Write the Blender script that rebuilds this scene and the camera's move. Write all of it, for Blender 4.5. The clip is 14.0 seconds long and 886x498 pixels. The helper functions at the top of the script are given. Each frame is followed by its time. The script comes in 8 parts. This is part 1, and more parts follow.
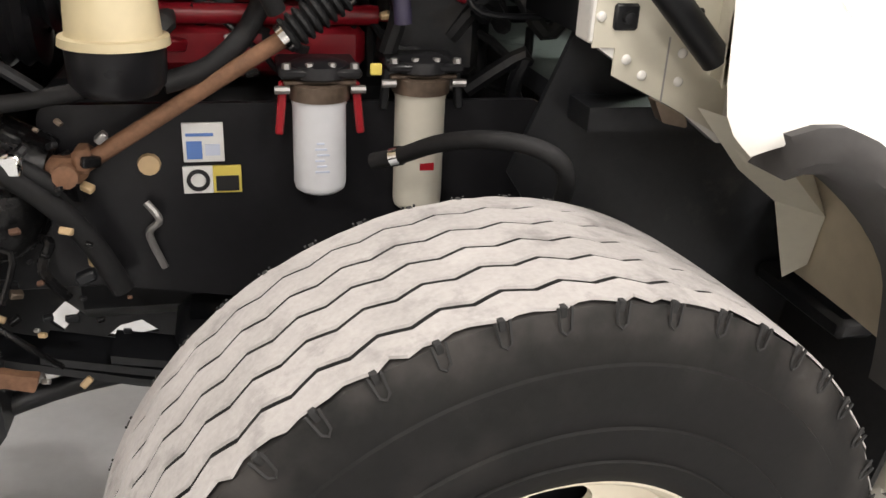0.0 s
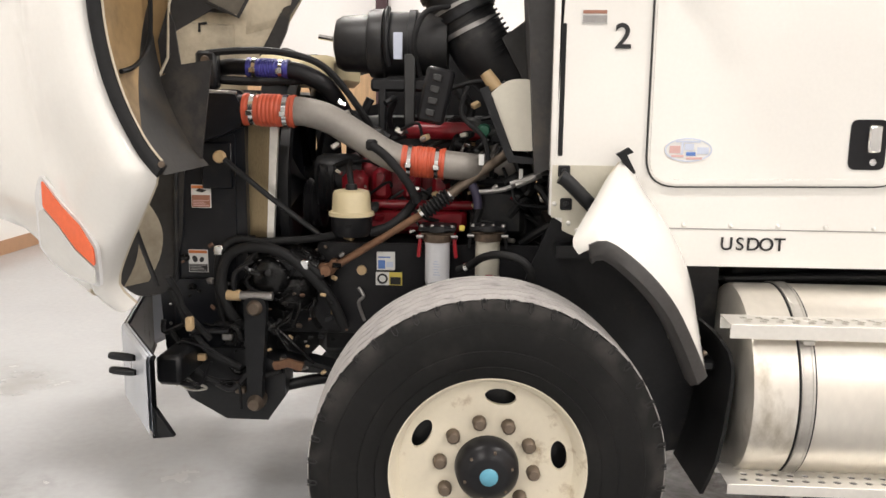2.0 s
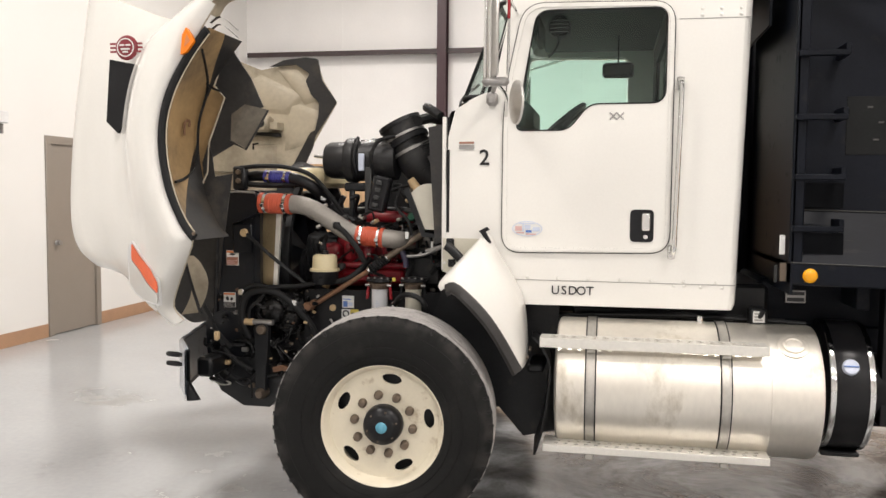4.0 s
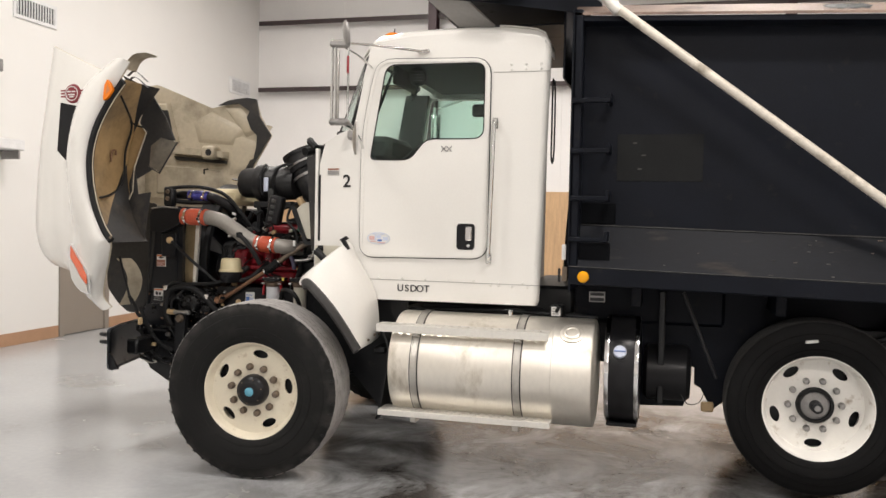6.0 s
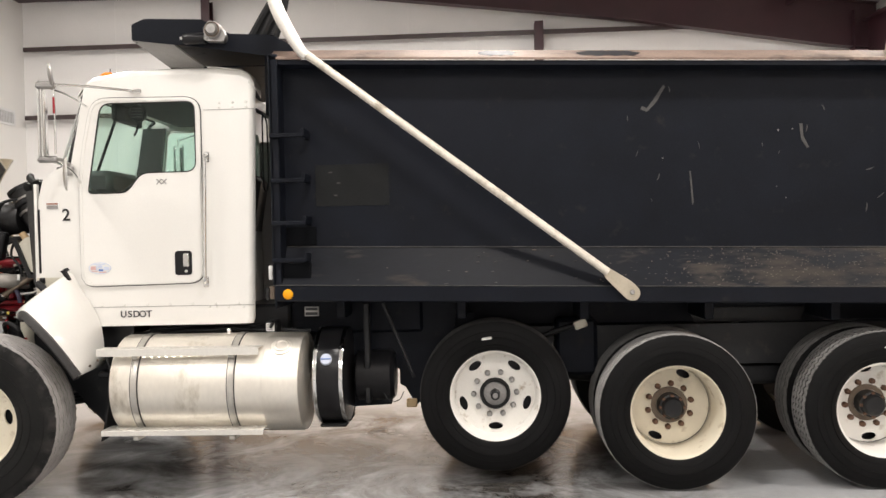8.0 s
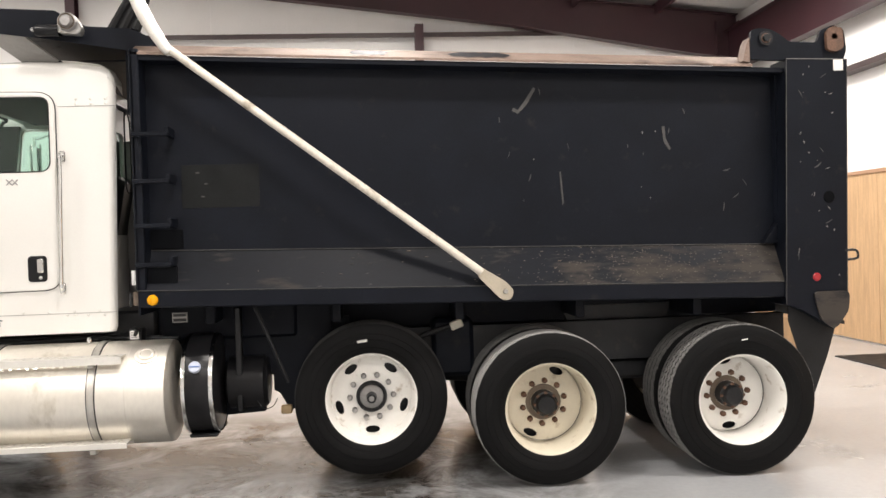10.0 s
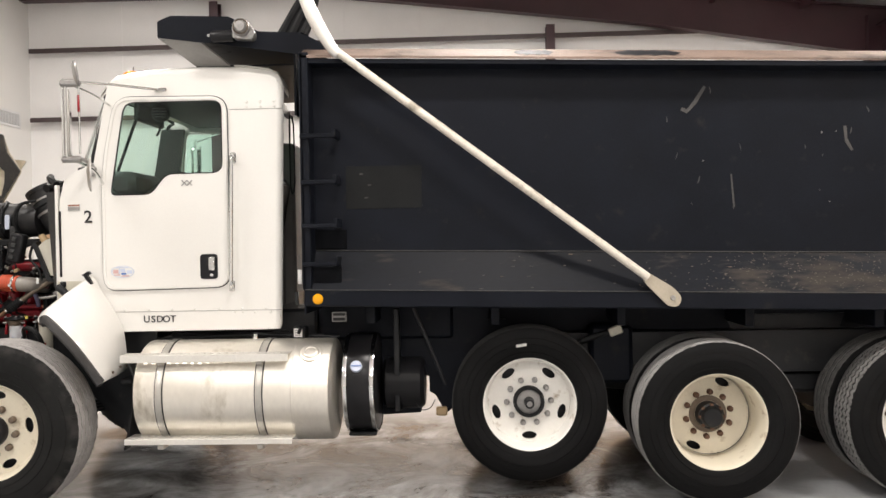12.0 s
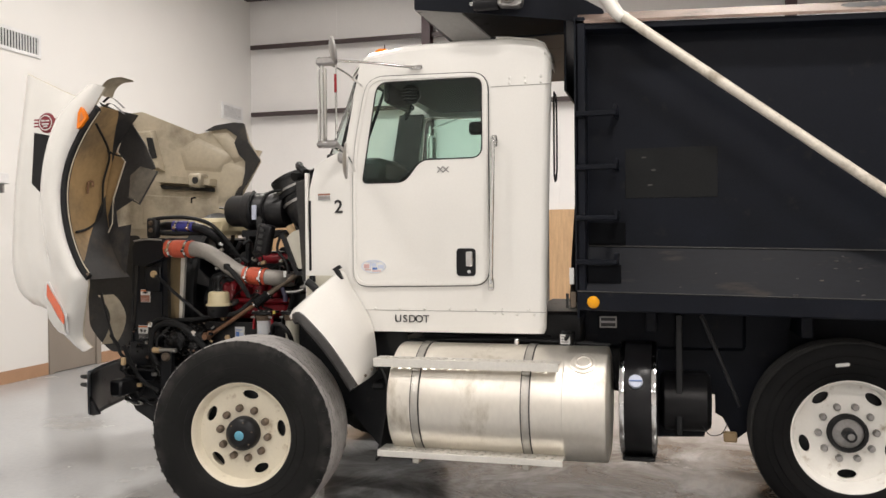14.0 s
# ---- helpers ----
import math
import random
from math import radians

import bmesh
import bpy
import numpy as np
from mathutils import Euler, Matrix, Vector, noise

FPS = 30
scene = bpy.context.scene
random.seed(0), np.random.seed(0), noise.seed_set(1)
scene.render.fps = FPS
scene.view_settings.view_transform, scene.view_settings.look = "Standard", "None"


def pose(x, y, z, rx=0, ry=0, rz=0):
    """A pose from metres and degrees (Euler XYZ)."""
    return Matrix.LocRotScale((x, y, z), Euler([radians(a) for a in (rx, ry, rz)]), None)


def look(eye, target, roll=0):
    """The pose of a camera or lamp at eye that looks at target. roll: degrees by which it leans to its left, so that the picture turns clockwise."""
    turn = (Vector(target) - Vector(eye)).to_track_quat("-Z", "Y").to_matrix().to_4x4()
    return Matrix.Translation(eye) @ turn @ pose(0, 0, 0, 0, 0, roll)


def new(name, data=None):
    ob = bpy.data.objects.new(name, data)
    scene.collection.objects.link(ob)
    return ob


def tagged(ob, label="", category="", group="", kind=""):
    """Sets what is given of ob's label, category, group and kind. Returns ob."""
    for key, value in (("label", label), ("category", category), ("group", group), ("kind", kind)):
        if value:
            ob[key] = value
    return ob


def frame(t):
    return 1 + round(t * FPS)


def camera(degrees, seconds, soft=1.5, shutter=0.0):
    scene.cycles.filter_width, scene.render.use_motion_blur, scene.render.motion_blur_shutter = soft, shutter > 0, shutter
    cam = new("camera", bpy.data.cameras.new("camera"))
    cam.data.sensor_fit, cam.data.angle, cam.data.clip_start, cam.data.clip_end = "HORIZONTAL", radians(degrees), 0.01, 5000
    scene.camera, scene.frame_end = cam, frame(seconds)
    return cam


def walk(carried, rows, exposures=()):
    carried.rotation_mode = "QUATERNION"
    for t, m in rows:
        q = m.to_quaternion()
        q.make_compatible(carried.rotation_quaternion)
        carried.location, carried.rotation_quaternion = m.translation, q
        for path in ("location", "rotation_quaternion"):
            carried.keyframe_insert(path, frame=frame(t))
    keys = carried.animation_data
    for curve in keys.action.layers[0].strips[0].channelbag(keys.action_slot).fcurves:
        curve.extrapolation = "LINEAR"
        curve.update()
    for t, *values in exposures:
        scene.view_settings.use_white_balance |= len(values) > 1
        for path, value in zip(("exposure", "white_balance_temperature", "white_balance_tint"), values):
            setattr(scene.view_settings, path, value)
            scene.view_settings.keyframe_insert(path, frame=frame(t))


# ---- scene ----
from mathutils import geometry

cam = camera(56.0, 14.0)
PATH = [
    (0, (-0.351, -0.704, 1.472), (0.103, 1.064, 0.656), 2.9),
    (0.5, (-0.409, -1.062, 1.548), (-0.162, 0.824, 0.93), 0.3),
    (1, (-0.329, -1.471, 1.57), (-0.298, 0.482, 1.14), -0.1),
    (1.5, (-0.206, -1.906, 1.606), (-0.261, 0.054, 1.211), -0.4),
    (2, (-0.015, -2.313, 1.63), (-0.136, -0.348, 1.278), 0.6),
    (2.2, (0.131, -2.449, 1.675), (-0.062, -0.484, 1.356), 0.5),
    (4.3, (1.199, -3.926, 1.648), (0.771, -1.976, 1.53), 0.6),
    (4.5, (1.346, -4.0, 1.63), (0.876, -2.058, 1.525), 0.7),
    (5, (1.684, -4.179, 1.606), (1.177, -2.245, 1.541), 1.1),
    (5.5, (2.042, -4.386, 1.609), (1.524, -2.455, 1.538), 0.8),
    (6, (2.385, -4.546, 1.603), (1.87, -2.614, 1.533), 1.2),
    (6.5, (2.618, -4.769, 1.612), (2.127, -2.83, 1.591), 0.4),
    (7, (2.832, -4.919, 1.641), (2.469, -2.952, 1.641), 0.1),
    (7.5, (3.047, -4.967, 1.688), (2.826, -2.98, 1.663), -0.1),
    (8, (3.198, -4.961, 1.629), (3.095, -2.963, 1.602), -1.3),
    (8.5, (3.281, -4.945, 1.616), (3.327, -2.946, 1.572), -2.3),
    (8.7, (3.295, -4.951, 1.619), (3.403, -2.955, 1.569), -2.6),
    (10.8, (3.237, -4.897, 1.611), (3.407, -2.904, 1.596), -1.8),
    (11, (3.184, -4.902, 1.619), (3.318, -2.907, 1.603), -1.7),
    (11.5, (3.061, -4.882, 1.619), (3.082, -2.882, 1.612), -1.3),
    (12, (2.952, -4.829, 1.623), (2.859, -2.831, 1.609), -1.1),
    (12.5, (2.852, -4.698, 1.608), (2.64, -2.709, 1.581), -0.9),
    (13, (2.762, -4.504, 1.637), (2.391, -2.538, 1.624), -0.5),
    (13.5, (2.567, -4.348, 1.644), (2.074, -2.41, 1.635), -0.4),
    (14, (2.312, -4.236, 1.635), (1.795, -2.304, 1.612), -0.5),
]
walk(cam, [(t, look(eye, target, roll)) for t, eye, target, roll in PATH],
     exposures=[(0.0, 0.45), (0.5, 0.6), (1.0, 0.38), (1.5, 0.05), (2.0, 0.03), (4.5, -0.2), (6.0, -0.31), (7.0, -0.23), (7.5, -0.17), (8.0, -0.06), (8.7, 0.1), (11.0, 0.0), (12.0, -0.04), (12.5, -0.17), (13.5, -0.42), (14.0, -0.38)])

# world: only a faint ambient term, the hall is closed and lit by its own lamps
world = bpy.data.worlds.new("world")
scene.world = world
world.use_nodes = True
world.node_tree.nodes["Background"].inputs[0].default_value = (0.9, 0.95, 1.0, 1)
world.node_tree.nodes["Background"].inputs[1].default_value = 0.02

YC = 1.32          # centre plane of the truck
WALL_L, WALL_R, WALL_B, WALL_F = -5.1, 10.0, 9.8, -16.0


def roof_z(x):
    return 7.0 - 0.1 * (x - WALL_L)


# ------------------------------------------------------------ materials
def mat(name, color, rough=0.5, metal=0.0, var=0.12, scale=6.0, fine=60.0, bump=0.1, coat=0.0, dirt=None, dirt_amount=0.0, dirt_scale=3.0, stretch=(1, 1, 1), spec=0.5, drift=None):
    m = bpy.data.materials.new(name)
    m.use_nodes = True
    nt = m.node_tree
    N, L = nt.nodes, nt.links
    bsdf = N["Principled BSDF"]
    bsdf.inputs["Roughness"].default_value = rough
    bsdf.inputs["Metallic"].default_value = metal
    bsdf.inputs["Coat Weight"].default_value = coat
    bsdf.inputs["Coat Roughness"].default_value = 0.08
    bsdf.inputs["Specular IOR Level"].default_value = spec
    tc = N.new("ShaderNodeTexCoord")
    mp = N.new("ShaderNodeMapping")
    mp.inputs["Scale"].default_value = stretch
    L.new(tc.outputs["Object"], mp.inputs["Vector"])
    n1, n2 = N.new("ShaderNodeTexNoise"), N.new("ShaderNodeTexNoise")
    n1.inputs["Scale"].default_value, n2.inputs["Scale"].default_value = scale, fine
    n1.inputs["Detail"].default_value, n2.inputs["Detail"].default_value = 5, 4
    for n in (n1, n2):
        L.new(mp.outputs[0], n.inputs["Vector"])
    mixn = N.new("ShaderNodeMath")
    mixn.operation = "MULTIPLY_ADD"
    mixn.inputs[1].default_value = 0.6
    L.new(n1.outputs[0], mixn.inputs[0])
    sc = N.new("ShaderNodeMath")
    sc.operation = "MULTIPLY"
    sc.inputs[1].default_value = 0.4
    L.new(n2.outputs[0], sc.inputs[0])
    L.new(sc.outputs[0], mixn.inputs[2])
    ramp = N.new("ShaderNodeValToRGB")
    ramp.color_ramp.elements[0].position, ramp.color_ramp.elements[1].position = 0.3, 0.7
    ramp.color_ramp.elements[0].color = (*[c * (1 - var) for c in color], 1)
    ramp.color_ramp.elements[1].color = (*[min(1, c * (1 + var)) for c in color], 1)
    L.new(mixn.outputs[0], ramp.inputs[0])
    col = ramp.outputs[0]
    if dirt:
        n3 = N.new("ShaderNodeTexNoise")
        n3.inputs["Scale"].default_value, n3.inputs["Detail"].default_value, n3.inputs["Roughness"].default_value = dirt_scale, 7, 0.65
        L.new(mp.outputs[0], n3.inputs["Vector"])
        r3 = N.new("ShaderNodeValToRGB")
        r3.color_ramp.elements[0].position, r3.color_ramp.elements[1].position = 0.62 - 0.3 * dirt_amount, 0.75 - 0.1 * dirt_amount
        amount = n3.outputs[0]
        if drift:  # dust that has settled towards one end
            sx = N.new("ShaderNodeSeparateXYZ")
            L.new(tc.outputs["Object"], sx.inputs[0])
            mr = N.new("ShaderNodeMapRange")
            mr.interpolation_type = "SMOOTHSTEP"
            mr.inputs[1].default_value, mr.inputs[2].default_value, mr.inputs[4].default_value = drift
            L.new(sx.outputs[0], mr.inputs[0])
            more = N.new("ShaderNodeMath")
            L.new(amount, more.inputs[0])
            L.new(mr.outputs[0], more.inputs[1])
            amount = more.outputs[0]
        L.new(amount, r3.inputs[0])
        mx = N.new("ShaderNodeMix")
        mx.data_type = "RGBA"
        L.new(r3.outputs[0], mx.inputs[0])
        L.new(col, mx.inputs[6])
        mx.inputs[7].default_value = (*dirt, 1)
        col = mx.outputs[2]
        ra = N.new("ShaderNodeMix")
        L.new(r3.outputs[0], ra.inputs[0])
        ra.inputs[2].default_value, ra.inputs[3].default_value = rough, min(1, rough + 0.3)
        L.new(ra.outputs[0], bsdf.inputs["Roughness"])
    else:
        mr = N.new("ShaderNodeMapRange")
        mr.inputs["To Min"].default_value, mr.inputs["To Max"].default_value = max(0.02, rough * 0.8), min(1, rough * 1.2)
        L.new(n1.outputs[0], mr.inputs[0])
        L.new(mr.outputs[0], bsdf.inputs["Roughness"])
    L.new(col, bsdf.inputs["Base Color"])
    if bump:
        b = N.new("ShaderNodeBump")
        b.inputs["Strength"].default_value, b.inputs["Distance"].default_value = bump, 0.004
        L.new(mixn.outputs[0], b.inputs["Height"])
        L.new(b.outputs[0], bsdf.inputs["Normal"])
    return m


def glass_mat(name, tint, rough=0.0):
    m = bpy.data.materials.new(name)
    m.use_nodes = True
    nt = m.node_tree
    nt.nodes.remove(nt.nodes["Principled BSDF"])
    out = nt.nodes["Material Output"]
    tr, gl, mx, fr = (nt.nodes.new("ShaderNode" + k) for k in ("BsdfTransparent", "BsdfGlossy", "MixShader", "LayerWeight"))
    tr.inputs[0].default_value = (*tint, 1)
    gl.inputs["Roughness"].default_value = rough
    pw, sc = nt.nodes.new("ShaderNodeMath"), nt.nodes.new("ShaderNodeMath")
    pw.operation, sc.operation = "POWER", "MULTIPLY_ADD"
    pw.inputs[1].default_value = 4.5
    sc.inputs[1].default_value, sc.inputs[2].default_value = 0.8, 0.035
    fr.inputs["Blend"].default_value = 0.5
    nt.links.new(fr.outputs["Facing"], pw.inputs[0])
    nt.links.new(pw.outputs[0], sc.inputs[0])
    nt.links.new(sc.outputs[0], mx.inputs[0])
    nt.links.new(tr.outputs[0], mx.inputs[1])
    nt.links.new(gl.outputs[0], mx.inputs[2])
    nt.links.new(mx.outputs[0], out.inputs[0])
    return m


def glow_mat(name, color, strength):
    m = mat(name, color, 0.4)
    b = m.node_tree.nodes["Principled BSDF"]
    b.inputs["Emission Color"].default_value = (*color, 1)
    b.inputs["Emission Strength"].default_value = strength
    return m


def floor_mat():
    m = mat("epoxy_floor", (0.43, 0.44, 0.45), 0.19, var=0.08, scale=1.1, fine=25, bump=0.03, dirt=(0.26, 0.25, 0.23), dirt_amount=0.15, dirt_scale=0.8)
    nt = m.node_tree
    N, L = nt.nodes, nt.links
    bsdf = N["Principled BSDF"]
    old = bsdf.inputs["Base Color"].links[0].from_socket
    tc = N.new("ShaderNodeTexCoord")
    # dark stains where the truck is parked; the soft rectangle darkens overall too
    grad = N.new("ShaderNodeSeparateXYZ")
    L.new(tc.outputs["Object"], grad.inputs[0])
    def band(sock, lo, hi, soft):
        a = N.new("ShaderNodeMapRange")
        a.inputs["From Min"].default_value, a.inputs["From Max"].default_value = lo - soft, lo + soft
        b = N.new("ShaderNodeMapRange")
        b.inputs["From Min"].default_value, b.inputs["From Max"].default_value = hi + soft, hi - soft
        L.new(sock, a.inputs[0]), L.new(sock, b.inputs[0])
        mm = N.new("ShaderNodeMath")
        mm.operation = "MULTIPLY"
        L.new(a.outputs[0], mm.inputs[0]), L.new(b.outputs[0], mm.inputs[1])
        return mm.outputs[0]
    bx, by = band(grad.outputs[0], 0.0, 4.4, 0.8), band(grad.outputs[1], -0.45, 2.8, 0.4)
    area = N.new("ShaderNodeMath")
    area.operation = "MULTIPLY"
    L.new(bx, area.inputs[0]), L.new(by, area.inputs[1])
    n = N.new("ShaderNodeTexNoise")
    n.inputs["Scale"].default_value, n.inputs["Detail"].default_value, n.inputs["Roughness"].default_value = 1.6, 8, 0.7
    L.new(tc.outputs["Object"], n.inputs["Vector"])
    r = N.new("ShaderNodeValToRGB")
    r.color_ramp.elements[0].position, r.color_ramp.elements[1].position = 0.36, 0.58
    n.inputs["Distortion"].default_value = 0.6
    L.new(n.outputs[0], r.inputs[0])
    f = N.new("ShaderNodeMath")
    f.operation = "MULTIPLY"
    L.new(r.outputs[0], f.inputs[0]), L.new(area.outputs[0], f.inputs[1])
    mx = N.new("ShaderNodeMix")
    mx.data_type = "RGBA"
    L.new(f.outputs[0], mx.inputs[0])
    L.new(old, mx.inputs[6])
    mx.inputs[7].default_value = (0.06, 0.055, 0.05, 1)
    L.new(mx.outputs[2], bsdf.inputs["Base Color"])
    return m


def ring_dust(m, r0, r1, color, amount):
    """Lets rubbed dust lie on a turned thing between two radii about its axis."""
    nt = m.node_tree
    N, L = nt.nodes, nt.links
    bsdf = N["Principled BSDF"]
    old = bsdf.inputs["Base Color"].links[0].from_socket
    tc, sep = N.new("ShaderNodeTexCoord"), N.new("ShaderNodeVectorMath")
    sep.operation = "MULTIPLY"
    sep.inputs[1].default_value = (1, 0, 1)
    L.new(tc.outputs["Object"], sep.inputs[0])
    ln = N.new("ShaderNodeVectorMath")
    ln.operation = "LENGTH"
    L.new(sep.outputs[0], ln.inputs[0])
    ramp = N.new("ShaderNodeMapRange")
    ramp.interpolation_type = "SMOOTHSTEP"
    ramp.inputs["From Min"].default_value, ramp.inputs["From Max"].default_value = r0, r1
    L.new(ln.outputs["Value"], ramp.inputs["Value"])
    noise = N.new("ShaderNodeTexNoise")
    noise.inputs["Scale"].default_value, noise.inputs["Detail"].default_value = 11.0, 8.0
    L.new(tc.outputs["Object"], noise.inputs["Vector"])
    cut = N.new("ShaderNodeMapRange")
    cut.inputs["From Min"].default_value, cut.inputs["From Max"].default_value = 0.42, 0.68
    cut.inputs["To Max"].default_value = amount
    L.new(noise.outputs["Fac"], cut.inputs["Value"])
    mul = N.new("ShaderNodeMath")
    mul.operation = "MULTIPLY"
    L.new(ramp.outputs["Result"], mul.inputs[0])
    L.new(cut.outputs["Result"], mul.inputs[1])
    mix = N.new("ShaderNodeMix")
    mix.data_type = "RGBA"
    L.new(mul.outputs[0], mix.inputs[0])
    L.new(old, mix.inputs[6])
    mix.inputs[7].default_value = (*color, 1)
    L.new(mix.outputs[2], bsdf.inputs["Base Color"])
    return m


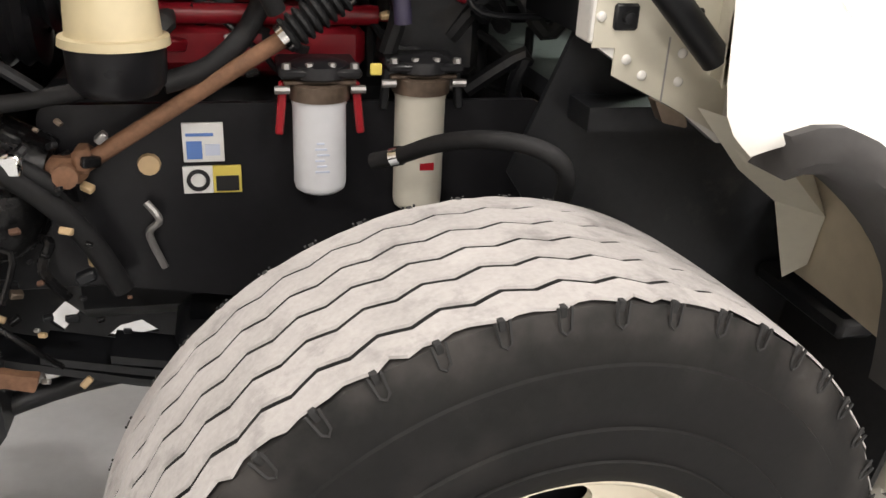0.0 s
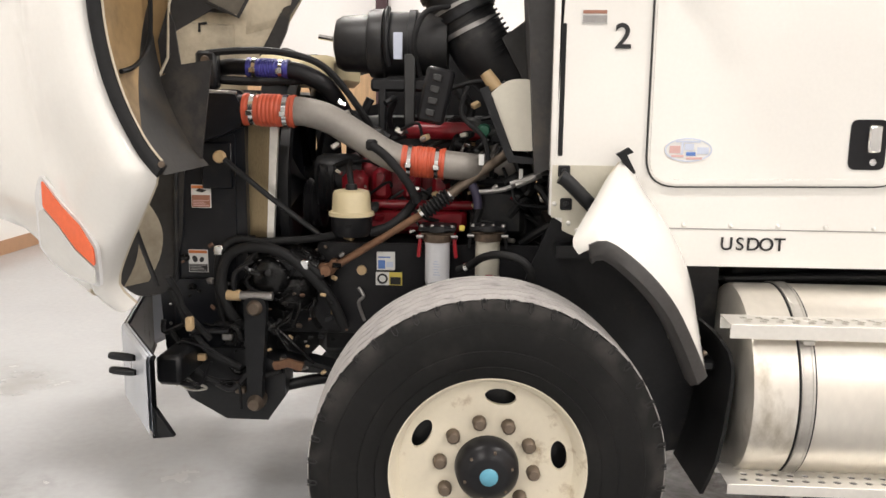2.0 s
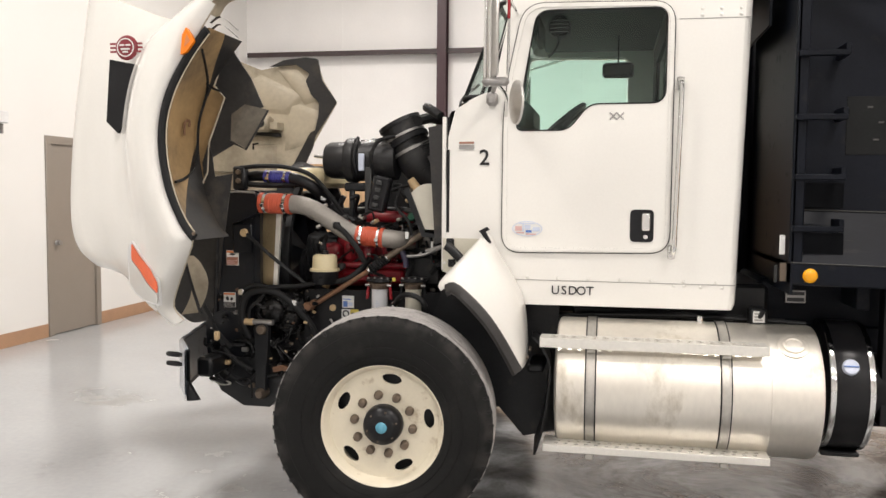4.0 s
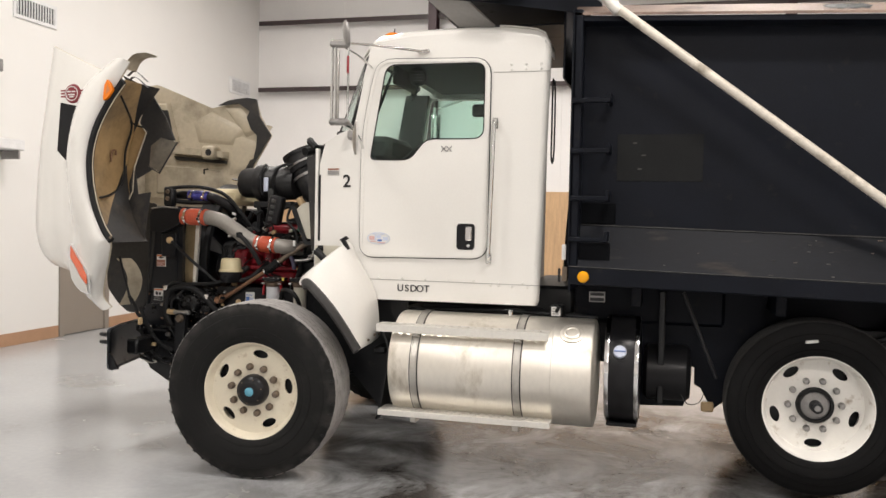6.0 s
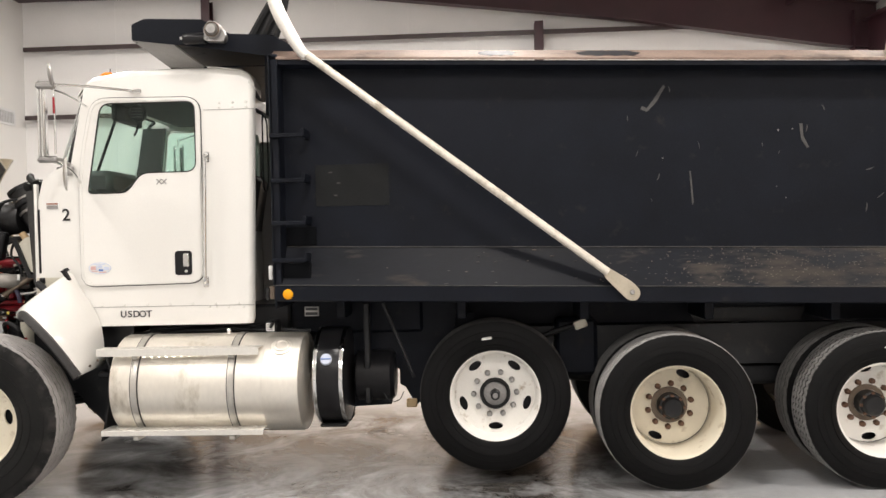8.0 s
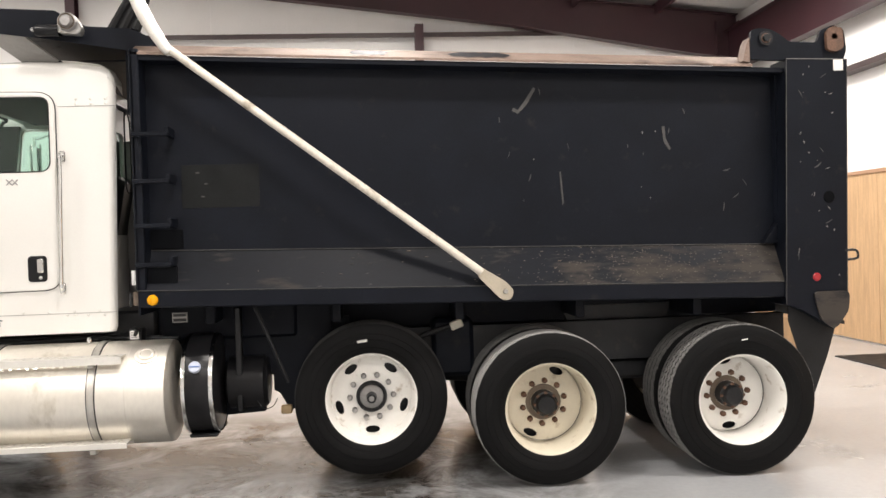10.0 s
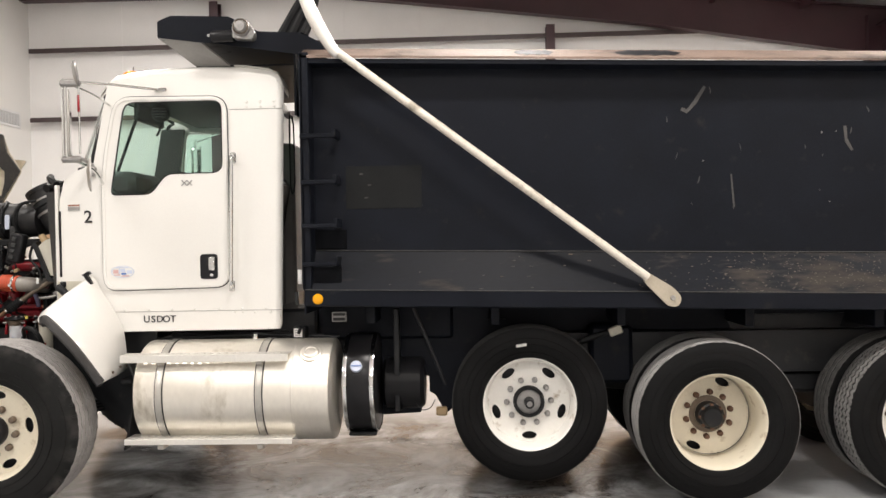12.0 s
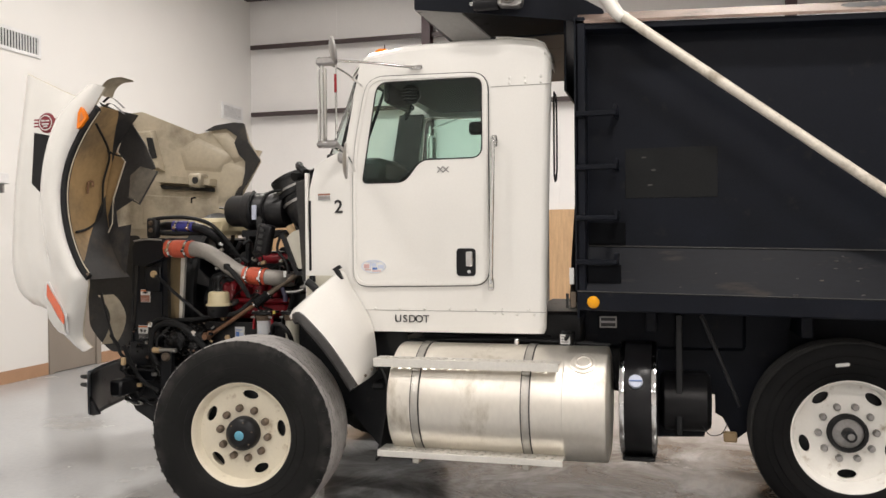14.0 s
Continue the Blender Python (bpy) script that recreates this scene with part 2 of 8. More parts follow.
M = {
    "sidewall_dusty": ring_dust(mat("dusty_front_tyre_sidewall", (0.0105, 0.0105, 0.0104), 0.6, var=0.25, scale=4, fine=70, bump=0.15, dirt=(0.026, 0.025, 0.024), dirt_amount=0.25, dirt_scale=5, spec=0.16), 0.45, 0.53, (0.1, 0.092, 0.086), 0.45),
    "void": mat("recess_shade_black", (0.003, 0.0034, 0.0045), 0.6, var=0.3, scale=6, bump=0.1, spec=0.06),
    "flap_grey": mat("dusty_grey_flap", (0.13, 0.115, 0.092), 0.6, var=0.3, scale=5, fine=40, bump=0.15, dirt=(0.03, 0.027, 0.024), dirt_amount=0.4, dirt_scale=3),
    "flare_rubber": mat("dusty_grey_flare_rubber", (0.05, 0.048, 0.047), 0.5, var=0.2, scale=6, fine=80, bump=0.12, spec=0.3),
    "greasy": mat("greasy_black_casting", (0.006, 0.006, 0.0065), 0.26, var=0.5, scale=14, fine=90, bump=0.7, dirt=(0.022, 0.019, 0.016), dirt_amount=0.15, dirt_scale=20, spec=0.3),
    "radiator": mat("blue_black_radiator_paint", (0.006, 0.0072, 0.0105), 0.3, var=0.3, scale=5, fine=40, bump=0.08, dirt=(0.02, 0.02, 0.021), dirt_amount=0.05, dirt_scale=5, spec=0.35),
    "cowl_cream": mat("cream_cowl_plate", (0.6, 0.57, 0.47), 0.45, var=0.06, scale=6, bump=0.05),
    "clamp_brown": mat("browned_filter_clamp", (0.13, 0.095, 0.07), 0.45, metal=0.5, var=0.4, scale=30, bump=0.2),
    "violet": mat("violet_wire_sleeve", (0.035, 0.03, 0.06), 0.5, var=0.2, scale=20),
    "green_cap": mat("dark_green_plastic", (0.01, 0.09, 0.05), 0.4, var=0.2, scale=20),
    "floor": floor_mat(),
    "wall": mat("painted_drywall", (0.8, 0.79, 0.765), 0.6, var=0.02, scale=1.5, fine=120, bump=0.05),
    "vinyl": mat("white_vinyl_insulation", (0.86, 0.845, 0.83), 0.45, var=0.03, scale=2.2, fine=30, bump=0.25),
    "maroon": mat("maroon_red_iron", (0.042, 0.015, 0.02), 0.42, var=0.2, scale=3, bump=0.05),
    "trim": mat("tan_vinyl_base", (0.42, 0.25, 0.15), 0.5, var=0.1),
    "door_paint": mat("taupe_door_paint", (0.27, 0.235, 0.2), 0.4, var=0.04, bump=0.03),
    "ply": mat("plywood", (0.55, 0.36, 0.2), 0.55, var=0.22, scale=4, fine=40, stretch=(6, 6, 0.6)),
    "cardboard": mat("cardboard", (0.5, 0.33, 0.19), 0.75, var=0.1),
    "white": mat("white_truck_paint", (0.8, 0.785, 0.745), 0.22, var=0.03, scale=2.0, fine=80, bump=0.02, coat=0.6),
    # also laid on parts under the box, where its darker black paints in shade
    "black_body": mat("worn_box_paint_and_under_shade", (0.0056, 0.007, 0.0112), 0.46, var=0.35, scale=2.5, fine=90, bump=0.12, dirt=(0.022, 0.021, 0.021), dirt_amount=0.05, dirt_scale=7, spec=0.13),
    "black_shelf": mat("dusty_black_shelf", (0.006, 0.0073, 0.0112), 0.5, var=0.4, scale=3, fine=90, bump=0.15, dirt=(0.05, 0.044, 0.039), dirt_amount=0.05, drift=(3.6, 5.6, 0.22), dirt_scale=9, stretch=(0.25, 1, 1), spec=0.15),
    "bare_rail": mat("worn_bare_steel_rail", (0.22, 0.16, 0.13), 0.6, metal=0.1, var=0.35, scale=5, fine=70, bump=0.15, dirt=(0.03, 0.026, 0.025), dirt_amount=0.2, dirt_scale=2.2, stretch=(0.8, 1, 1), spec=0.35),
    "black": mat("black_chassis_paint", (0.0095, 0.0102, 0.0118), 0.42, var=0.4, scale=8, fine=80, bump=0.15, dirt=(0.04, 0.037, 0.034), dirt_amount=0.1, dirt_scale=9, spec=0.35),
    "black_gloss": mat("glossy_black_plastic", (0.013, 0.013, 0.0145), 0.3, var=0.2, scale=8, bump=0.05, spec=0.22),
    "rubber": mat("black_rubber", (0.0135, 0.0137, 0.0145), 0.6, var=0.3, scale=10, fine=90, bump=0.2, spec=0.22),
    "sidewall": mat("tyre_sidewall", (0.0066, 0.0066, 0.0069), 0.6, var=0.25, scale=4, fine=70, bump=0.12, dirt=(0.013, 0.0128, 0.0125), dirt_amount=0.15, dirt_scale=5, spec=0.1),
    "tread": mat("dusty_tyre_tread", (0.35, 0.335, 0.325), 0.9, var=0.16, scale=14, fine=140, bump=0.5, dirt=(0.22, 0.21, 0.205), dirt_amount=0.25, dirt_scale=16),
    "tread_grey": mat("pale_grey_tyre_tread", (0.3, 0.292, 0.285), 0.9, var=0.25, scale=14, fine=120, bump=0.5),
    "tread_black": mat("black_tyre_tread", (0.035, 0.034, 0.033), 0.8, var=0.25, scale=14, fine=120, bump=0.4),
    "tread_dark": mat("grey_tyre_tread", (0.15, 0.147, 0.145), 0.9, var=0.25, scale=14, fine=120, bump=0.5),
    "mirror_case": mat("brushed_mirror_casing", (0.62, 0.6, 0.57), 0.38, metal=0.85, var=0.1, stretch=(1, 1, 8), bump=0.05),
    "satin_black": mat("satin_black_plastic", (0.02, 0.02, 0.021), 0.42, var=0.3, scale=7, fine=60, bump=0.12, dirt=(0.06, 0.055, 0.05), dirt_amount=0.2, dirt_scale=8, spec=0.35),
    "girt_steel": mat("dark_girt_paint", (0.05, 0.034, 0.034), 0.45, var=0.15, scale=4, bump=0.05),
    "scuff": mat("scuffed_paint", (0.055, 0.053, 0.05), 0.6, var=0.4, scale=30, bump=0.1),
    "arm_plate": mat("tan_primer", (0.42, 0.37, 0.29), 0.5, var=0.15, scale=8, bump=0.1),
    "chip": mat("chipped_primer", (0.15, 0.145, 0.135), 0.6, var=0.4, scale=40),
    "dark_rust": mat("dark_rusty_steel", (0.11, 0.058, 0.036), 0.7, var=0.5, scale=18, fine=90, bump=0.4),
    "tread_mid": mat("worn_grey_tread", (0.17, 0.166, 0.16), 0.9, var=0.45, scale=30, fine=120, bump=0.8),
    "dust": mat("pale_dust", (0.095, 0.08, 0.066), 0.9, var=0.4, scale=40),
    "groove": mat("tyre_groove", (0.03, 0.03, 0.03), 0.85, var=0.2, bump=0.2, spec=0.22),
    "rim_cream": mat("cream_wheel_paint", (0.72, 0.66, 0.53), 0.36, var=0.05, scale=7, fine=60, bump=0.04, dirt=(0.34, 0.25, 0.15), dirt_amount=0.14, dirt_scale=9),
    "rim_white": mat("white_wheel_paint", (0.83, 0.81, 0.765), 0.36, var=0.04, scale=7, fine=60, bump=0.04, dirt=(0.36, 0.29, 0.21), dirt_amount=0.12, dirt_scale=9),
    "lug": mat("oxidised_lug_steel", (0.16, 0.125, 0.095), 0.5, metal=0.6, var=0.25, scale=20),
    "lug_grey": mat("grey_lug_steel", (0.34, 0.33, 0.32), 0.42, metal=0.7, var=0.2, scale=20),
    "blue_cap": mat("blue_hub_window", (0.11, 0.34, 0.46), 0.25, var=0.1),
    "alu": mat("dull_aluminium", (0.83, 0.79, 0.715), 0.4, metal=0.85, var=0.07, scale=2.5, fine=40, bump=0.04, dirt=(0.5, 0.45, 0.36), dirt_amount=0.025, dirt_scale=2.6, stretch=(1, 1, 0.5)),
    "tread_plate": mat("aluminium_tread_plate", (0.78, 0.76, 0.71), 0.42, metal=0.55, var=0.08, scale=6, bump=0.2),
    "chrome": mat("chrome", (0.75, 0.75, 0.74), 0.12, metal=1.0, var=0.03, bump=0.0),
    "steel": mat("grey_steel", (0.36, 0.35, 0.34), 0.4, metal=0.8, var=0.2, scale=10),
    "strap": mat("stainless_strap", (0.55, 0.53, 0.49), 0.35, metal=0.8, var=0.15, scale=6),
    "cac": mat("cast_aluminium_pipe", (0.3, 0.28, 0.255), 0.5, metal=0.35, var=0.12, scale=8, fine=70, bump=0.1),
    "silicone": mat("orange_silicone_hose", (0.52, 0.09, 0.042), 0.42, var=0.1, scale=20),
    "blue_hose": mat("blue_silicone_hose", (0.05, 0.05, 0.27), 0.4, var=0.12, scale=20),
    "red": mat("red_engine_paint", (0.24, 0.008, 0.016), 0.33, var=0.25, scale=9, fine=60, bump=0.15),
    "poly": mat("yellowed_polyethylene", (0.66, 0.57, 0.36), 0.4, var=0.06, scale=8),
    "poly_white": mat("white_polyethylene", (0.62, 0.59, 0.5), 0.45, var=0.06, scale=6),
    "filter_white": mat("white_filter_can", (0.72, 0.73, 0.76), 0.3, var=0.04, scale=10, bump=0.02),
    "rust": mat("rusty_steel", (0.2, 0.105, 0.06), 0.75, metal=0.2, var=0.35, scale=18, fine=120, bump=0.4),
    "fibre": mat("bare_fibreglass", (0.36, 0.24, 0.115), 0.5, var=0.2, scale=3, fine=35, bump=0.15, dirt=(0.09, 0.073, 0.055), dirt_amount=0.4, dirt_scale=1.6),
    "fibre_grey": mat("dusty_fibreglass_underside", (0.5, 0.44, 0.335), 0.42, var=0.14, scale=3, fine=30, bump=0.08, dirt=(0.17, 0.14, 0.1), dirt_amount=0.35, dirt_scale=1.3),
    "splash": mat("dusty_rubber_splash_shield", (0.022, 0.021, 0.0205), 0.6, var=0.5, scale=5, fine=50, bump=0.2, dirt=(0.09, 0.076, 0.06), dirt_amount=0.22, dirt_scale=3),
    "amber": mat("amber_lens", (0.85, 0.22, 0.012), 0.2, var=0.05, bump=0.0),
    "amber_yellow": mat("yellow_reflector_lens", (0.8, 0.36, 0.0), 0.2, var=0.05, bump=0.0),
    "red_lens": mat("red_reflector_lens", (0.3, 0.015, 0.022), 0.25, bump=0.0),
    "ink": mat("black_lettering", (0.012, 0.012, 0.013), 0.4, bump=0.0),
    "label_white": mat("white_label", (0.72, 0.72, 0.7), 0.4, var=0.04, bump=0.0),
    "label_yellow": mat("yellow_label", (0.62, 0.5, 0.1), 0.4, var=0.05, bump=0.0),
    "label_orange": mat("orange_label", (0.62, 0.2, 0.06), 0.4, var=0.05, bump=0.0),
    "label_brown": mat("brown_label", (0.32, 0.15, 0.1), 0.4, var=0.05, bump=0.0),
    "label_blue": mat("blue_label", (0.1, 0.2, 0.5), 0.4, var=0.05, bump=0.0),
    "label_pale": mat("pale_blue_label", (0.55, 0.6, 0.72), 0.4, var=0.05, bump=0.0),
    "label_rose": mat("faded_red_label", (0.62, 0.4, 0.38), 0.4, var=0.05, bump=0.0),
    "emblem_red": mat("dark_red_emblem", (0.22, 0.025, 0.035), 0.3, bump=0.0),
    "seat": mat("dark_vinyl_seat", (0.03, 0.031, 0.03), 0.6, var=0.15),
    "cab_grey": mat("dark_grey_cab_trim", (0.03, 0.031, 0.031), 0.5, var=0.12),
    "headliner": mat("grey_headliner_cloth", (0.1, 0.102, 0.1), 0.85, var=0.1),
    # grey for seams, and for light and shade painted on two other parts
    "grey_tone": mat("grey_seam_and_light_tone", (0.3, 0.29, 0.275), 0.6, var=0.1),
    "glass": glass_mat("green_tinted_glass", (0.85, 0.95, 0.915)),
    "bumper": mat("pale_grey_bumper_paint", (0.5, 0.53, 0.58), 0.3, var=0.05, bump=0.03),
    "lens_clear": mat("clear_lamp_lens", (0.72, 0.71, 0.68), 0.12, var=0.05, bump=0.0),
    "housing": mat("lamp_housing", (0.75, 0.75, 0.75), 0.4),
    "led": glow_mat("led_lens", (1.0, 0.95, 0.88), 6.0),
    "wire": mat("bright_wire", (0.6, 0.58, 0.53), 0.35, metal=0.8, bump=0.0),
    "tan_plastic": mat("tan_connector_plastic", (0.5, 0.36, 0.2), 0.5),
}


# ------------------------------------------------------------ mesh helpers
class Geo:
    """Vertices and faces gathered for one mesh."""

    def __init__(self):
        self.v, self.f = [], []

    def add(self, verts, faces):
        n = len(self.v)
        self.v += [tuple(p) for p in verts]
        self.f += [tuple(n + i for i in f) for f in faces]
        return self

    def box(self, x0, x1, y0, y1, z0, z1, b=0.006, m=None):
        bm = bmesh.new()
        bmesh.ops.create_cube(bm, size=1.0)
        for v in bm.verts:
            v.co = Vector(((x0 + x1) / 2 + v.co.x * (x1 - x0), (y0 + y1) / 2 + v.co.y * (y1 - y0), (z0 + z1) / 2 + v.co.z * (z1 - z0)))
        b = min(b, 0.45 * min(abs(x1 - x0), abs(y1 - y0), abs(z1 - z0)))
        if b > 0:
            bmesh.ops.bevel(bm, geom=list(bm.edges), offset=b, segments=1, affect="EDGES")
        self.take(bm, m)
        return self

    def take(self, bm, m=None):
        bm.verts.index_update()
        self.add([(m @ v.co) if m else v.co for v in bm.verts], [[v.index for v in f.verts] for f in bm.faces])
        bm.free()

    def tube(self, pts, r, n=12, sub=6, caps=True):
        """A round tube along a smooth line through pts; r is one radius or one for each point."""
        P = [Vector(p) for p in pts]
        R = list(r) if isinstance(r, (list, tuple)) else [r] * len(P)
        if sub > 1 and len(P) > 2:
            Q, S = [], []
            for i in range(len(P) - 1):
                a, b, c, d = P[max(i - 1, 0)], P[i], P[i + 1], P[min(i + 2, len(P) - 1)]
                for k in range(sub):
                    t = k / sub
                    Q.append(0.5 * (2 * b + (c - a) * t + (2 * a - 5 * b + 4 * c - d) * t * t + (3 * b - 3 * c + d - a) * t ** 3))
                    S.append(R[i] * (1 - t) + R[i + 1] * t)
            P, R = Q + [P[-1]], S + [R[-1]]
        verts, faces, up = [], [], None
        for i, p in enumerate(P):
            d = (P[min(i + 1, len(P) - 1)] - P[max(i - 1, 0)]).normalized()
            if up is None:
                up = d.orthogonal().normalized()
            up = (up - d * up.dot(d)).normalized()
            side = d.cross(up)
            verts += [p + (up * math.cos(2 * math.pi * k / n) + side * math.sin(2 * math.pi * k / n)) * R[i] for k in range(n)]
        for i in range(len(P) - 1):
            faces += [(i * n + k, i * n + (k + 1) % n, (i + 1) * n + (k + 1) % n, (i + 1) * n + k) for k in range(n)]
        if caps:
            faces += [tuple(reversed(range(n))), tuple(range((len(P) - 1) * n, len(P) * n))]
        return self.add(verts, faces)

    def lathe(self, prof, c=(0, 0, 0), axis="y", n=48, a0=0.0, a1=360.0):
        """prof: (radius, height along the axis) turned about the axis through c."""
        full = abs(a1 - a0) >= 360
        m = n if full else n + 1
        verts, faces = [], []
        for r, h in prof:
            for k in range(m):
                a = radians(a0 + (a1 - a0) * k / n)
                u, w = r * math.cos(a), r * math.sin(a)
                p = {"y": (u, h, w), "x": (h, u, w), "z": (u, w, h)}[axis]
                verts.append((c[0] + p[0], c[1] + p[1], c[2] + p[2]))
        for i in range(len(prof) - 1):
            for k in range(n):
                k2 = (k + 1) % m
                faces.append((i * m + k, i * m + k2, (i + 1) * m + k2, (i + 1) * m + k))
        return self.add(verts, faces)

    def plate(self, outline, a0, a1, holes=(), plane="xz"):
        """A flat plate with holes: its outline in a plane, from a0 to a1 across it."""
        def put(p, a):
            return {"xz": (p[0], a, p[1]), "xy": (p[0], p[1], a), "yz": (a, p[0], p[1])}[plane]
        loops = [list(outline)] + [list(h) for h in holes]
        flat = [p for l in loops for p in l]
        tris = geometry.tessellate_polygon([[Vector((*p, 0)) for p in l] for l in loops])
        n = len(flat)
        verts = [put(p, a0) for p in flat] + [put(p, a1) for p in flat]
        faces = [tuple(t) for t in tris] + [tuple(n + i for i in reversed(t)) for t in tris]
        s = 0
        for l in loops:
            k = len(l)
            faces += [(s + i, s + (i + 1) % k, n + s + (i + 1) % k, n + s + i) for i in range(k)]
            s += k
        return self.add(verts, faces)

    def loft(self, rows, closed=False):
        n = len(rows[0])
        verts = [p for r in rows for p in r]
        faces = []
        for i in range(len(rows) - 1):
            for k in range(n if closed else n - 1):
                faces.append((i * n + k, i * n + (k + 1) % n, (i + 1) * n + (k + 1) % n, (i + 1) * n + k))
        return self.add(verts, faces)

    def shear(self, x0=1.85, k=0.0215):
        self.v = [(x, y, z - (x - x0) * k) for x, y, z in self.v]
        return self

    def move(self, m):
        self.v = [tuple(m @ Vector(p)) for p in self.v]
        return self

    def mesh(self, name, material, smooth=40):
        me = bpy.data.meshes.new(name)
        me.from_pydata(self.v, [], self.f)
        bm = bmesh.new()
        bm.from_mesh(me)
        bmesh.ops.remove_doubles(bm, verts=bm.verts, dist=1e-5)
        bmesh.ops.recalc_face_normals(bm, faces=bm.faces)
        bm.to_mesh(me)
        bm.free()
        me.materials.append(material)
        if smooth:
            me.polygons.foreach_set("use_smooth", [True] * len(me.polygons))
            me.set_sharp_from_angle(angle=radians(smooth))
        return me


def roundpoly(pts, r, n=5):
    """The polygon with its corners rounded; r is one radius or one for each corner."""
    R = r if isinstance(r, (list, tuple)) else [r] * len(pts)
    out = []
    for i, p in enumerate(pts):
        p, a, b = Vector(p), Vector(pts[i - 1]), Vector(pts[(i + 1) % len(pts)])
        if R[i] <= 0:
            out.append(tuple(p))
            continue
        u, v = (a - p), (b - p)
        k = min(R[i], 0.45 * u.length, 0.45 * v.length)
        s, e = p + u.normalized() * k, p + v.normalized() * k
        for j in range(n + 1):
            t = j / n
            out.append(tuple((1 - t) ** 2 * s + 2 * t * (1 - t) * p + t * t * e))
    return out


def inset(pts, d):
    """The polygon drawn in by d, for convex or nearly convex outlines."""
    area = sum(pts[i - 1][0] * pts[i][1] - pts[i][0] * pts[i - 1][1] for i in range(len(pts)))
    s = 1 if area > 0 else -1
    out = []
    for i, p in enumerate(pts):
        a, b = Vector(pts[i - 1]), Vector(pts[(i + 1) % len(pts)])
        t = (b - a).normalized()
        out.append((p[0] - s * t.y * d, p[1] + s * t.x * d))
    return out


def circle(cx, cz, r, n=24, rz=None):
    return [(cx + r * math.cos(2 * math.pi * k / n), cz + (rz or r) * math.sin(2 * math.pi * k / n)) for k in range(n)]


def thing(name, at, label, category, group="", kind=""):
    ob = new(name)
    ob.empty_display_size = 0.2
    ob.location = at
    ob["at"] = list(at)
    return tagged(ob, label, category, group, kind)


def origin(ob):
    p = Vector(ob.location)
    return p + origin(ob.parent) if ob.parent else p


def part(name, geo, material, parent, label="", smooth=40):
    """Links a Geo, whose vertices are in the world, as ONE mesh under a thing or a part."""
    ob = new(name, geo.mesh(name, M[material] if isinstance(material, str) else material, smooth))
    ob.parent = parent
    ob.location = -origin(parent)
    if label:
        tagged(ob, label)
    return ob


def solo(name, geo, material, label, category, group="", kind="", smooth=40):
    ob = new(name, geo.mesh(name, M[material], smooth))
    return tagged(ob, label, category, group, kind)


def again(mesh_ob, parent, m, name=""):
    """One more object on the same mesh, posed by m in the frame of its parent."""
    ob = new(name or mesh_ob.name.split(".")[0], mesh_ob.data)
    ob.parent = parent
    ob.matrix_basis = m
    return ob


def text(name, body, size, at, parent, material, rx=90, rz=0, extrude=0.002, label="", bold=0.0):
    cu = bpy.data.curves.new(name, "FONT")
    cu.body, cu.size, cu.extrude, cu.align_x, cu.align_y = body, size, extrude, "CENTER", "CENTER"
    cu.offset = bold
    tmp = bpy.data.objects.new(name, cu)
    scene.collection.objects.link(tmp)
    bpy.context.view_layer.update()
    me = bpy.data.meshes.new_from_object(tmp.evaluated_get(bpy.context.evaluated_depsgraph_get()))
    bpy.data.objects.remove(tmp)
    me.materials.clear()
    me.materials.append(M[material])
    ob = new(name, me)
    ob.parent = parent
    ob.matrix_basis = Matrix.Translation(-origin(parent)) @ pose(*at, rx, 0, rz)
    if label:
        tagged(ob, label)
    return ob


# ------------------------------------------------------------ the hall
floor = solo("floor", Geo().box(WALL_L - 0.2, WALL_R + 0.2, WALL_F - 0.2, WALL_B + 0.2, -0.2, 0.0, 0), "floor", "pale grey sealed concrete floor, stained and darker under the truck", "floor", kind="structure", smooth=0)

door_y0, door_y1, door_h = 4.52, 5.4, 2.2
wall_west = solo("wall_west", Geo().plate([(WALL_F, 0), (door_y0, 0), (door_y0, door_h), (door_y1, door_h), (door_y1, 0), (WALL_B, 0), (WALL_B, 7.2), (WALL_F, 7.2)], WALL_L - 0.2, WALL_L, plane="yz"), "wall", "smooth white painted drywall partition", "wall", kind="structure", smooth=0)
wall_north = solo("wall_north", Geo().box(WALL_L - 0.2, WALL_R + 0.2, WALL_B, WALL_B + 0.2, 0, 7.2, 0), "vinyl", "white vinyl insulated metal wall", "wall", kind="structure", smooth=0)
wall_east = solo("wall_east", Geo().box(WALL_R, WALL_R + 0.2, WALL_F, WALL_B, 0, 7.2, 0), "vinyl", "white vinyl insulated metal wall", "wall", kind="structure", smooth=0)
# unseen south wall, set far back to weaken its reflection on the truck
wall_south = solo("wall_south", Geo().box(WALL_L - 0.2, WALL_R + 0.2, WALL_F - 0.2, WALL_F, 0, 7.2, 0), "vinyl", "white vinyl insulated metal wall", "wall", kind="structure", smooth=0)
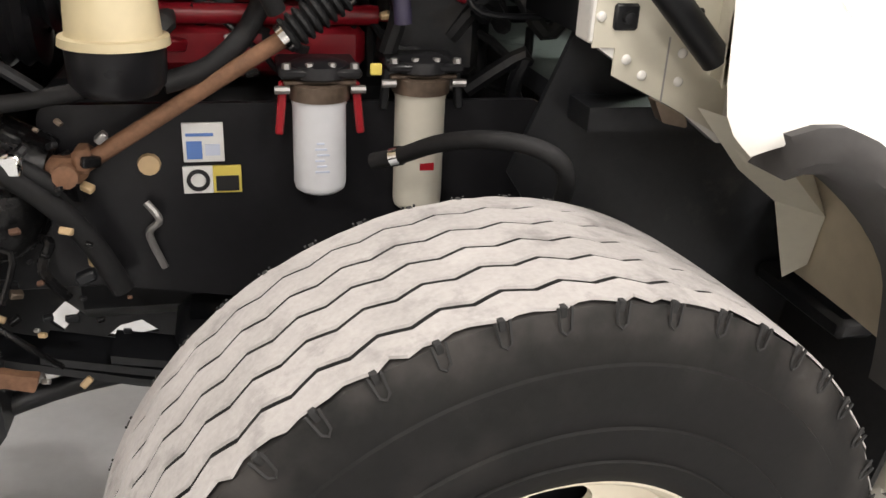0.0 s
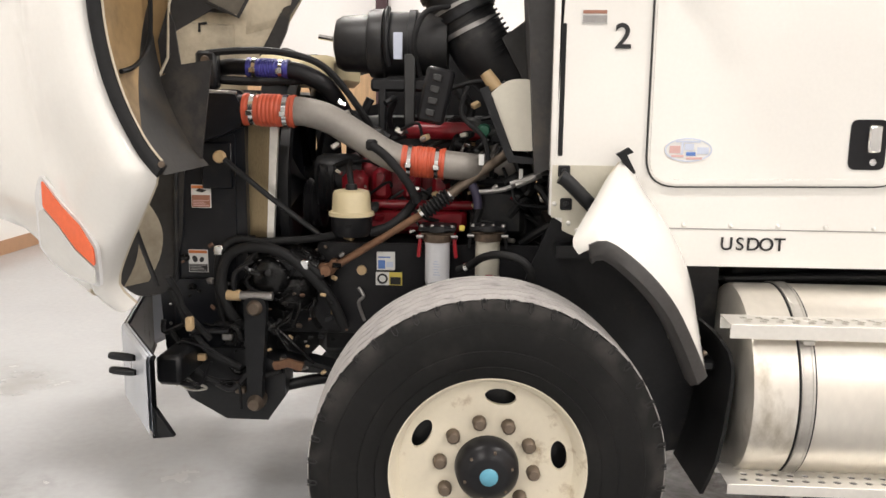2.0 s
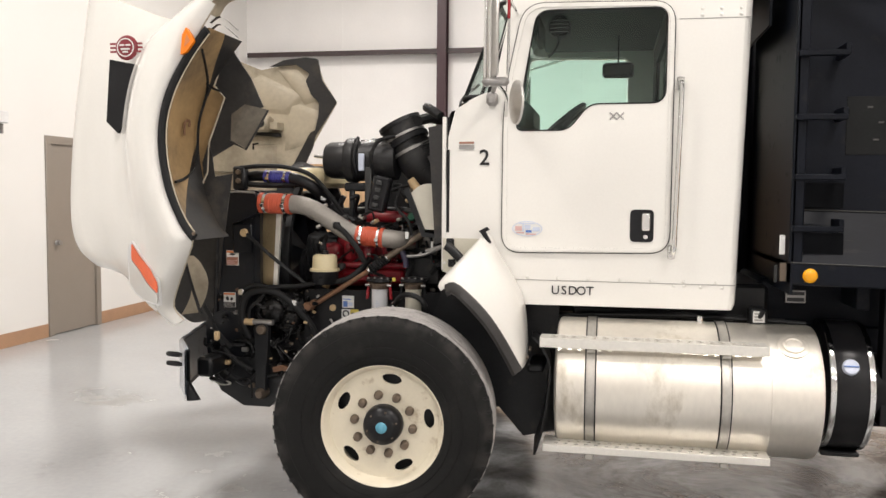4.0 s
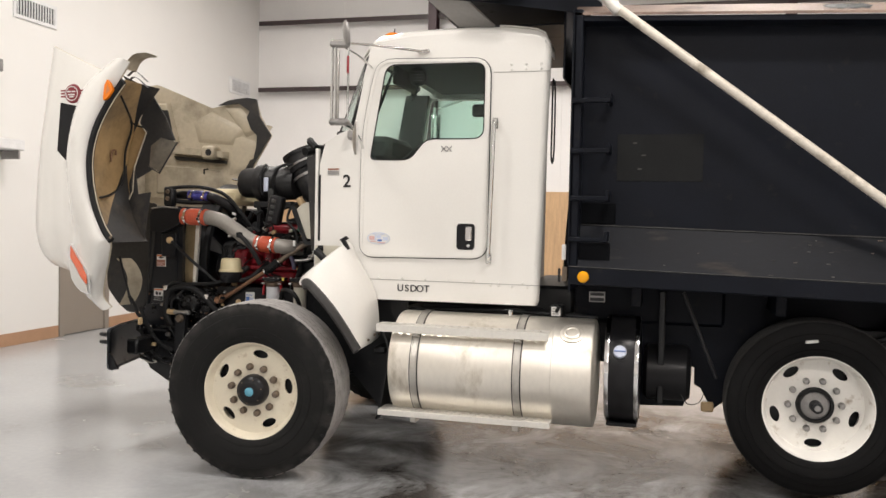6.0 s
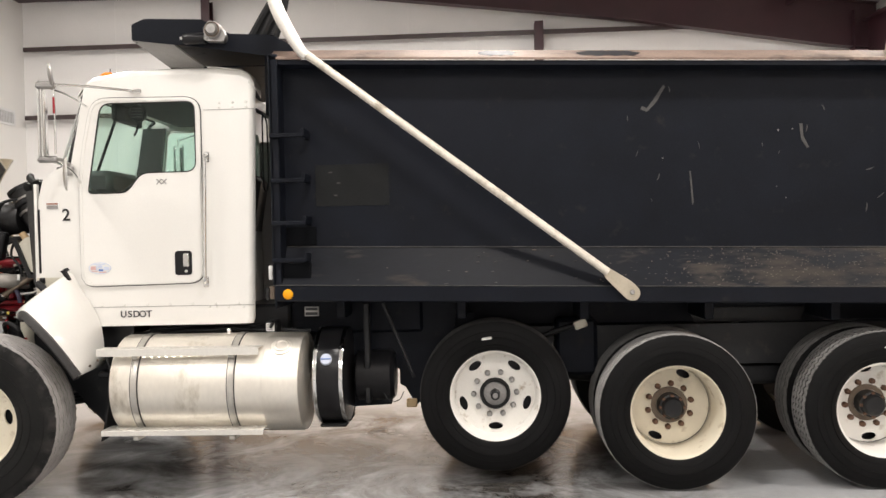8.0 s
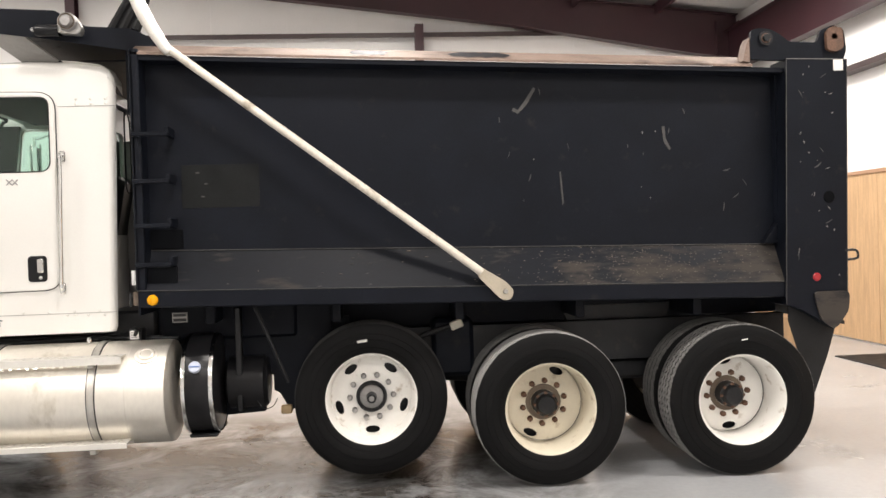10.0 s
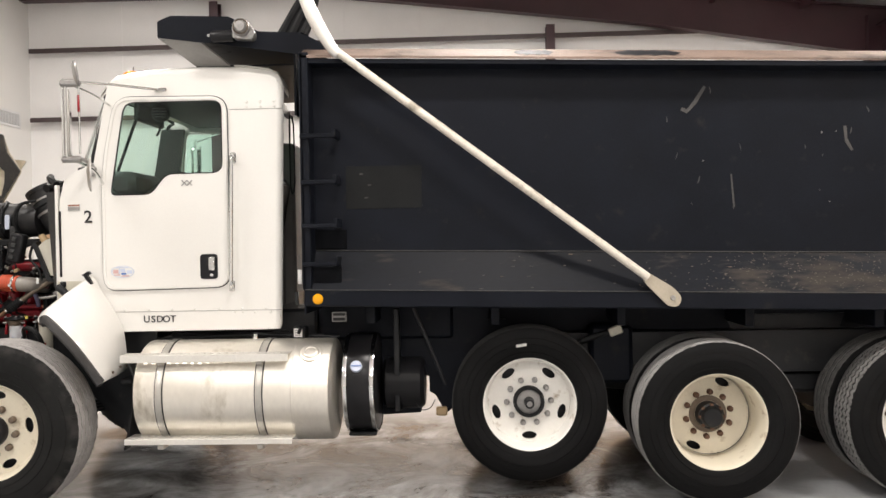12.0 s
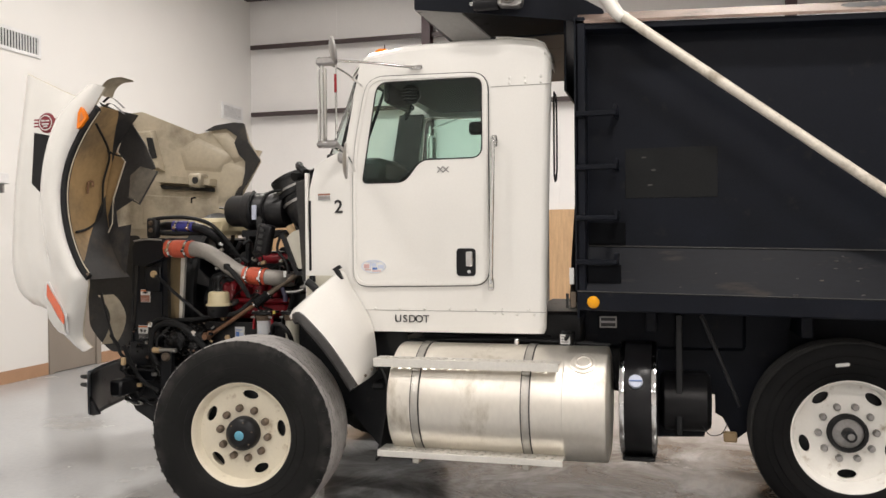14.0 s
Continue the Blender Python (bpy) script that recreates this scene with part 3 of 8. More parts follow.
ceiling = solo("ceiling", Geo().add([(WALL_L - 0.2, WALL_F - 0.2, roof_z(WALL_L)), (WALL_R + 0.2, WALL_F - 0.2, roof_z(WALL_R)), (WALL_R + 0.2, WALL_B + 0.2, roof_z(WALL_R)), (WALL_L - 0.2, WALL_B + 0.2, roof_z(WALL_L)),
               (WALL_L - 0.2, WALL_F - 0.2, roof_z(WALL_L) + 0.2), (WALL_R + 0.2, WALL_F - 0.2, roof_z(WALL_R) + 0.2), (WALL_R + 0.2, WALL_B + 0.2, roof_z(WALL_R) + 0.2), (WALL_L - 0.2, WALL_B + 0.2, roof_z(WALL_L) + 0.2)],
               [(0, 1, 2, 3), (7, 6, 5, 4), (0, 4, 5, 1), (1, 5, 6, 2), (2, 6, 7, 3), (3, 7, 4, 0)]), "vinyl", "white vinyl insulated sloping roof", "ceiling", kind="structure", smooth=0)

# seams of the wall insulation
for i, x in enumerate((-3.4, 0.6, 1.9, 3.1, 5.6, 7.0, 8.3)):
    part("insulation_seam", Geo().box(x - 0.012, x + 0.012, WALL_B - 0.006, WALL_B + 0.01, 2.2, 6.4, 0.002), "vinyl", wall_north)

# portal frames, girts and purlins in red iron
def i_beam(g, a, b, depth, width, up=(0, 0, 1)):
    """An I section from a to b; depth lies along up."""
    a, b, up = Vector(a), Vector(b), Vector(up)
    side = (b - a).cross(up).normalized()
    for c, w, h in ((0, 0.012, depth), (depth / 2, width, 0.016), (-depth / 2, width, 0.016)):
        q = []
        for p in (a, b):
            q += [p + up * (c + s * h / 2) + side * (t * w / 2) for s, t in ((-1, -1), (-1, 1), (1, 1), (1, -1))]
        g.add(q, [(0, 1, 5, 4), (1, 2, 6, 5), (2, 3, 7, 6), (3, 0, 4, 7), (0, 3, 2, 1), (4, 5, 6, 7)])

for x in (-1.63, 4.19):
    g = Geo()
    i_beam(g, (x, WALL_B - 0.22, 0.02), (x, WALL_B - 0.22, roof_z(x) - 0.75), 0.2, 0.15, (0, 1, 0))
    solo("wall_column", g, "maroon", "maroon painted steel wall column", "column", kind="structure", smooth=0)
g = Geo()
i_beam(g, (9.66, WALL_B - 0.3, 0.02), (9.66, WALL_B - 0.3, 5.3), 0.4, 0.22, (1, 0, 0))
solo("corner_column", g, "maroon", "maroon painted steel portal frame column", "column", kind="structure", smooth=0)
# tapered rafter along the back wall, deepest at the knee
g = Geo()
top = [(x, roof_z(x) - 0.1) for x in (WALL_L + 0.05, 9.85)]
web = [(WALL_L + 0.05, 6.0), (0.0, 5.97), (2.5, 5.67), (5.8, 5.27), (9.0, 4.74), (9.85, 4.65), top[1], top[0]]
g.plate(web, WALL_B - 0.31, WALL_B - 0.295)
for (xa, za), (xb, zb) in ((web[0], web[1]), (web[1], web[2]), (web[2], web[3]), (web[3], web[4]), (web[4], web[5]), (top[0], top[1])):
    g.add([(xa, WALL_B - 0.4, za), (xb, WALL_B - 0.4, zb), (xb, WALL_B - 0.2, zb), (xa, WALL_B - 0.2, za), (xa, WALL_B - 0.4, za + 0.016), (xb, WALL_B - 0.4, zb + 0.016), (xb, WALL_B - 0.2, zb + 0.016), (xa, WALL_B - 0.2, za + 0.016)],
          [(0, 1, 2, 3), (4, 5, 6, 7), (0, 1, 5, 4), (1, 2, 6, 5), (2, 3, 7, 6), (3, 0, 4, 7)])
solo("tapered_rafter", g, "maroon", "deep tapered maroon steel rafter", "beam", kind="structure", smooth=0)
g = Geo()
i_beam(g, (9.72, WALL_B - 0.3, 4.78), (9.72, WALL_F + 0.1, 4.78), 0.72, 0.2)
solo("eave_beam", g, "maroon", "maroon steel eave beam along the wall", "beam", kind="structure", smooth=0)
for x in (-3.6, -2.1, -0.6, 0.9, 2.4, 3.9, 5.4, 6.9, 8.4):
    g = Geo()
    z = roof_z(x) - 0.11
    g.box(x - 0.03, x + 0.03, WALL_F, WALL_B, z - 0.1, z + 0.1, 0)
    solo("purlin", g, "maroon", "maroon steel roof purlin", "purlin", "roof purlins", "structure", 0)
for z in (3.96, 5.18):
    g = Geo()
    g.box(WALL_L + 0.1, 9.5, WALL_B - 0.2, WALL_B - 0.004, z - 0.01, z + 0.01, 0)
    g.box(WALL_L + 0.1, 9.5, WALL_B - 0.205, WALL_B - 0.185, z - 0.06, z + 0.02, 0.002)
    solo("wall_girt", g, "girt_steel", "dark brown steel wall girt", "girt", "wall girts", "structure", 0)
g = Geo().box(WALL_R - 0.2, WALL_R - 0.004, WALL_F, WALL_B - 0.4, 3.7, 3.78, 0.002)
solo("wall_girt", g, "girt_steel", "dark brown steel wall girt", "girt", "wall girts", "structure", 0)

# plywood wainscot sheets on two walls
for k in range(11):
    x = WALL_L + 0.15 + k * 1.22
    if x + 1.21 > 9.5:
        break
    g = Geo().box(x, x + 1.212, WALL_B - 0.03, WALL_B - 0.004, 0.02, 2.12, 0.003)
    part("plywood_sheet", g, "ply", wall_north)
for k in range(13):
    y = WALL_B - 0.5 - (k + 1) * 1.22
    if 3.4 < y + 0.6 < 4.8:
        continue
    part("plywood_sheet", Geo().box(WALL_R - 0.03, WALL_R - 0.004, y, y + 1.212, 0.02, 2.3, 0.003), "ply", wall_east)
part("cap_rail", Geo().box(WALL_R - 0.05, WALL_R - 0.004, WALL_F + 0.1, WALL_B - 0.5, 2.3, 2.35, 0.004), "trim", wall_east)

# vinyl base along the west wall, door, vents, conduit
for y0, y1 in ((WALL_F, door_y0 - 0.06), (door_y1 + 0.06, WALL_B)):
    solo("baseboard", Geo().box(WALL_L, WALL_L + 0.012, y0, y1, 0, 0.15, 0.003), "trim", "tan vinyl cove base along the wall", "baseboard", kind="structure")
d1 = thing("door_1", (WALL_L, (door_y0 + door_y1) / 2, 0), "closed taupe painted steel door in its frame", "door", kind="structure")
part("door_leaf", Geo().box(WALL_L - 0.05, WALL_L - 0.005, door_y0 + 0.04, door_y1 - 0.04, 0.01, door_h - 0.04, 0.003), "door_paint", d1)
part("door_frame", Geo().box(WALL_L - 0.12, WALL_L + 0.02, door_y0 - 0.05, door_y0 + 0.04, 0, door_h + 0.05, 0.004).box(WALL_L - 0.12, WALL_L + 0.02, door_y1 - 0.04, door_y1 + 0.05, 0, door_h + 0.05, 0.004).box(WALL_L - 0.12, WALL_L + 0.018, door_y0 + 0.04, door_y1 - 0.04, door_h - 0.04, door_h + 0.05, 0.004), "door_paint", d1)
part("door_handle", Geo().lathe([(0, 0.06), (0.028, 0.055), (0.03, 0.03), (0.012, 0.02), (0.03, 0.004), (0.03, 0)], (WALL_L - 0.005, door_y0 + 0.13, 1.05), "x", 16), "steel", d1, "brushed steel door knob")
for y, z in ((4.04, 4.03), (9.08, 3.91)):
    v = thing("wall_vent", (WALL_L, y, z), "white louvred air grille on the wall", "vent", "wall vents")
    part("frame", Geo().plate([(y - 0.36, z - 0.14), (y + 0.36, z - 0.14), (y + 0.36, z + 0.14), (y - 0.36, z + 0.14)], WALL_L, WALL_L + 0.02, [[(y - 0.32, z - 0.1), (y + 0.32, z - 0.1), (y + 0.32, z + 0.1), (y - 0.32, z + 0.1)]], "yz"), "housing", v)
    part("backing", Geo().box(WALL_L, WALL_L + 0.004, y - 0.32, y + 0.32, z - 0.1, z + 0.1, 0), "black", v)
    for k in range(14):
        yy = y - 0.3 + k * 0.046
        part("slat", Geo().box(WALL_L + 0.004, WALL_L + 0.018, yy, yy + 0.018, z - 0.1, z + 0.1, 0.002), "housing", v)
# wall box with conduit, and a small shelf with its leg
cb = thing("junction_box", (WALL_L, 3.38, 3.27), "grey electrical box with conduit on the wall", "electrical box")
part("box", Geo().box(WALL_L, WALL_L + 0.08, 3.33, 3.46, 3.2, 3.34, 0.008), "steel", cb)
part("conduit", Geo().tube([(WALL_L + 0.03, 3.39, 3.2), (WALL_L + 0.03, 3.39, 2.46)], 0.012, 8), "steel", cb)
sh = thing("wall_shelf", (WALL_L, 3.3, 2.35), "white wall shelf with a slim pole below", "shelf")
part("board", Geo().box(WALL_L, WALL_L + 0.3, 2.6, 3.55, 2.3, 2.42, 0.01), "housing", sh)
part("bracket", Geo().box(WALL_L + 0.004, WALL_L + 0.25, 3.5, 3.53, 2.2, 2.3, 0.004), "steel", sh)
part("pole", Geo().tube([(WALL_L + 0.03, 3.2, 2.3), (WALL_L + 0.03, 3.2, 0.66)], 0.012, 8), "steel", sh)
# door in the east wall
d2 = thing("door_2", (WALL_R, 4.1, 0), "tan wooden door in the plywood wall", "door", kind="structure")
part("door_leaf", Geo().box(WALL_R - 0.05, WALL_R - 0.01, 3.5, 4.66, 0.02, 2.15, 0.004), "cardboard", d2)
part("door_frame", Geo().box(WALL_R - 0.07, WALL_R - 0.004, 3.4, 3.5, 0, 2.25, 0.004).box(WALL_R - 0.07, WALL_R - 0.004, 4.66, 4.76, 0, 2.25, 0.004).box(WALL_R - 0.07, WALL_R - 0.004, 3.5, 4.66, 2.15, 2.25, 0.004), "ply", d2)
part("switch_plate", Geo().box(WALL_R - 0.08, WALL_R - 0.07, 3.41, 3.49, 1.15, 1.27, 0.003), "housing", d2)
solo("floor_mat", Geo().box(8.9, 9.8, 3.4, 4.9, 0.0, 0.012, 0.004), "rubber", "black rubber mat lying before the door", "mat")

# high-bay lamps under the roof
# the row at y -11 is unseen, added to brighten upright faces
LAMPS = [(x, y) for x in (-1.9, 3.2, 7.8) for y in (-11.0, -6.3, -1.6, 3.2, 6.2)]
POWER = 150
for x, y in LAMPS:
    z = roof_z(x) - 0.62
    hb = thing("high_bay_lamp", (x, y, z), "rectangular white high-bay lamp hung under the roof", "lamp", "high-bay lamps")
    part("housing", Geo().box(x - 0.62, x + 0.62, y - 0.17, y + 0.17, z, z + 0.08, 0.012), "housing", hb)
    part("lens", Geo().box(x - 0.59, x + 0.59, y - 0.14, y + 0.14, z - 0.012, z, 0.004), "led", hb)
    for dx in (-0.5, 0.5):
        part("cable", Geo().tube([(x + dx, y, z + 0.07), (x + dx, y, roof_z(x + dx) + 0.01)], 0.004, 6), "steel", hb)
    la = bpy.data.lights.new("high_bay_light", "AREA")
    la.shape, la.size, la.size_y, la.energy, la.color = "RECTANGLE", 1.18, 0.28, POWER, (1.0, 0.937, 0.885)
    lo = new("high_bay_light", la)
    lo.location = (x, y, z - 0.02)

# ------------------------------------------------------------ the truck
truck = thing("dump_truck", (2.6, YC, 0), "white day-cab dump truck with black box and its hood tilted open", "truck")


def local(name, geo, material, parent, m=None, label=""):
    """A part whose vertices are in the frame of its parent."""
    ob = new(name, geo.mesh(name, M[material]))
    ob.parent = parent
    ob.matrix_basis = m or Matrix()
    if label:
        tagged(ob, label)
    return ob


def oval(cx, cz, a, b, turn, n=20):
    c, s = math.cos(turn), math.sin(turn)
    return [(cx + a * math.cos(t) * c - b * math.sin(t) * s, cz + a * math.cos(t) * s + b * math.sin(t) * c) for t in (2 * math.pi * k / n for k in range(n))]


def tyre_body(R, W):
    h = W / 2
    prof = [(0.292, -h + 0.02), (0.3, -h + 0.008), (0.315, -h + 0.002), (0.335, -h - 0.004), (0.337, -h - 0.001), (0.36, -h - 0.009), (0.385, -h - 0.011), (0.387, -h - 0.007), (R - 0.11, -h - 0.012), (R - 0.075, -h - 0.007),
            (R - 0.073, -h - 0.003), (R - 0.045, -h + 0.002), (R - 0.03, -h + 0.006), (R - 0.012, -h + 0.016)]
    full = prof + [(r, -y) for r, y in reversed(prof)] + [prof[0]]
    return Geo().lathe(full, n=96)


def rib_lines(h, ribs):
    """Lines between the ribs; six ribs have a narrow shoulder rib on either side."""
    if ribs == 6:
        return [-h + 2 * h * k for k in (0, 0.15, 0.325, 0.49, 0.655, 0.83, 1)]
    return [-h + 2 * h * k / ribs for k in range(ribs + 1)]


def tread_ribs(R, W, ribs, zig, periods, depth=0.013, gap=0.012):
    """Outer faces of the ribs alone: the grooves between them are open down to the dark carcass."""
    g, n = Geo(), periods * 4
    h = W / 2 - 0.012
    wear = random.Random(9)
    edges = rib_lines(h, ribs)
    for k in range(ribs):
        verts, faces = [], []
        for i in range(n):
            a = 2 * math.pi * i / n
            tri = zig * (abs((i % 4) - 2) - 1.0)
            lo = edges[k] + (gap / 2 + tri if k else 0.002 + wear.uniform(0, 0.011) + (0.006 if i % 4 == 0 else 0))
            hi = edges[k + 1] - (gap / 2 - tri if k < ribs - 1 else 0.002 + wear.uniform(0, 0.007))
            crown, crown2 = (R - 0.007 * (abs(y) / h) ** 3 for y in (lo, hi))
            for r, y in ((crown - 0.003, lo), (crown, lo + 0.002), (crown2, hi - 0.002), (crown2 - 0.003, hi)):
                verts.append((r * math.cos(a), y, r * math.sin(a)))
        for i in range(n):
            j = (i + 1) % n
            faces += [(4 * i + q, 4 * i + q + 1, 4 * j + q + 1, 4 * j + q) for q in range(3)]
        g.add(verts, faces)
    return g


def rib_sides(R, W, ribs, zig, periods, depth=0.013, gap=0.012):
    """Dark rubber walls of the grooves."""
    g, n = Geo(), periods * 4
    h = W / 2 - 0.012
    for k in range(1, ribs):
        y0 = rib_lines(h, ribs)[k]
        for s in (-1, 1):
            rows = []
            for i in range(n + 1):
                a = 2 * math.pi * i / n
                y = y0 + s * gap / 2 + zig * (abs((i % 4) - 2) - 1.0)
                r1 = R - 0.007 * (abs(y) / h) ** 3 - 0.003
                rows.append([(r * math.cos(a), y, r * math.sin(a)) for r in (R - depth, r1)])
            g.loft(rows)
    return g


def shoulder_cuts(R, W, count):
    g = Geo()
    h = W / 2
    for k in range(count):
        a = 2 * math.pi * (k + 0.3) / count
        m = Matrix.Rotation(-a, 4, "Y")
        for s in (-1, 1):
            q = Geo().tube([(R - 0.006, s * (h - 0.012), -0.008), (R - 0.03, s * (h - 0.005), -0.006), (R - 0.035, s * (h - 0.004), 0.0), (R - 0.03, s * (h - 0.005), 0.006), (R - 0.006, s * (h - 0.012), 0.008)], 0.002, 4, 1)
            g.add([m @ Vector(p) for p in q.v], q.f)
            q = Geo().box(R - 0.02, R - 0.006, s * (h - 0.017) - 0.005, s * (h - 0.016) + 0.005, -0.004, 0.004, 0.001)
            g.add([m @ Vector(p) for p in q.v], q.f)
    return g


def rim_disc(rim, plate_y, hand, hand_turn, hub_r, flange_y, back, hand_r=0.222):
    """A steel disc wheel: flange and barrel turned, disc with hand holes."""
    g = Geo()
    g.lathe([(0.286, back), (0.262, back - 0.02), (0.262, plate_y + 0.02), (0.266, plate_y), (0.272, flange_y + 0.05), (0.281, flange_y + 0.022), (0.286, flange_y + 0.008), (0.294, flange_y), (0.3, flange_y + 0.001), (0.3, flange_y + 0.016), (0.284, flange_y + 0.03), (0.278, flange_y + 0.06), (0.27, plate_y + 0.03), (0.272, back - 0.02), (0.292, back)], n=72)
    holes = [circle(0, 0, hub_r - 0.004, 32)]
    for k in range(hand):
        a = radians(hand_turn + 360 / hand * k)
        holes.append(oval(hand_r * math.cos(a), hand_r * math.sin(a), 0.025, 0.048, a))
    g.plate(circle(0, 0, 0.266, 72), plate_y, plate_y + 0.013, holes)
    return g


def lug_nut():
    return Geo().lathe([(0, -0.026), (0.011, -0.026), (0.0165, -0.02), (0.0175, 0)], n=10)


def wheel(name, at, R, W, rim, tread, kind, label, hand_turn, far=False, steer=0.0):
    flange = -W / 2 + 0.012
    plate_y = {"front": flange + 0.06, "pusher": flange + 0.125, "drive": flange + 0.26}[kind]
    holes = 5 if kind != "drive" else 2
    hub_r = {"front": 0.1, "pusher": 0.1, "drive": 0.085}[kind]
    m = Matrix.Translation(Vector(at) - origin(truck)) @ Matrix.Rotation(math.pi if far else radians(steer), 4, "Z")
    w = local(name, rim_disc(rim, plate_y, holes, hand_turn, hub_r, flange, max(W / 2 - 0.02, plate_y + 0.03)), rim, truck, m, label)
    local("tyre", tyre_body(R, W), "sidewall_dusty" if kind == "front" else "sidewall", w, label="black rubber tyre")
    ribs, zig, turns, gap = (6, 0.006, 48, 0.0085) if kind == "front" else ((5, 0.009, 72, 0.014) if tread == "tread_mid" else (4, 0.005, 38, 0.012))
    local("tread", tread_ribs(R, W, ribs, zig, turns, gap=gap), tread, w, label="dusty grey ribbed tread")
    local("groove_wall", rib_sides(R, W, ribs, zig, turns, gap=gap), "groove", w)
    if kind == "front":
        tagged(local("shoulder_cut", shoulder_cuts(R, W, 48), "groove", w), kind="stuff")
    local("brake_drum", Geo().lathe([(0.0, plate_y + 0.05), (0.2, plate_y + 0.05), (0.255, plate_y + 0.06), (0.258, W / 2)], n=36), "black", w)
    nut = None
    lugm = "lug" if kind == "front" else ("lug_grey" if kind == "pusher" else "dark_rust")
    for k in range(10):
        a = radians(hand_turn + 20 + 36 * k)
        lr = 0.143
        mm = Matrix.Translation((lr * math.cos(a), plate_y, lr * math.sin(a))) @ Matrix.Scale(1.25 if kind == "front" else 1.1, 4)
        if nut is None:
            nut = local("lug_nut", lug_nut(), lugm, w, mm)
        else:
            again(nut, w, mm, "lug_nut")
    if kind == "front":
        local("hub", Geo().lathe([(0.0, flange - 0.022), (0.05, flange - 0.022), (0.062, flange - 0.018), (0.075, flange - 0.006), (0.084, flange + 0.0), (0.093, flange + 0.012), (0.097, plate_y - 0.012), (0.1, plate_y + 0.05)], n=40), "black_gloss", w, label="black hub cap")
        local("hub_window", Geo().lathe([(0, flange - 0.03), (0.02, flange - 0.029), (0.027, flange - 0.024), (0.028, flange - 0.02)], n=24), "blue_cap", w, label="blue oil level window")
        for k in range(6):
            a = radians(60 * k + 15)
            mm = Matrix.Translation((0.072 * math.cos(a), flange - 0.006, 0.072 * math.sin(a))) @ Matrix.Scale(0.28, 4)
            again(nut, w, mm, "cap_bolt")
    elif kind == "pusher":
        local("hub", Geo().lathe([(0, flange + 0.012), (0.016, flange + 0.012), (0.018, flange + 0.022), (0.028, flange + 0.022), (0.031, plate_y - 0.034), (0.07, plate_y - 0.032), (0.078, plate_y - 0.03), (0.078, plate_y + 0.05)], n=36), "lug_grey", w, label="dull steel hub")
        local("hub_face", Geo().lathe([(0.018, flange + 0.01), (0.03, flange + 0.012), (0.034, plate_y - 0.03)], n=28), "black", w)
        local("hub_ring", Geo().lathe([(0.079, plate_y - 0.04), (0.082, plate_y - 0.055), (0.092, plate_y - 0.054), (0.1, plate_y - 0.04), (0.102, plate_y + 0.01), (0.079, plate_y + 0.012)], n=36), "rubber", w)
    else:
        local("hub", Geo().lathe([(0, plate_y - 0.13), (0.055, plate_y - 0.13), (0.066, plate_y - 0.12), (0.07, plate_y - 0.095), (0.082, plate_y - 0.09), (0.084, plate_y + 0.05)], n=36), "black", w, label="black drive axle hub")
        local("hub_plate", Geo().lathe([(0.086, plate_y - 0.006), (0.118, plate_y - 0.005), (0.12, plate_y)], n=36), "lug", w, label="stained ring round the hub")
        for k in range(8):
            a = radians(45 * k)
            mm = Matrix.Translation((0.074 * math.cos(a), plate_y - 0.088, 0.074 * math.sin(a))) @ Matrix.Scale(0.7, 4)
            again(nut, w, mm, "hub_bolt")
    return w


wheel("front_wheel", (-0.033, 0.165, 0.54), 0.54, 0.35, "rim_cream", "tread", "front", "cream painted steel front wheel", 80, steer=5.8)
wheel("front_wheel", (0, 2 * YC - 0.165, 0.54), 0.54, 0.35, "rim_cream", "tread", "front", "cream painted steel front wheel", 20, True)
wheel("pusher_wheel", (3.238, 0.6, 0.588), 0.498, 0.28, "rim_white", "tread_black", "pusher", "white painted steel wheel of the raised pusher axle", 54)
wheel("pusher_wheel", (3.238, 2 * YC - 0.6, 0.588), 0.498, 0.28, "rim_white", "tread_black", "pusher", "white painted steel wheel of the raised pusher axle", 54, True)
for x, turn in ((4.38, 65), (5.65, 93)):
    wheel("drive_wheel", (x, 0.44, 0.497), 0.497, 0.26, "rim_cream" if x < 5 else "rim_white", "tread_grey" if x < 5 else "tread_mid", "drive", "cream painted steel drive wheel with dished disc", turn)
    wheel("drive_wheel", (x, 2 * YC - 0.44, 0.497), 0.497, 0.26, "rim_cream", "tread_dark", "drive", "cream painted steel drive wheel with dished disc", 30, True)
    for y in (0.76, 2 * YC - 0.76):
        m = Matrix.Translation(Vector((x, y, 0.497)) - origin(truck))
        w = local("inner_drive_wheel", tyre_body(0.497, 0.26), "sidewall", truck, m, "black inner dual tyre")
        local("tread", tread_ribs(0.497, 0.26, 4, 0.005, 38, 0.016), "tread_dark" if x < 5 else "tread_mid", w)
for x, y, z, a, b in ((3.19, 0.6 - 0.155, 0.968, 0.034, 0.009), (5.66, 0.44 - 0.143, 0.893, 0.022, 0.004)):
    part("tyre_mark", Geo().box(-a, a, -0.006, 0.008, -b, b, 0.004).move(pose(x, y, z, 0, -8, 0)), "label_white", truck, "white chalk mark on the tyre wall")

# chassis
for y in (0.88, 2 * YC - 0.88):
    part("frame_rail", Geo().box(-1.2, 6.2, y - 0.04, y - 0.03, 0.72, 1.0, 0.003).box(-1.2, 6.2, y - 0.03, y + 0.05, 0.72, 0.73, 0.003).box(-1.2, 6.2, y - 0.03, y + 0.05, 0.99, 1.0, 0.003), "black", truck)
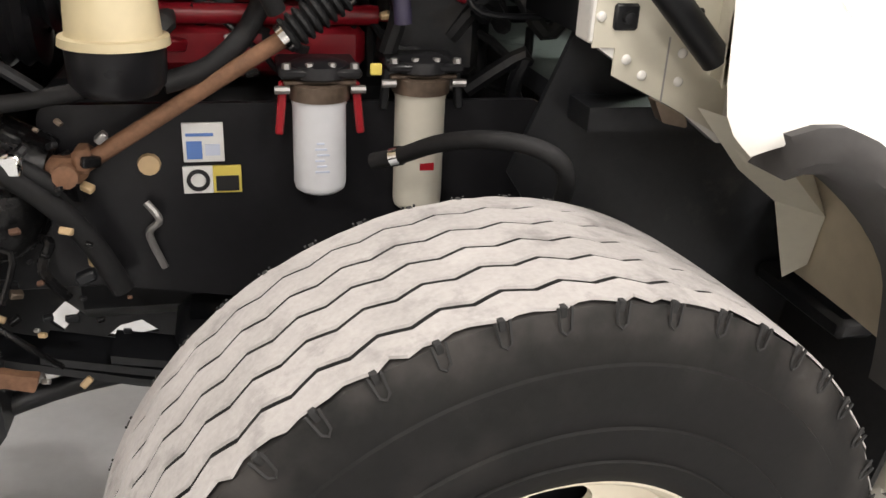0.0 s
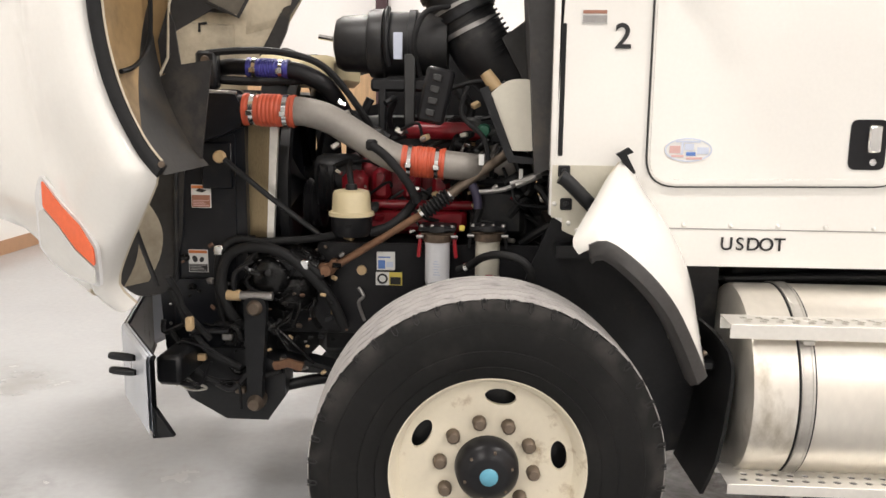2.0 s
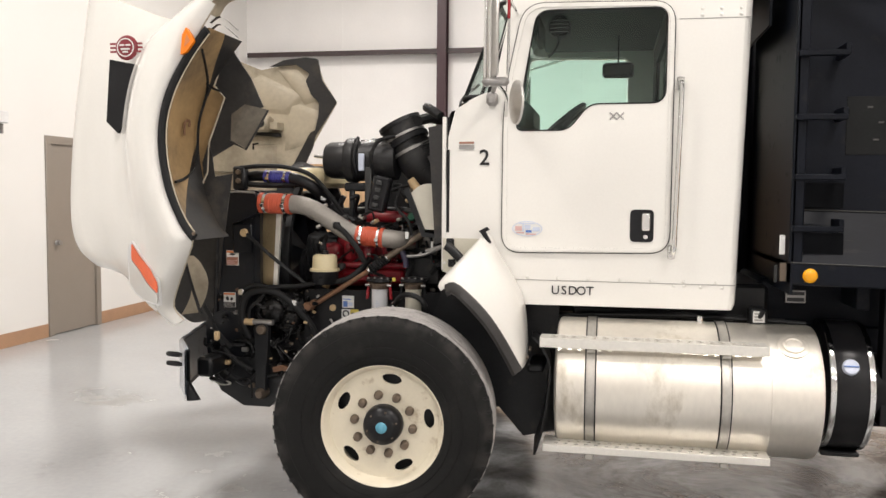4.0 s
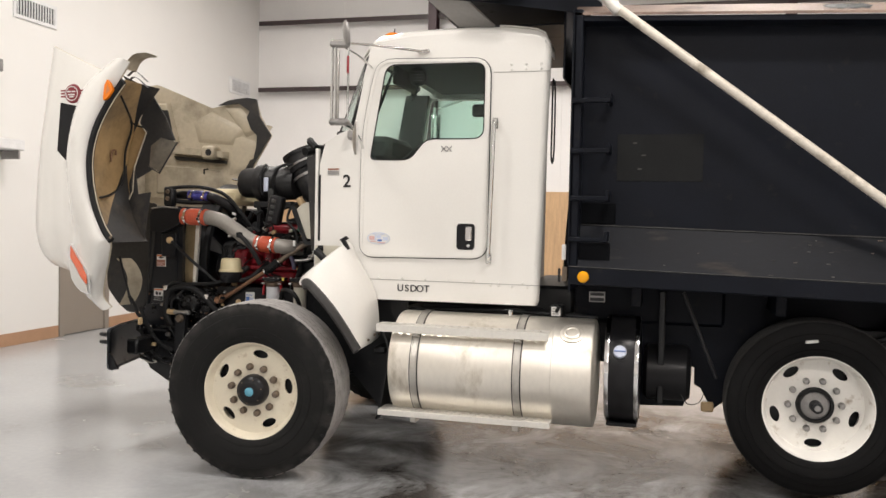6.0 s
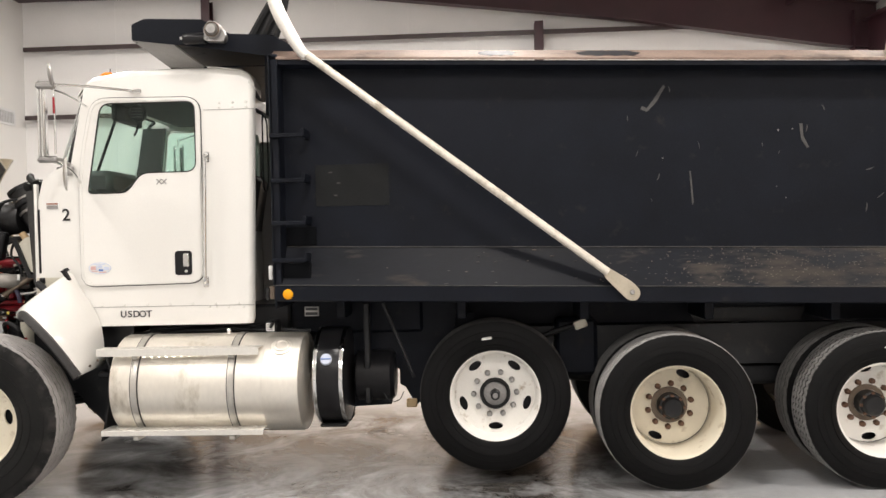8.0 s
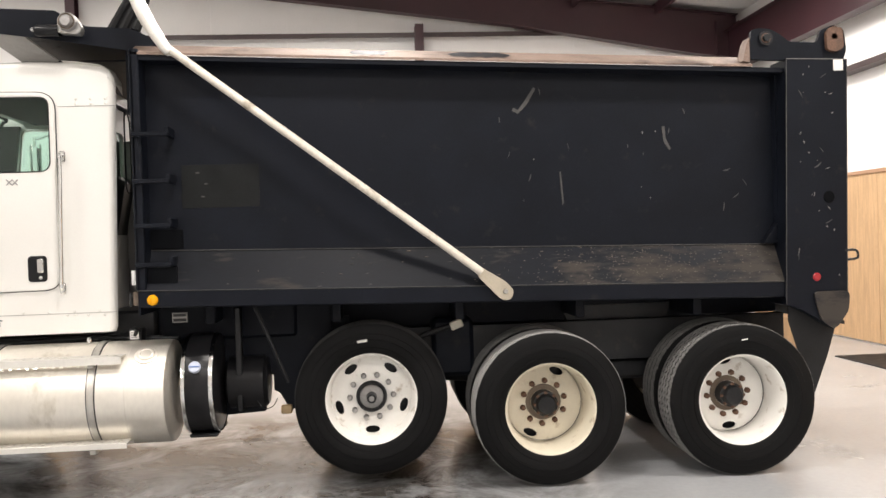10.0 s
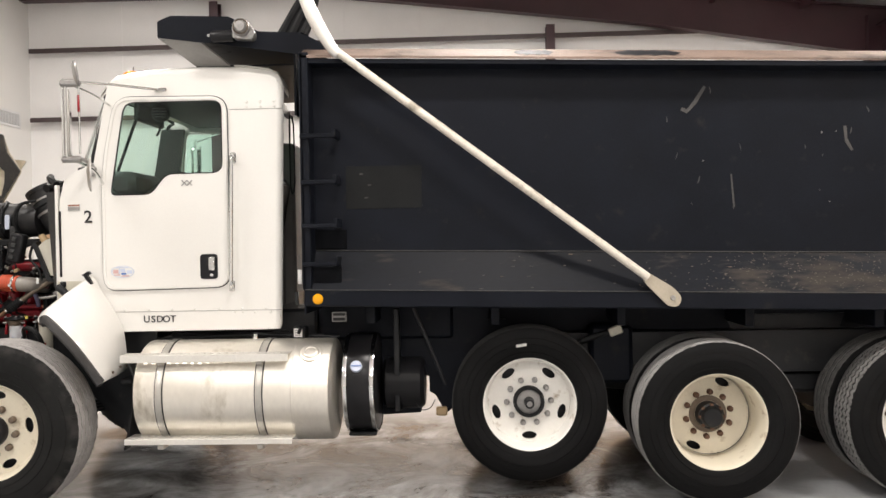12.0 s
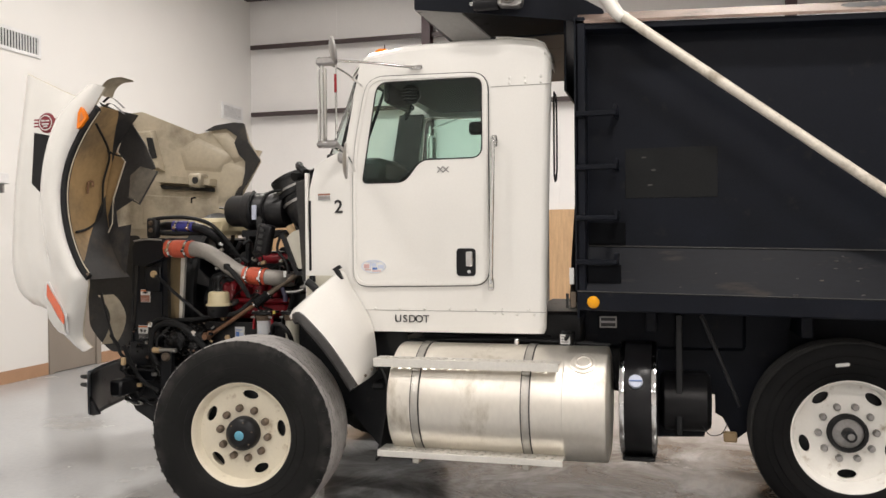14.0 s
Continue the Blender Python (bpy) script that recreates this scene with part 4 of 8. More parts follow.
for x in (-0.9, 0.6, 2.4, 4.0, 5.2, 6.1):
    part("crossmember", Geo().box(x - 0.06, x + 0.06, 0.9, 2 * YC - 0.9, 0.76, 0.96, 0.01), "black", truck)
part("front_axle", Geo().box(-0.07, 0.07, 0.4, 2 * YC - 0.4, 0.42, 0.56, 0.02), "black", truck)
part("pusher_axle", Geo().tube([(3.238, 0.74, 0.588), (3.238, 2 * YC - 0.74, 0.588)], 0.075, 16), "black", truck)
for x in (4.38, 5.65):
    part("drive_axle", Geo().tube([(x, 0.7, 0.497), (x, 1.02, 0.497), (x, 1.15, 0.497), (x, 1.5, 0.497), (x, 1.62, 0.497), (x, 2 * YC - 0.7, 0.497)], [0.08, 0.08, 0.2, 0.2, 0.08, 0.08], 18), "black", truck)
part("drive_shaft", Geo().tube([(0.9, YC, 0.75), (2.6, YC, 0.7), (4.2, YC, 0.56)], 0.055, 14), "black", truck)
for k in range(4):
    part("spring_leaf", Geo().loft([[(x, 0.72 + 0.1 * s, 0.5 + 0.11 * (x / 0.75) ** 2 - 0.0 + 0.022 * k + dz) for s, dz in ((0, 0), (1, 0), (1, 0.016), (0, 0.016))] for x in [(-0.85 + 0.12 * k) * c for c in (1, 0.66, 0.33, 0, -0.33, -0.66, -0.9)]], True), "black", truck)
part("spring_pack", Geo().box(-0.5, -0.08, 0.76, 0.98, 0.47, 0.66, 0.03), "black", truck)
# added black backing sheet that hides the floor, but for two gaps
part("lower_backing", Geo().plate([(-1.1, 0.9), (-0.36, 0.9), (-0.36, 0.5), (-1.1, 0.5)], 0.99, 1.0, [[(-0.775, 0.575), (-0.74, 0.61), (-0.71, 0.64), (-0.69, 0.625), (-0.7, 0.6), (-0.745, 0.545)], [(-0.66, 0.525), (-0.63, 0.55), (-0.585, 0.56), (-0.55, 0.53), (-0.6, 0.52)]]), "black", truck)
# suspension beam and brackets between the rear wheels
for y in (0.98,):
    part("walking_beam", Geo().box(4.2, 5.8, y - 0.06, y + 0.06, 0.56, 0.72, 0.03), "black", truck)
    part("spring_hanger", Geo().plate([(4.75, 0.72), (5.25, 0.72), (5.4, 1.1), (4.6, 1.1)], y - 0.05, y + 0.05), "black", truck)
# box black, darker than the chassis paint, puts shade into these two parts
part("pusher_bracket", Geo().plate([(2.72, 1.1), (3.1, 1.1), (3.05, 0.62), (2.95, 0.5), (2.78, 0.55)], 0.84, 0.88), "black_body", truck)
part("hydraulic_tank", Geo().box(3.66, 3.95, 0.78, 0.95, 0.66, 1.06, 0.03), "black_body", truck)
part("air_line_clip", Geo().box(-0.045, 0.045, -0.02, 0.02, -0.03, 0.03, 0.008).move(pose(3.83, 0.76, 1.02, 0, -20, 0)), "poly_white", truck)

# fuel tank with straps and steps
ty, tz, tr = 0.5, 0.705, 0.322
tank = part("fuel_tank", Geo().lathe([(0, 0.775), (0.22, 0.778), (0.29, 0.785), (tr - 0.006, 0.795), (tr, 0.81), (tr, 1.985), (tr - 0.006, 2.0), (0.29, 2.008), (0.22, 2.014), (0, 2.016)], (0, ty, tz), "x", 72), "alu", truck, "dull polished aluminium cylindrical fuel tank")
part("seam", Geo().lathe([(tr + 0.001, 0.99 + 0.78), (tr + 0.0025, 0.785 + 0.99), (tr + 0.001, 0.79 + 0.99)], (0, ty, tz), "x", 72), "alu", tank)
for x in (0.955, 1.575):
    part("strap", Geo().lathe([(tr + 0.003, x - 0.021), (tr + 0.007, x - 0.02), (tr + 0.007, x - 0.014), (tr + 0.005, x - 0.012), (tr + 0.005, x + 0.012), (tr + 0.007, x + 0.014), (tr + 0.007, x + 0.02), (tr + 0.003, x + 0.021)], (0, ty, tz), "x", 72), "strap", tank, "dull steel strap")
    part("strap_rubber", Geo().lathe([(tr + 0.0005, x - 0.027), (tr + 0.003, x - 0.026), (tr + 0.003, x + 0.026), (tr + 0.0005, x + 0.027)], (0, ty, tz), "x", 72), "rubber", tank)
part("filler_neck", Geo().lathe([(0.072, -0.03), (0.07, 0.0), (0.062, 0.004), (0.05, 0.004)], (0, 0, 0), "z", 32).move(Matrix.Translation((1.88, ty - 0.2, tz + 0.255)) @ Matrix.Rotation(radians(38), 4, "X")), "alu", tank)
part("filler_cap", Geo().lathe([(0.05, 0.0), (0.05, 0.01), (0.046, 0.014), (0.036, 0.015), (0.032, 0.011), (0.02, 0.012), (0, 0.013)], (0, 0, 0), "z", 24).move(Matrix.Translation((1.88, ty - 0.2, tz + 0.255)) @ Matrix.Rotation(radians(38), 4, "X")), "alu", tank, "aluminium filler cap")


def step(z, y0, y1, x0, x1, name, drop):
    holes = []
    n = 20
    for k in range(n):
        cx = x0 + 0.06 + (x1 - x0 - 0.12) * k / (n - 1)
        for j, cy in enumerate((y0 + 0.035, (y0 + y1) / 2, y1 - 0.035)):
            holes.append([(cx + (0.012 if j % 2 else 0) + 0.013 * math.cos(a), cy + 0.012 * math.sin(a)) for a in (2 * math.pi * q / 8 for q in range(8))])
    g = Geo().plate([(x0, y0), (x1, y0), (x1, y1), (x0, y1)], z - 0.004, z, holes, "xy")
    g.box(x0, x1, y0 - 0.004, y0 + 0.001, z - drop, z, 0.001).box(x0, x1, y1 - 0.001, y1 + 0.004, z - drop, z, 0.001)
    s = part(name, g, "tread_plate", tank, "perforated aluminium tread step", 0)
    return s


step(0.967, 0.2, 0.315, 0.712, 1.756, "upper_step", 0.045)
step(0.452, 0.19, 0.34, 0.735, 1.775, "lower_step", 0.034)
for x in (0.955, 1.575):
    part("step_bracket", Geo().box(x - 0.02, x + 0.02, 0.2, 0.42, 0.385, 0.415, 0.005), "strap", tank)
    part("step_bracket", Geo().box(x - 0.02, x + 0.02, 0.21, 0.3, 0.9, 0.92, 0.005), "strap", tank)

# black tank with bright bands behind it
dy, dz, dr = 0.66, 0.72, 0.318
deft = part("fluid_tank", Geo().lathe([(0, 2.055), (0.27, 2.058), (dr - 0.01, 2.066), (dr, 2.08), (dr, 2.24), (dr - 0.01, 2.255), (0.27, 2.262), (0, 2.265)], (0, dy, dz), "x", 64), "black_gloss", truck, "black plastic fluid tank with bright bands")
for x in (2.075, 2.245):
    part("band", Geo().lathe([(dr, x - 0.014), (dr + 0.006, x - 0.012), (dr + 0.008, x), (dr + 0.006, x + 0.012), (dr, x + 0.014)], (0, dy, dz), "x", 64), "chrome", deft, "bright steel band")
mcap = Matrix.Translation((2.15, dy - 0.285, dz + 0.135)) @ Matrix.Rotation(radians(64), 4, "X") @ Matrix.Scale(0.75, 4)
part("cap", Geo().lathe([(0.05, -0.02), (0.05, 0.022), (0.044, 0.03), (0, 0.031)], (0, 0, 0), "z", 28).move(mcap), "label_pale", deft, "pale blue filler cap")
part("cap_grip", Geo().box(-0.045, 0.045, -0.004, 0.004, 0.028, 0.038, 0.002).move(mcap), "label_blue", deft)
part("cap_neck", Geo().lathe([(0.066, -0.05), (0.066, 0.004), (0.052, 0.008)], (0, 0, 0), "z", 28).move(mcap), "black", deft)
part("tank_cradle", Geo().box(2.07, 2.25, 0.52, 0.9, 0.385, 0.41, 0.008), "black", deft)
# dark equipment behind
part("air_tank", Geo().lathe([(0, 2.27), (0.14, 2.28), (0.172, 2.3), (0.172, 2.53), (0.15, 2.555), (0, 2.565)], (0, 0.78, 0.69), "x", 32), "black_gloss", truck, "black steel air tank")
part("hanger", Geo().box(2.36, 2.4, 0.62, 0.7, 0.52, 1.2, 0.006), "black", truck)
# added dark filler block, and a black sheet cut to the darkness below
part("under_box_filler", Geo().box(1.8, 2.75, 0.78, 1.86, 0.98, 1.23, 0.02), "black_body", truck)
part("under_box_sheet", Geo().plate([(2.2, 1.22), (3.0, 1.22), (2.95, 0.9), (2.85, 0.6), (2.69, 0.47), (2.62, 0.6), (2.582, 0.62), (2.58, 0.74), (2.556, 0.74), (2.55, 0.59), (2.52, 0.48), (2.2, 0.464)], 0.8, 0.812), "black_body", truck, "black notched sheet standing in for the darkness under the box")
part("brace", Geo().tube([(2.5, 0.6, 1.2), (2.7, 0.6, 0.7)], 0.012, 8, 1), "black", truck)
part("brake_line", Geo().tube([(3.5, 0.8, 0.9), (3.66, 0.78, 0.97), (3.83, 0.77, 1.02)], 0.02, 8), "black", truck)
part("drain_wire", Geo().tube([(2.5, 0.55, 0.6), (2.54, 0.54, 0.55), (2.6, 0.54, 0.56), (2.63, 0.56, 0.61)], 0.003, 6), "black", truck)
part("connector", Geo().box(2.625, 2.7, 0.77, 0.8, 0.46, 0.52, 0.008), "tan_plastic", truck)
part("marker_label", Geo().box(1.93, 2.03, 0.764, 0.778, 1.105, 1.172, 0.002), "steel", truck, "small unreadable plate")
part("marker_bar", Geo().box(1.938, 2.022, 0.76, 0.764, 1.146, 1.164, 0).box(1.938, 2.022, 0.76, 0.764, 1.113, 1.133, 0), "ink", truck)
part("valve_block", Geo().box(1.72, 1.8, 0.5, 0.62, 1.0, 1.1, 0.01).tube([(1.76, 0.5, 1.06), (1.78, 0.48, 1.1)], 0.012, 8), "black", truck)
part("valve_label", Geo().box(1.73, 1.785, 0.494, 0.499, 1.035, 1.09, 0.001), "label_white", truck, "small white label behind the tank")
for z in (1.045, 1.06, 1.075):
    part("valve_label_bar", Geo().box(1.737, 1.775, 0.491, 0.4935, z, z + 0.006, 0), "lug_grey", truck)
part("vent_cap", Geo().lathe([(0, 1.06), (0.014, 1.058), (0.018, 1.045), (0.018, 1.02)], (1.48, 0.5, 0), "z", 14), "chrome", truck, "bright breather cap")
part("frame_side_box", Geo().box(0.85, 1.65, 0.7, 0.84, 0.95, 1.06, 0.01), "black", truck)
for k, (x0, x1) in enumerate(((0.8, 2.0), (1.0, 1.9), (0.7, 1.7))):
    part("air_line", Geo().tube([(x0, 0.62 + 0.03 * k, 1.02 - 0.01 * k), ((x0 + x1) / 2, 0.6 + 0.02 * k, 1.04), (x1, 0.62, 1.02 + 0.01 * k)], 0.012, 8), "black", truck)

# ------------------------------------------------------------ dump box
box_y, panel_y, FX, RX = 0.275, 0.42, 1.85, 6.0
fy, fpy = 2 * YC - box_y, 2 * YC - panel_y
body = part("dump_box", Geo().plate([(FX + 0.02, 1.56), (RX, 1.56), (RX, 2.76), (FX + 0.02, 2.76)], panel_y, panel_y + 0.008).plate([(FX + 0.02, 1.56), (RX, 1.56), (RX, 2.76), (FX + 0.02, 2.76)], fpy - 0.008, fpy)
            .box(FX, FX + 0.012, box_y, fy, 1.2, 2.82, 0.002).box(FX, RX + 0.4, 0.42, fpy, 1.32, 1.35, 0.002).shear(), "black_body", truck, "black painted steel dump box with scratches and dust", 30)
part("shelf", Geo().add([(FX, box_y, 1.353), (RX, box_y, 1.353), (RX, panel_y + 0.002, 1.592), (FX, panel_y + 0.002, 1.592), (FX, box_y, 1.345), (RX, box_y, 1.345), (RX, panel_y + 0.004, 1.58), (FX, panel_y + 0.004, 1.58)], [(0, 1, 2, 3), (4, 5, 6, 7), (0, 1, 5, 4), (1, 2, 6, 5), (2, 3, 7, 6), (3, 0, 4, 7)]).shear(), "black_shelf", body, "dusty sloping lower shelf", 0)
part("hoist_well", Geo().box(1.785, FX, 1.4, 2.0, 1.05, 2.72, 0.02), "black_body", body, "black housing of the lifting cylinder")
part("lower_rail", Geo().box(FX, RX, box_y - 0.002, box_y + 0.09, 1.247, 1.35, 0.008).shear(), "black_body", body)
part("lower_rail", Geo().box(FX, RX, fy - 0.09, fy, 1.247, 1.35, 0.008).shear(), "black_body", body)
part("shelf_edge", Geo().tube([(FX, panel_y - 0.003, 1.594), (RX, panel_y - 0.003, 1.594)], 0.003, 6).shear(), "scuff", body)
part("rail_edge", Geo().tube([(FX, box_y - 0.002, 1.351), (RX, box_y - 0.002, 1.351)], 0.0025, 6).shear(), "scuff", body)
part("top_rail", Geo().box(FX, RX - 0.02, box_y + 0.01, panel_y + 0.02, 2.752, 2.784, 0.004).shear(1.85, 0.034), "black_body", body)
RZ, RK = 2.8, 0.034   # front height and fall of the top rail
part("top_rail_cap", Geo().add([(FX, box_y, RZ), (RX - 0.25, box_y, RZ), (RX - 0.25, panel_y + 0.02, RZ + 0.08), (FX, panel_y + 0.02, RZ + 0.08), (FX, box_y, RZ - 0.015), (RX - 0.25, box_y, RZ - 0.015), (RX - 0.25, panel_y + 0.02, RZ + 0.05), (FX, panel_y + 0.02, RZ + 0.05)], [(0, 1, 2, 3), (4, 5, 6, 7), (0, 1, 5, 4), (1, 2, 6, 5), (2, 3, 7, 6), (3, 0, 4, 7)]).shear(1.85, RK), "bare_rail", body, "worn bare steel top rail", 0)
for x0, x1 in ((3.17, 3.42), (3.79, 4.2)):
    n = 14
    top_e = [(x0 + (x1 - x0) * k / n, (0.14 + 0.012 * math.sin(k * 2.4)) * min(1.0, 0.62 + 2.2 * min(k, n - k) / n)) for k in range(n + 1)]
    bot_e = [(x0 + (x1 - x0) * k / n, 0.03 - 0.012 * math.sin(k * 1.7) + 0.05 * max(0.0, 0.15 - min(k, n - k) / n) / 0.15) for k in range(n, -1, -1)]
    g = Geo()
    pts = top_e + bot_e
    g.v = [(x, box_y + z, RZ + 0.08 * z / 0.165 + 0.003) for x, z in pts]
    g.f = [tuple(range(len(pts)))]
    part("paint_patch", g.shear(1.85, RK), "black_body", body, smooth=0)
part("top_rail", Geo().box(FX, RX, fpy - 0.02, fy, 2.72, 2.82, 0.008).shear(), "black_body", body)
part("front_post", Geo().box(FX - 0.01, FX + 0.05, box_y, panel_y, 1.35, 2.82, 0.006).shear(), "black_body", body)
part("corner_gusset", Geo().plate([(RX - 0.16, 1.6), (RX - 0.02, 1.6), (RX - 0.02, 2.72), (RX - 0.06, 2.72), (RX - 0.06, 1.74)], panel_y - 0.05, panel_y).shear(), "black_body", body)
# rear post with its edge plate
PX0, PX1 = RX - 0.035, RX + 0.375
lean = [(PX0, 2.785), (PX1, 2.785), (PX1 - 0.035, 1.2), (PX1 - 0.13, 1.04), (PX0 + 0.06, 1.17), (PX0 - 0.04, 1.2)]
part("rear_post", Geo().plate(lean, box_y - 0.02, panel_y + 0.05).shear(), "black_body", body, "black rear corner post with scratches")
part("rear_post", Geo().plate(lean, fpy - 0.05, fy + 0.02).shear(), "black_body", body)
for xa, xb in ((PX0 + 0.002, PX0 - 0.038), (PX1 - 0.002, PX1 - 0.037)):
    part("post_edge", Geo().tube([(xa, box_y - 0.02, 2.785), (xb, box_y - 0.02, 1.2)], 0.003, 5).shear(), "scuff", body)
part("post_edge", Geo().tube([(PX0, box_y - 0.02, 2.785), (PX1, box_y - 0.02, 2.785)], 0.003, 5).shear(), "chip", body)
chips = random.Random(21)
for k in range(20):
    cx, cz, cr = chips.uniform(RX, RX + 0.3), chips.uniform(1.35, 2.74), chips.uniform(0.003, 0.009)
    if k > 14:
        cx, cz = chips.uniform(4.3, 5.2), chips.uniform(1.8, 2.3)
    ring = [(cx + cr * chips.uniform(0.4, 1.3) * math.cos(a), (box_y - 0.0212) if k < 15 else panel_y - 0.0012, cz - 0.09 * (k < 15) + cr * chips.uniform(0.4, 1.5) * math.sin(a)) for a in (0, 0.8, 1.6, 2.4, 3.2, 4.0, 4.8, 5.6)]
    part("paint_chip", Geo().add(ring, [tuple(range(8))]), "chip", body, smooth=0)
# flat disc, its black painted as the dark inside a hole
part("post_hole", Geo().lathe([(0, -0.004), (0.036, -0.004), (0.04, 0.0), (0.04, 0.006)], (6.232, box_y - 0.02, 1.8), "y", 20), "void", body)
part("reflector", Geo().lathe([(0, -0.01), (0.02, -0.009), (0.028, 0)], (6.135, box_y - 0.02, 1.285), "y", 16), "red_lens", body, "faded red reflector")
part("sticker", Geo().box(6.28, 6.345, box_y - 0.026, box_y - 0.018, 2.615, 2.685, 0.002), "label_white", body)
part("tailgate", Geo().box(RX + 0.27, RX + 0.33, 0.36, 2 * YC - 0.36, 1.2, 2.72, 0.02).shear(), "black_body", body)
chute = [(RX + 0.24 + 0.1 * t, 1.16 - 0.26 * t * (1 - 0.25 * t)) for t in (0, 0.25, 0.5, 0.75, 1.0)]
part("tailgate_chute", Geo().loft([[(x, 0.3, z), (x, 2 * YC - 0.3, z), (x, 2 * YC - 0.3, z + 0.02), (x, 0.3, z + 0.02)] for x, z in chute], True).plate(roundpoly([(RX + 0.1, 1.19), (RX + 0.345, 1.19), (RX + 0.335, 1.06), (RX + 0.24, 0.94), (RX + 0.15, 1.0)], 0.04), 0.235, 0.25), "black_shelf", body)
part("latch_hook", Geo().tube([(RX + 0.33, 0.26, 1.45), (RX + 0.4, 0.25, 1.45), (RX + 0.41, 0.25, 1.4), (RX + 0.34, 0.26, 1.39)], 0.008, 8, 3), "black", body)
# hinge ears with rusty pins
part("hinge_plate", Geo().plate(roundpoly([(5.735, 2.7), (5.745, 2.885), (5.79, 2.9), (5.87, 2.895), (5.935, 2.86), (6.0, 2.81), (6.185, 2.802), (6.215, 2.885), (6.3, 2.915), (6.37, 2.885), (6.385, 2.755), (6.36, 2.68), (5.95, 2.69)], 0.02), box_y + 0.0, box_y + 0.03), "black_body", body, "black hinge plate of the tailgate")
part("rail_stop", Geo().plate([(5.69, 2.69), (5.735, 2.68), (5.735, 2.84), (5.715, 2.8)], box_y + 0.002, box_y + 0.1), "bare_rail", body, "bare steel end of the rail")
for x, z, r in ((5.84, 2.832, 0.04), (6.29, 2.835, 0.036)):
    part("hinge_pin", Geo().lathe([(0, -0.03), (0.6 * r, -0.03), (0.7 * r, -0.02), (0.7 * r, 0.03)], (x, box_y, z), "y", 6).lathe([(0.72 * r, -0.012), (1.15 * r, -0.012), (1.2 * r, 0.02)], (x, box_y, z), "y", 20), "black" if x < 6 else "dark_rust", body, "greasy hinge pin" if x < 6 else "rusty hinge pin")
part("pin_stain", Geo().lathe([(0.022, -0.013), (0.03, -0.0135), (0.032, -0.012)], (5.84, box_y, 2.832), "y", 16), "dark_rust", body)
part("hinge_block", Geo().plate(roundpoly([(6.24, 2.75), (6.235, 2.86), (6.27, 2.9), (6.345, 2.89), (6.352, 2.76), (6.3, 2.735)], 0.02), box_y - 0.03, box_y), "dark_rust", body, "rusty hinge block")
# ladder rungs welded to the front of the side
for z in (2.29, 2.005, 1.735, 1.5):
    zz = z + 0.008
    part("rung", Geo().box(FX - 0.005, 2.065, box_y - 0.03, box_y - 0.006, zz - 0.014, zz + 0.014, 0.005).box(2.045, 2.068, box_y - 0.02, panel_y, zz - 0.012, zz + 0.045, 0.004).box(FX + 0.02, FX + 0.04, box_y - 0.02, panel_y, zz - 0.012, zz + 0.012, 0.004), "black_body", body, "black steel ladder rung")
# flat plates whose black paints the shade of recessed pockets
part("pocket", Geo().box(FX + 0.02, 2.1, panel_y - 0.012, panel_y + 0.0, 1.6, 1.72, 0.004), "void", body)
part("pocket", Geo().box(FX + 0.05, 2.08, 0.3, 0.33, 1.37, 1.49, 0.004), "void", body)
part("old_decal", Geo().box(2.1, 2.58, panel_y - 0.0025, panel_y + 0.001, 1.85, 2.12, 0.001), mat("faded_patch", (0.0085, 0.0092, 0.0095), 0.5, var=0.3, bump=0.05, spec=0.15), body, "faded rectangle where a sign was")
for x, z in ((2.2, 2.07), (2.25, 2.0), (2.23, 1.92)):
    part("patch_fleck", Geo().box(x - 0.012, x + 0.012, panel_y - 0.005, panel_y - 0.002, z - 0.004, z + 0.004, 0.001), "scuff", body)
part("side_light", Geo().lathe([(0, -0.012), (0.022, -0.01), (0.031, -0.004), (0.034, 0.004)], (1.935, box_y - 0.004, 1.292), "y", 28), "amber_yellow", body, "round amber side light")
# scratches and rub marks
rnd = random.Random(4)
for k in range(26):
    x, z = (rnd.uniform(3.8, 5.75), rnd.uniform(1.75, 2.62)) if k < 14 else (rnd.uniform(5.98, 6.28), rnd.uniform(1.35, 2.6))
    yy = (panel_y - 0.001) if k < 14 else (box_y - 0.0215)
    a, l, w = rnd.choice((0.5, 1.3, 1.6, 2.0)) + rnd.uniform(-0.2, 0.2), rnd.uniform(0.02, 0.07), rnd.uniform(0.0015, 0.0045)
    c, s = math.cos(a), math.sin(a)
    n = 5
    pts = []
    for sgn in (1, -1):
        for q in (range(n + 1) if sgn > 0 else range(n, -1, -1)):
            u = l * (q / n - 0.5)
            v = sgn * w * (0.3 + math.sin(math.pi * q / n)) * rnd.uniform(0.6, 1.2) + 0.2 * u * u / l
            pts.append((x + u * c - v * s, yy, z + u * s + v * c))
    g = Geo()
    g.v, g.f = pts, [tuple(range(len(pts)))]
    part("scratch", g, "scuff" if k < 14 else ("chip" if k % 2 else "scuff"), body, smooth=0)
for pts in ([(4.2, 2.42), (4.24, 2.4), (4.3, 2.46), (4.36, 2.56), (4.345, 2.57), (4.28, 2.475), (4.24, 2.425), (4.21, 2.44)], [(5.19, 2.3), (5.21, 2.3), (5.215, 2.22), (5.25, 2.15), (5.235, 2.145), (5.2, 2.2)], [(4.5, 2.02), (4.51, 2.02), (4.525, 1.82), (4.515, 1.8)]):
    g = Geo()
    g.v, g.f = [(x, panel_y - 0.0015, z) for x, z in pts], [tuple(range(len(pts)))]
    part("scratch", g, "scuff", body, smooth=0)
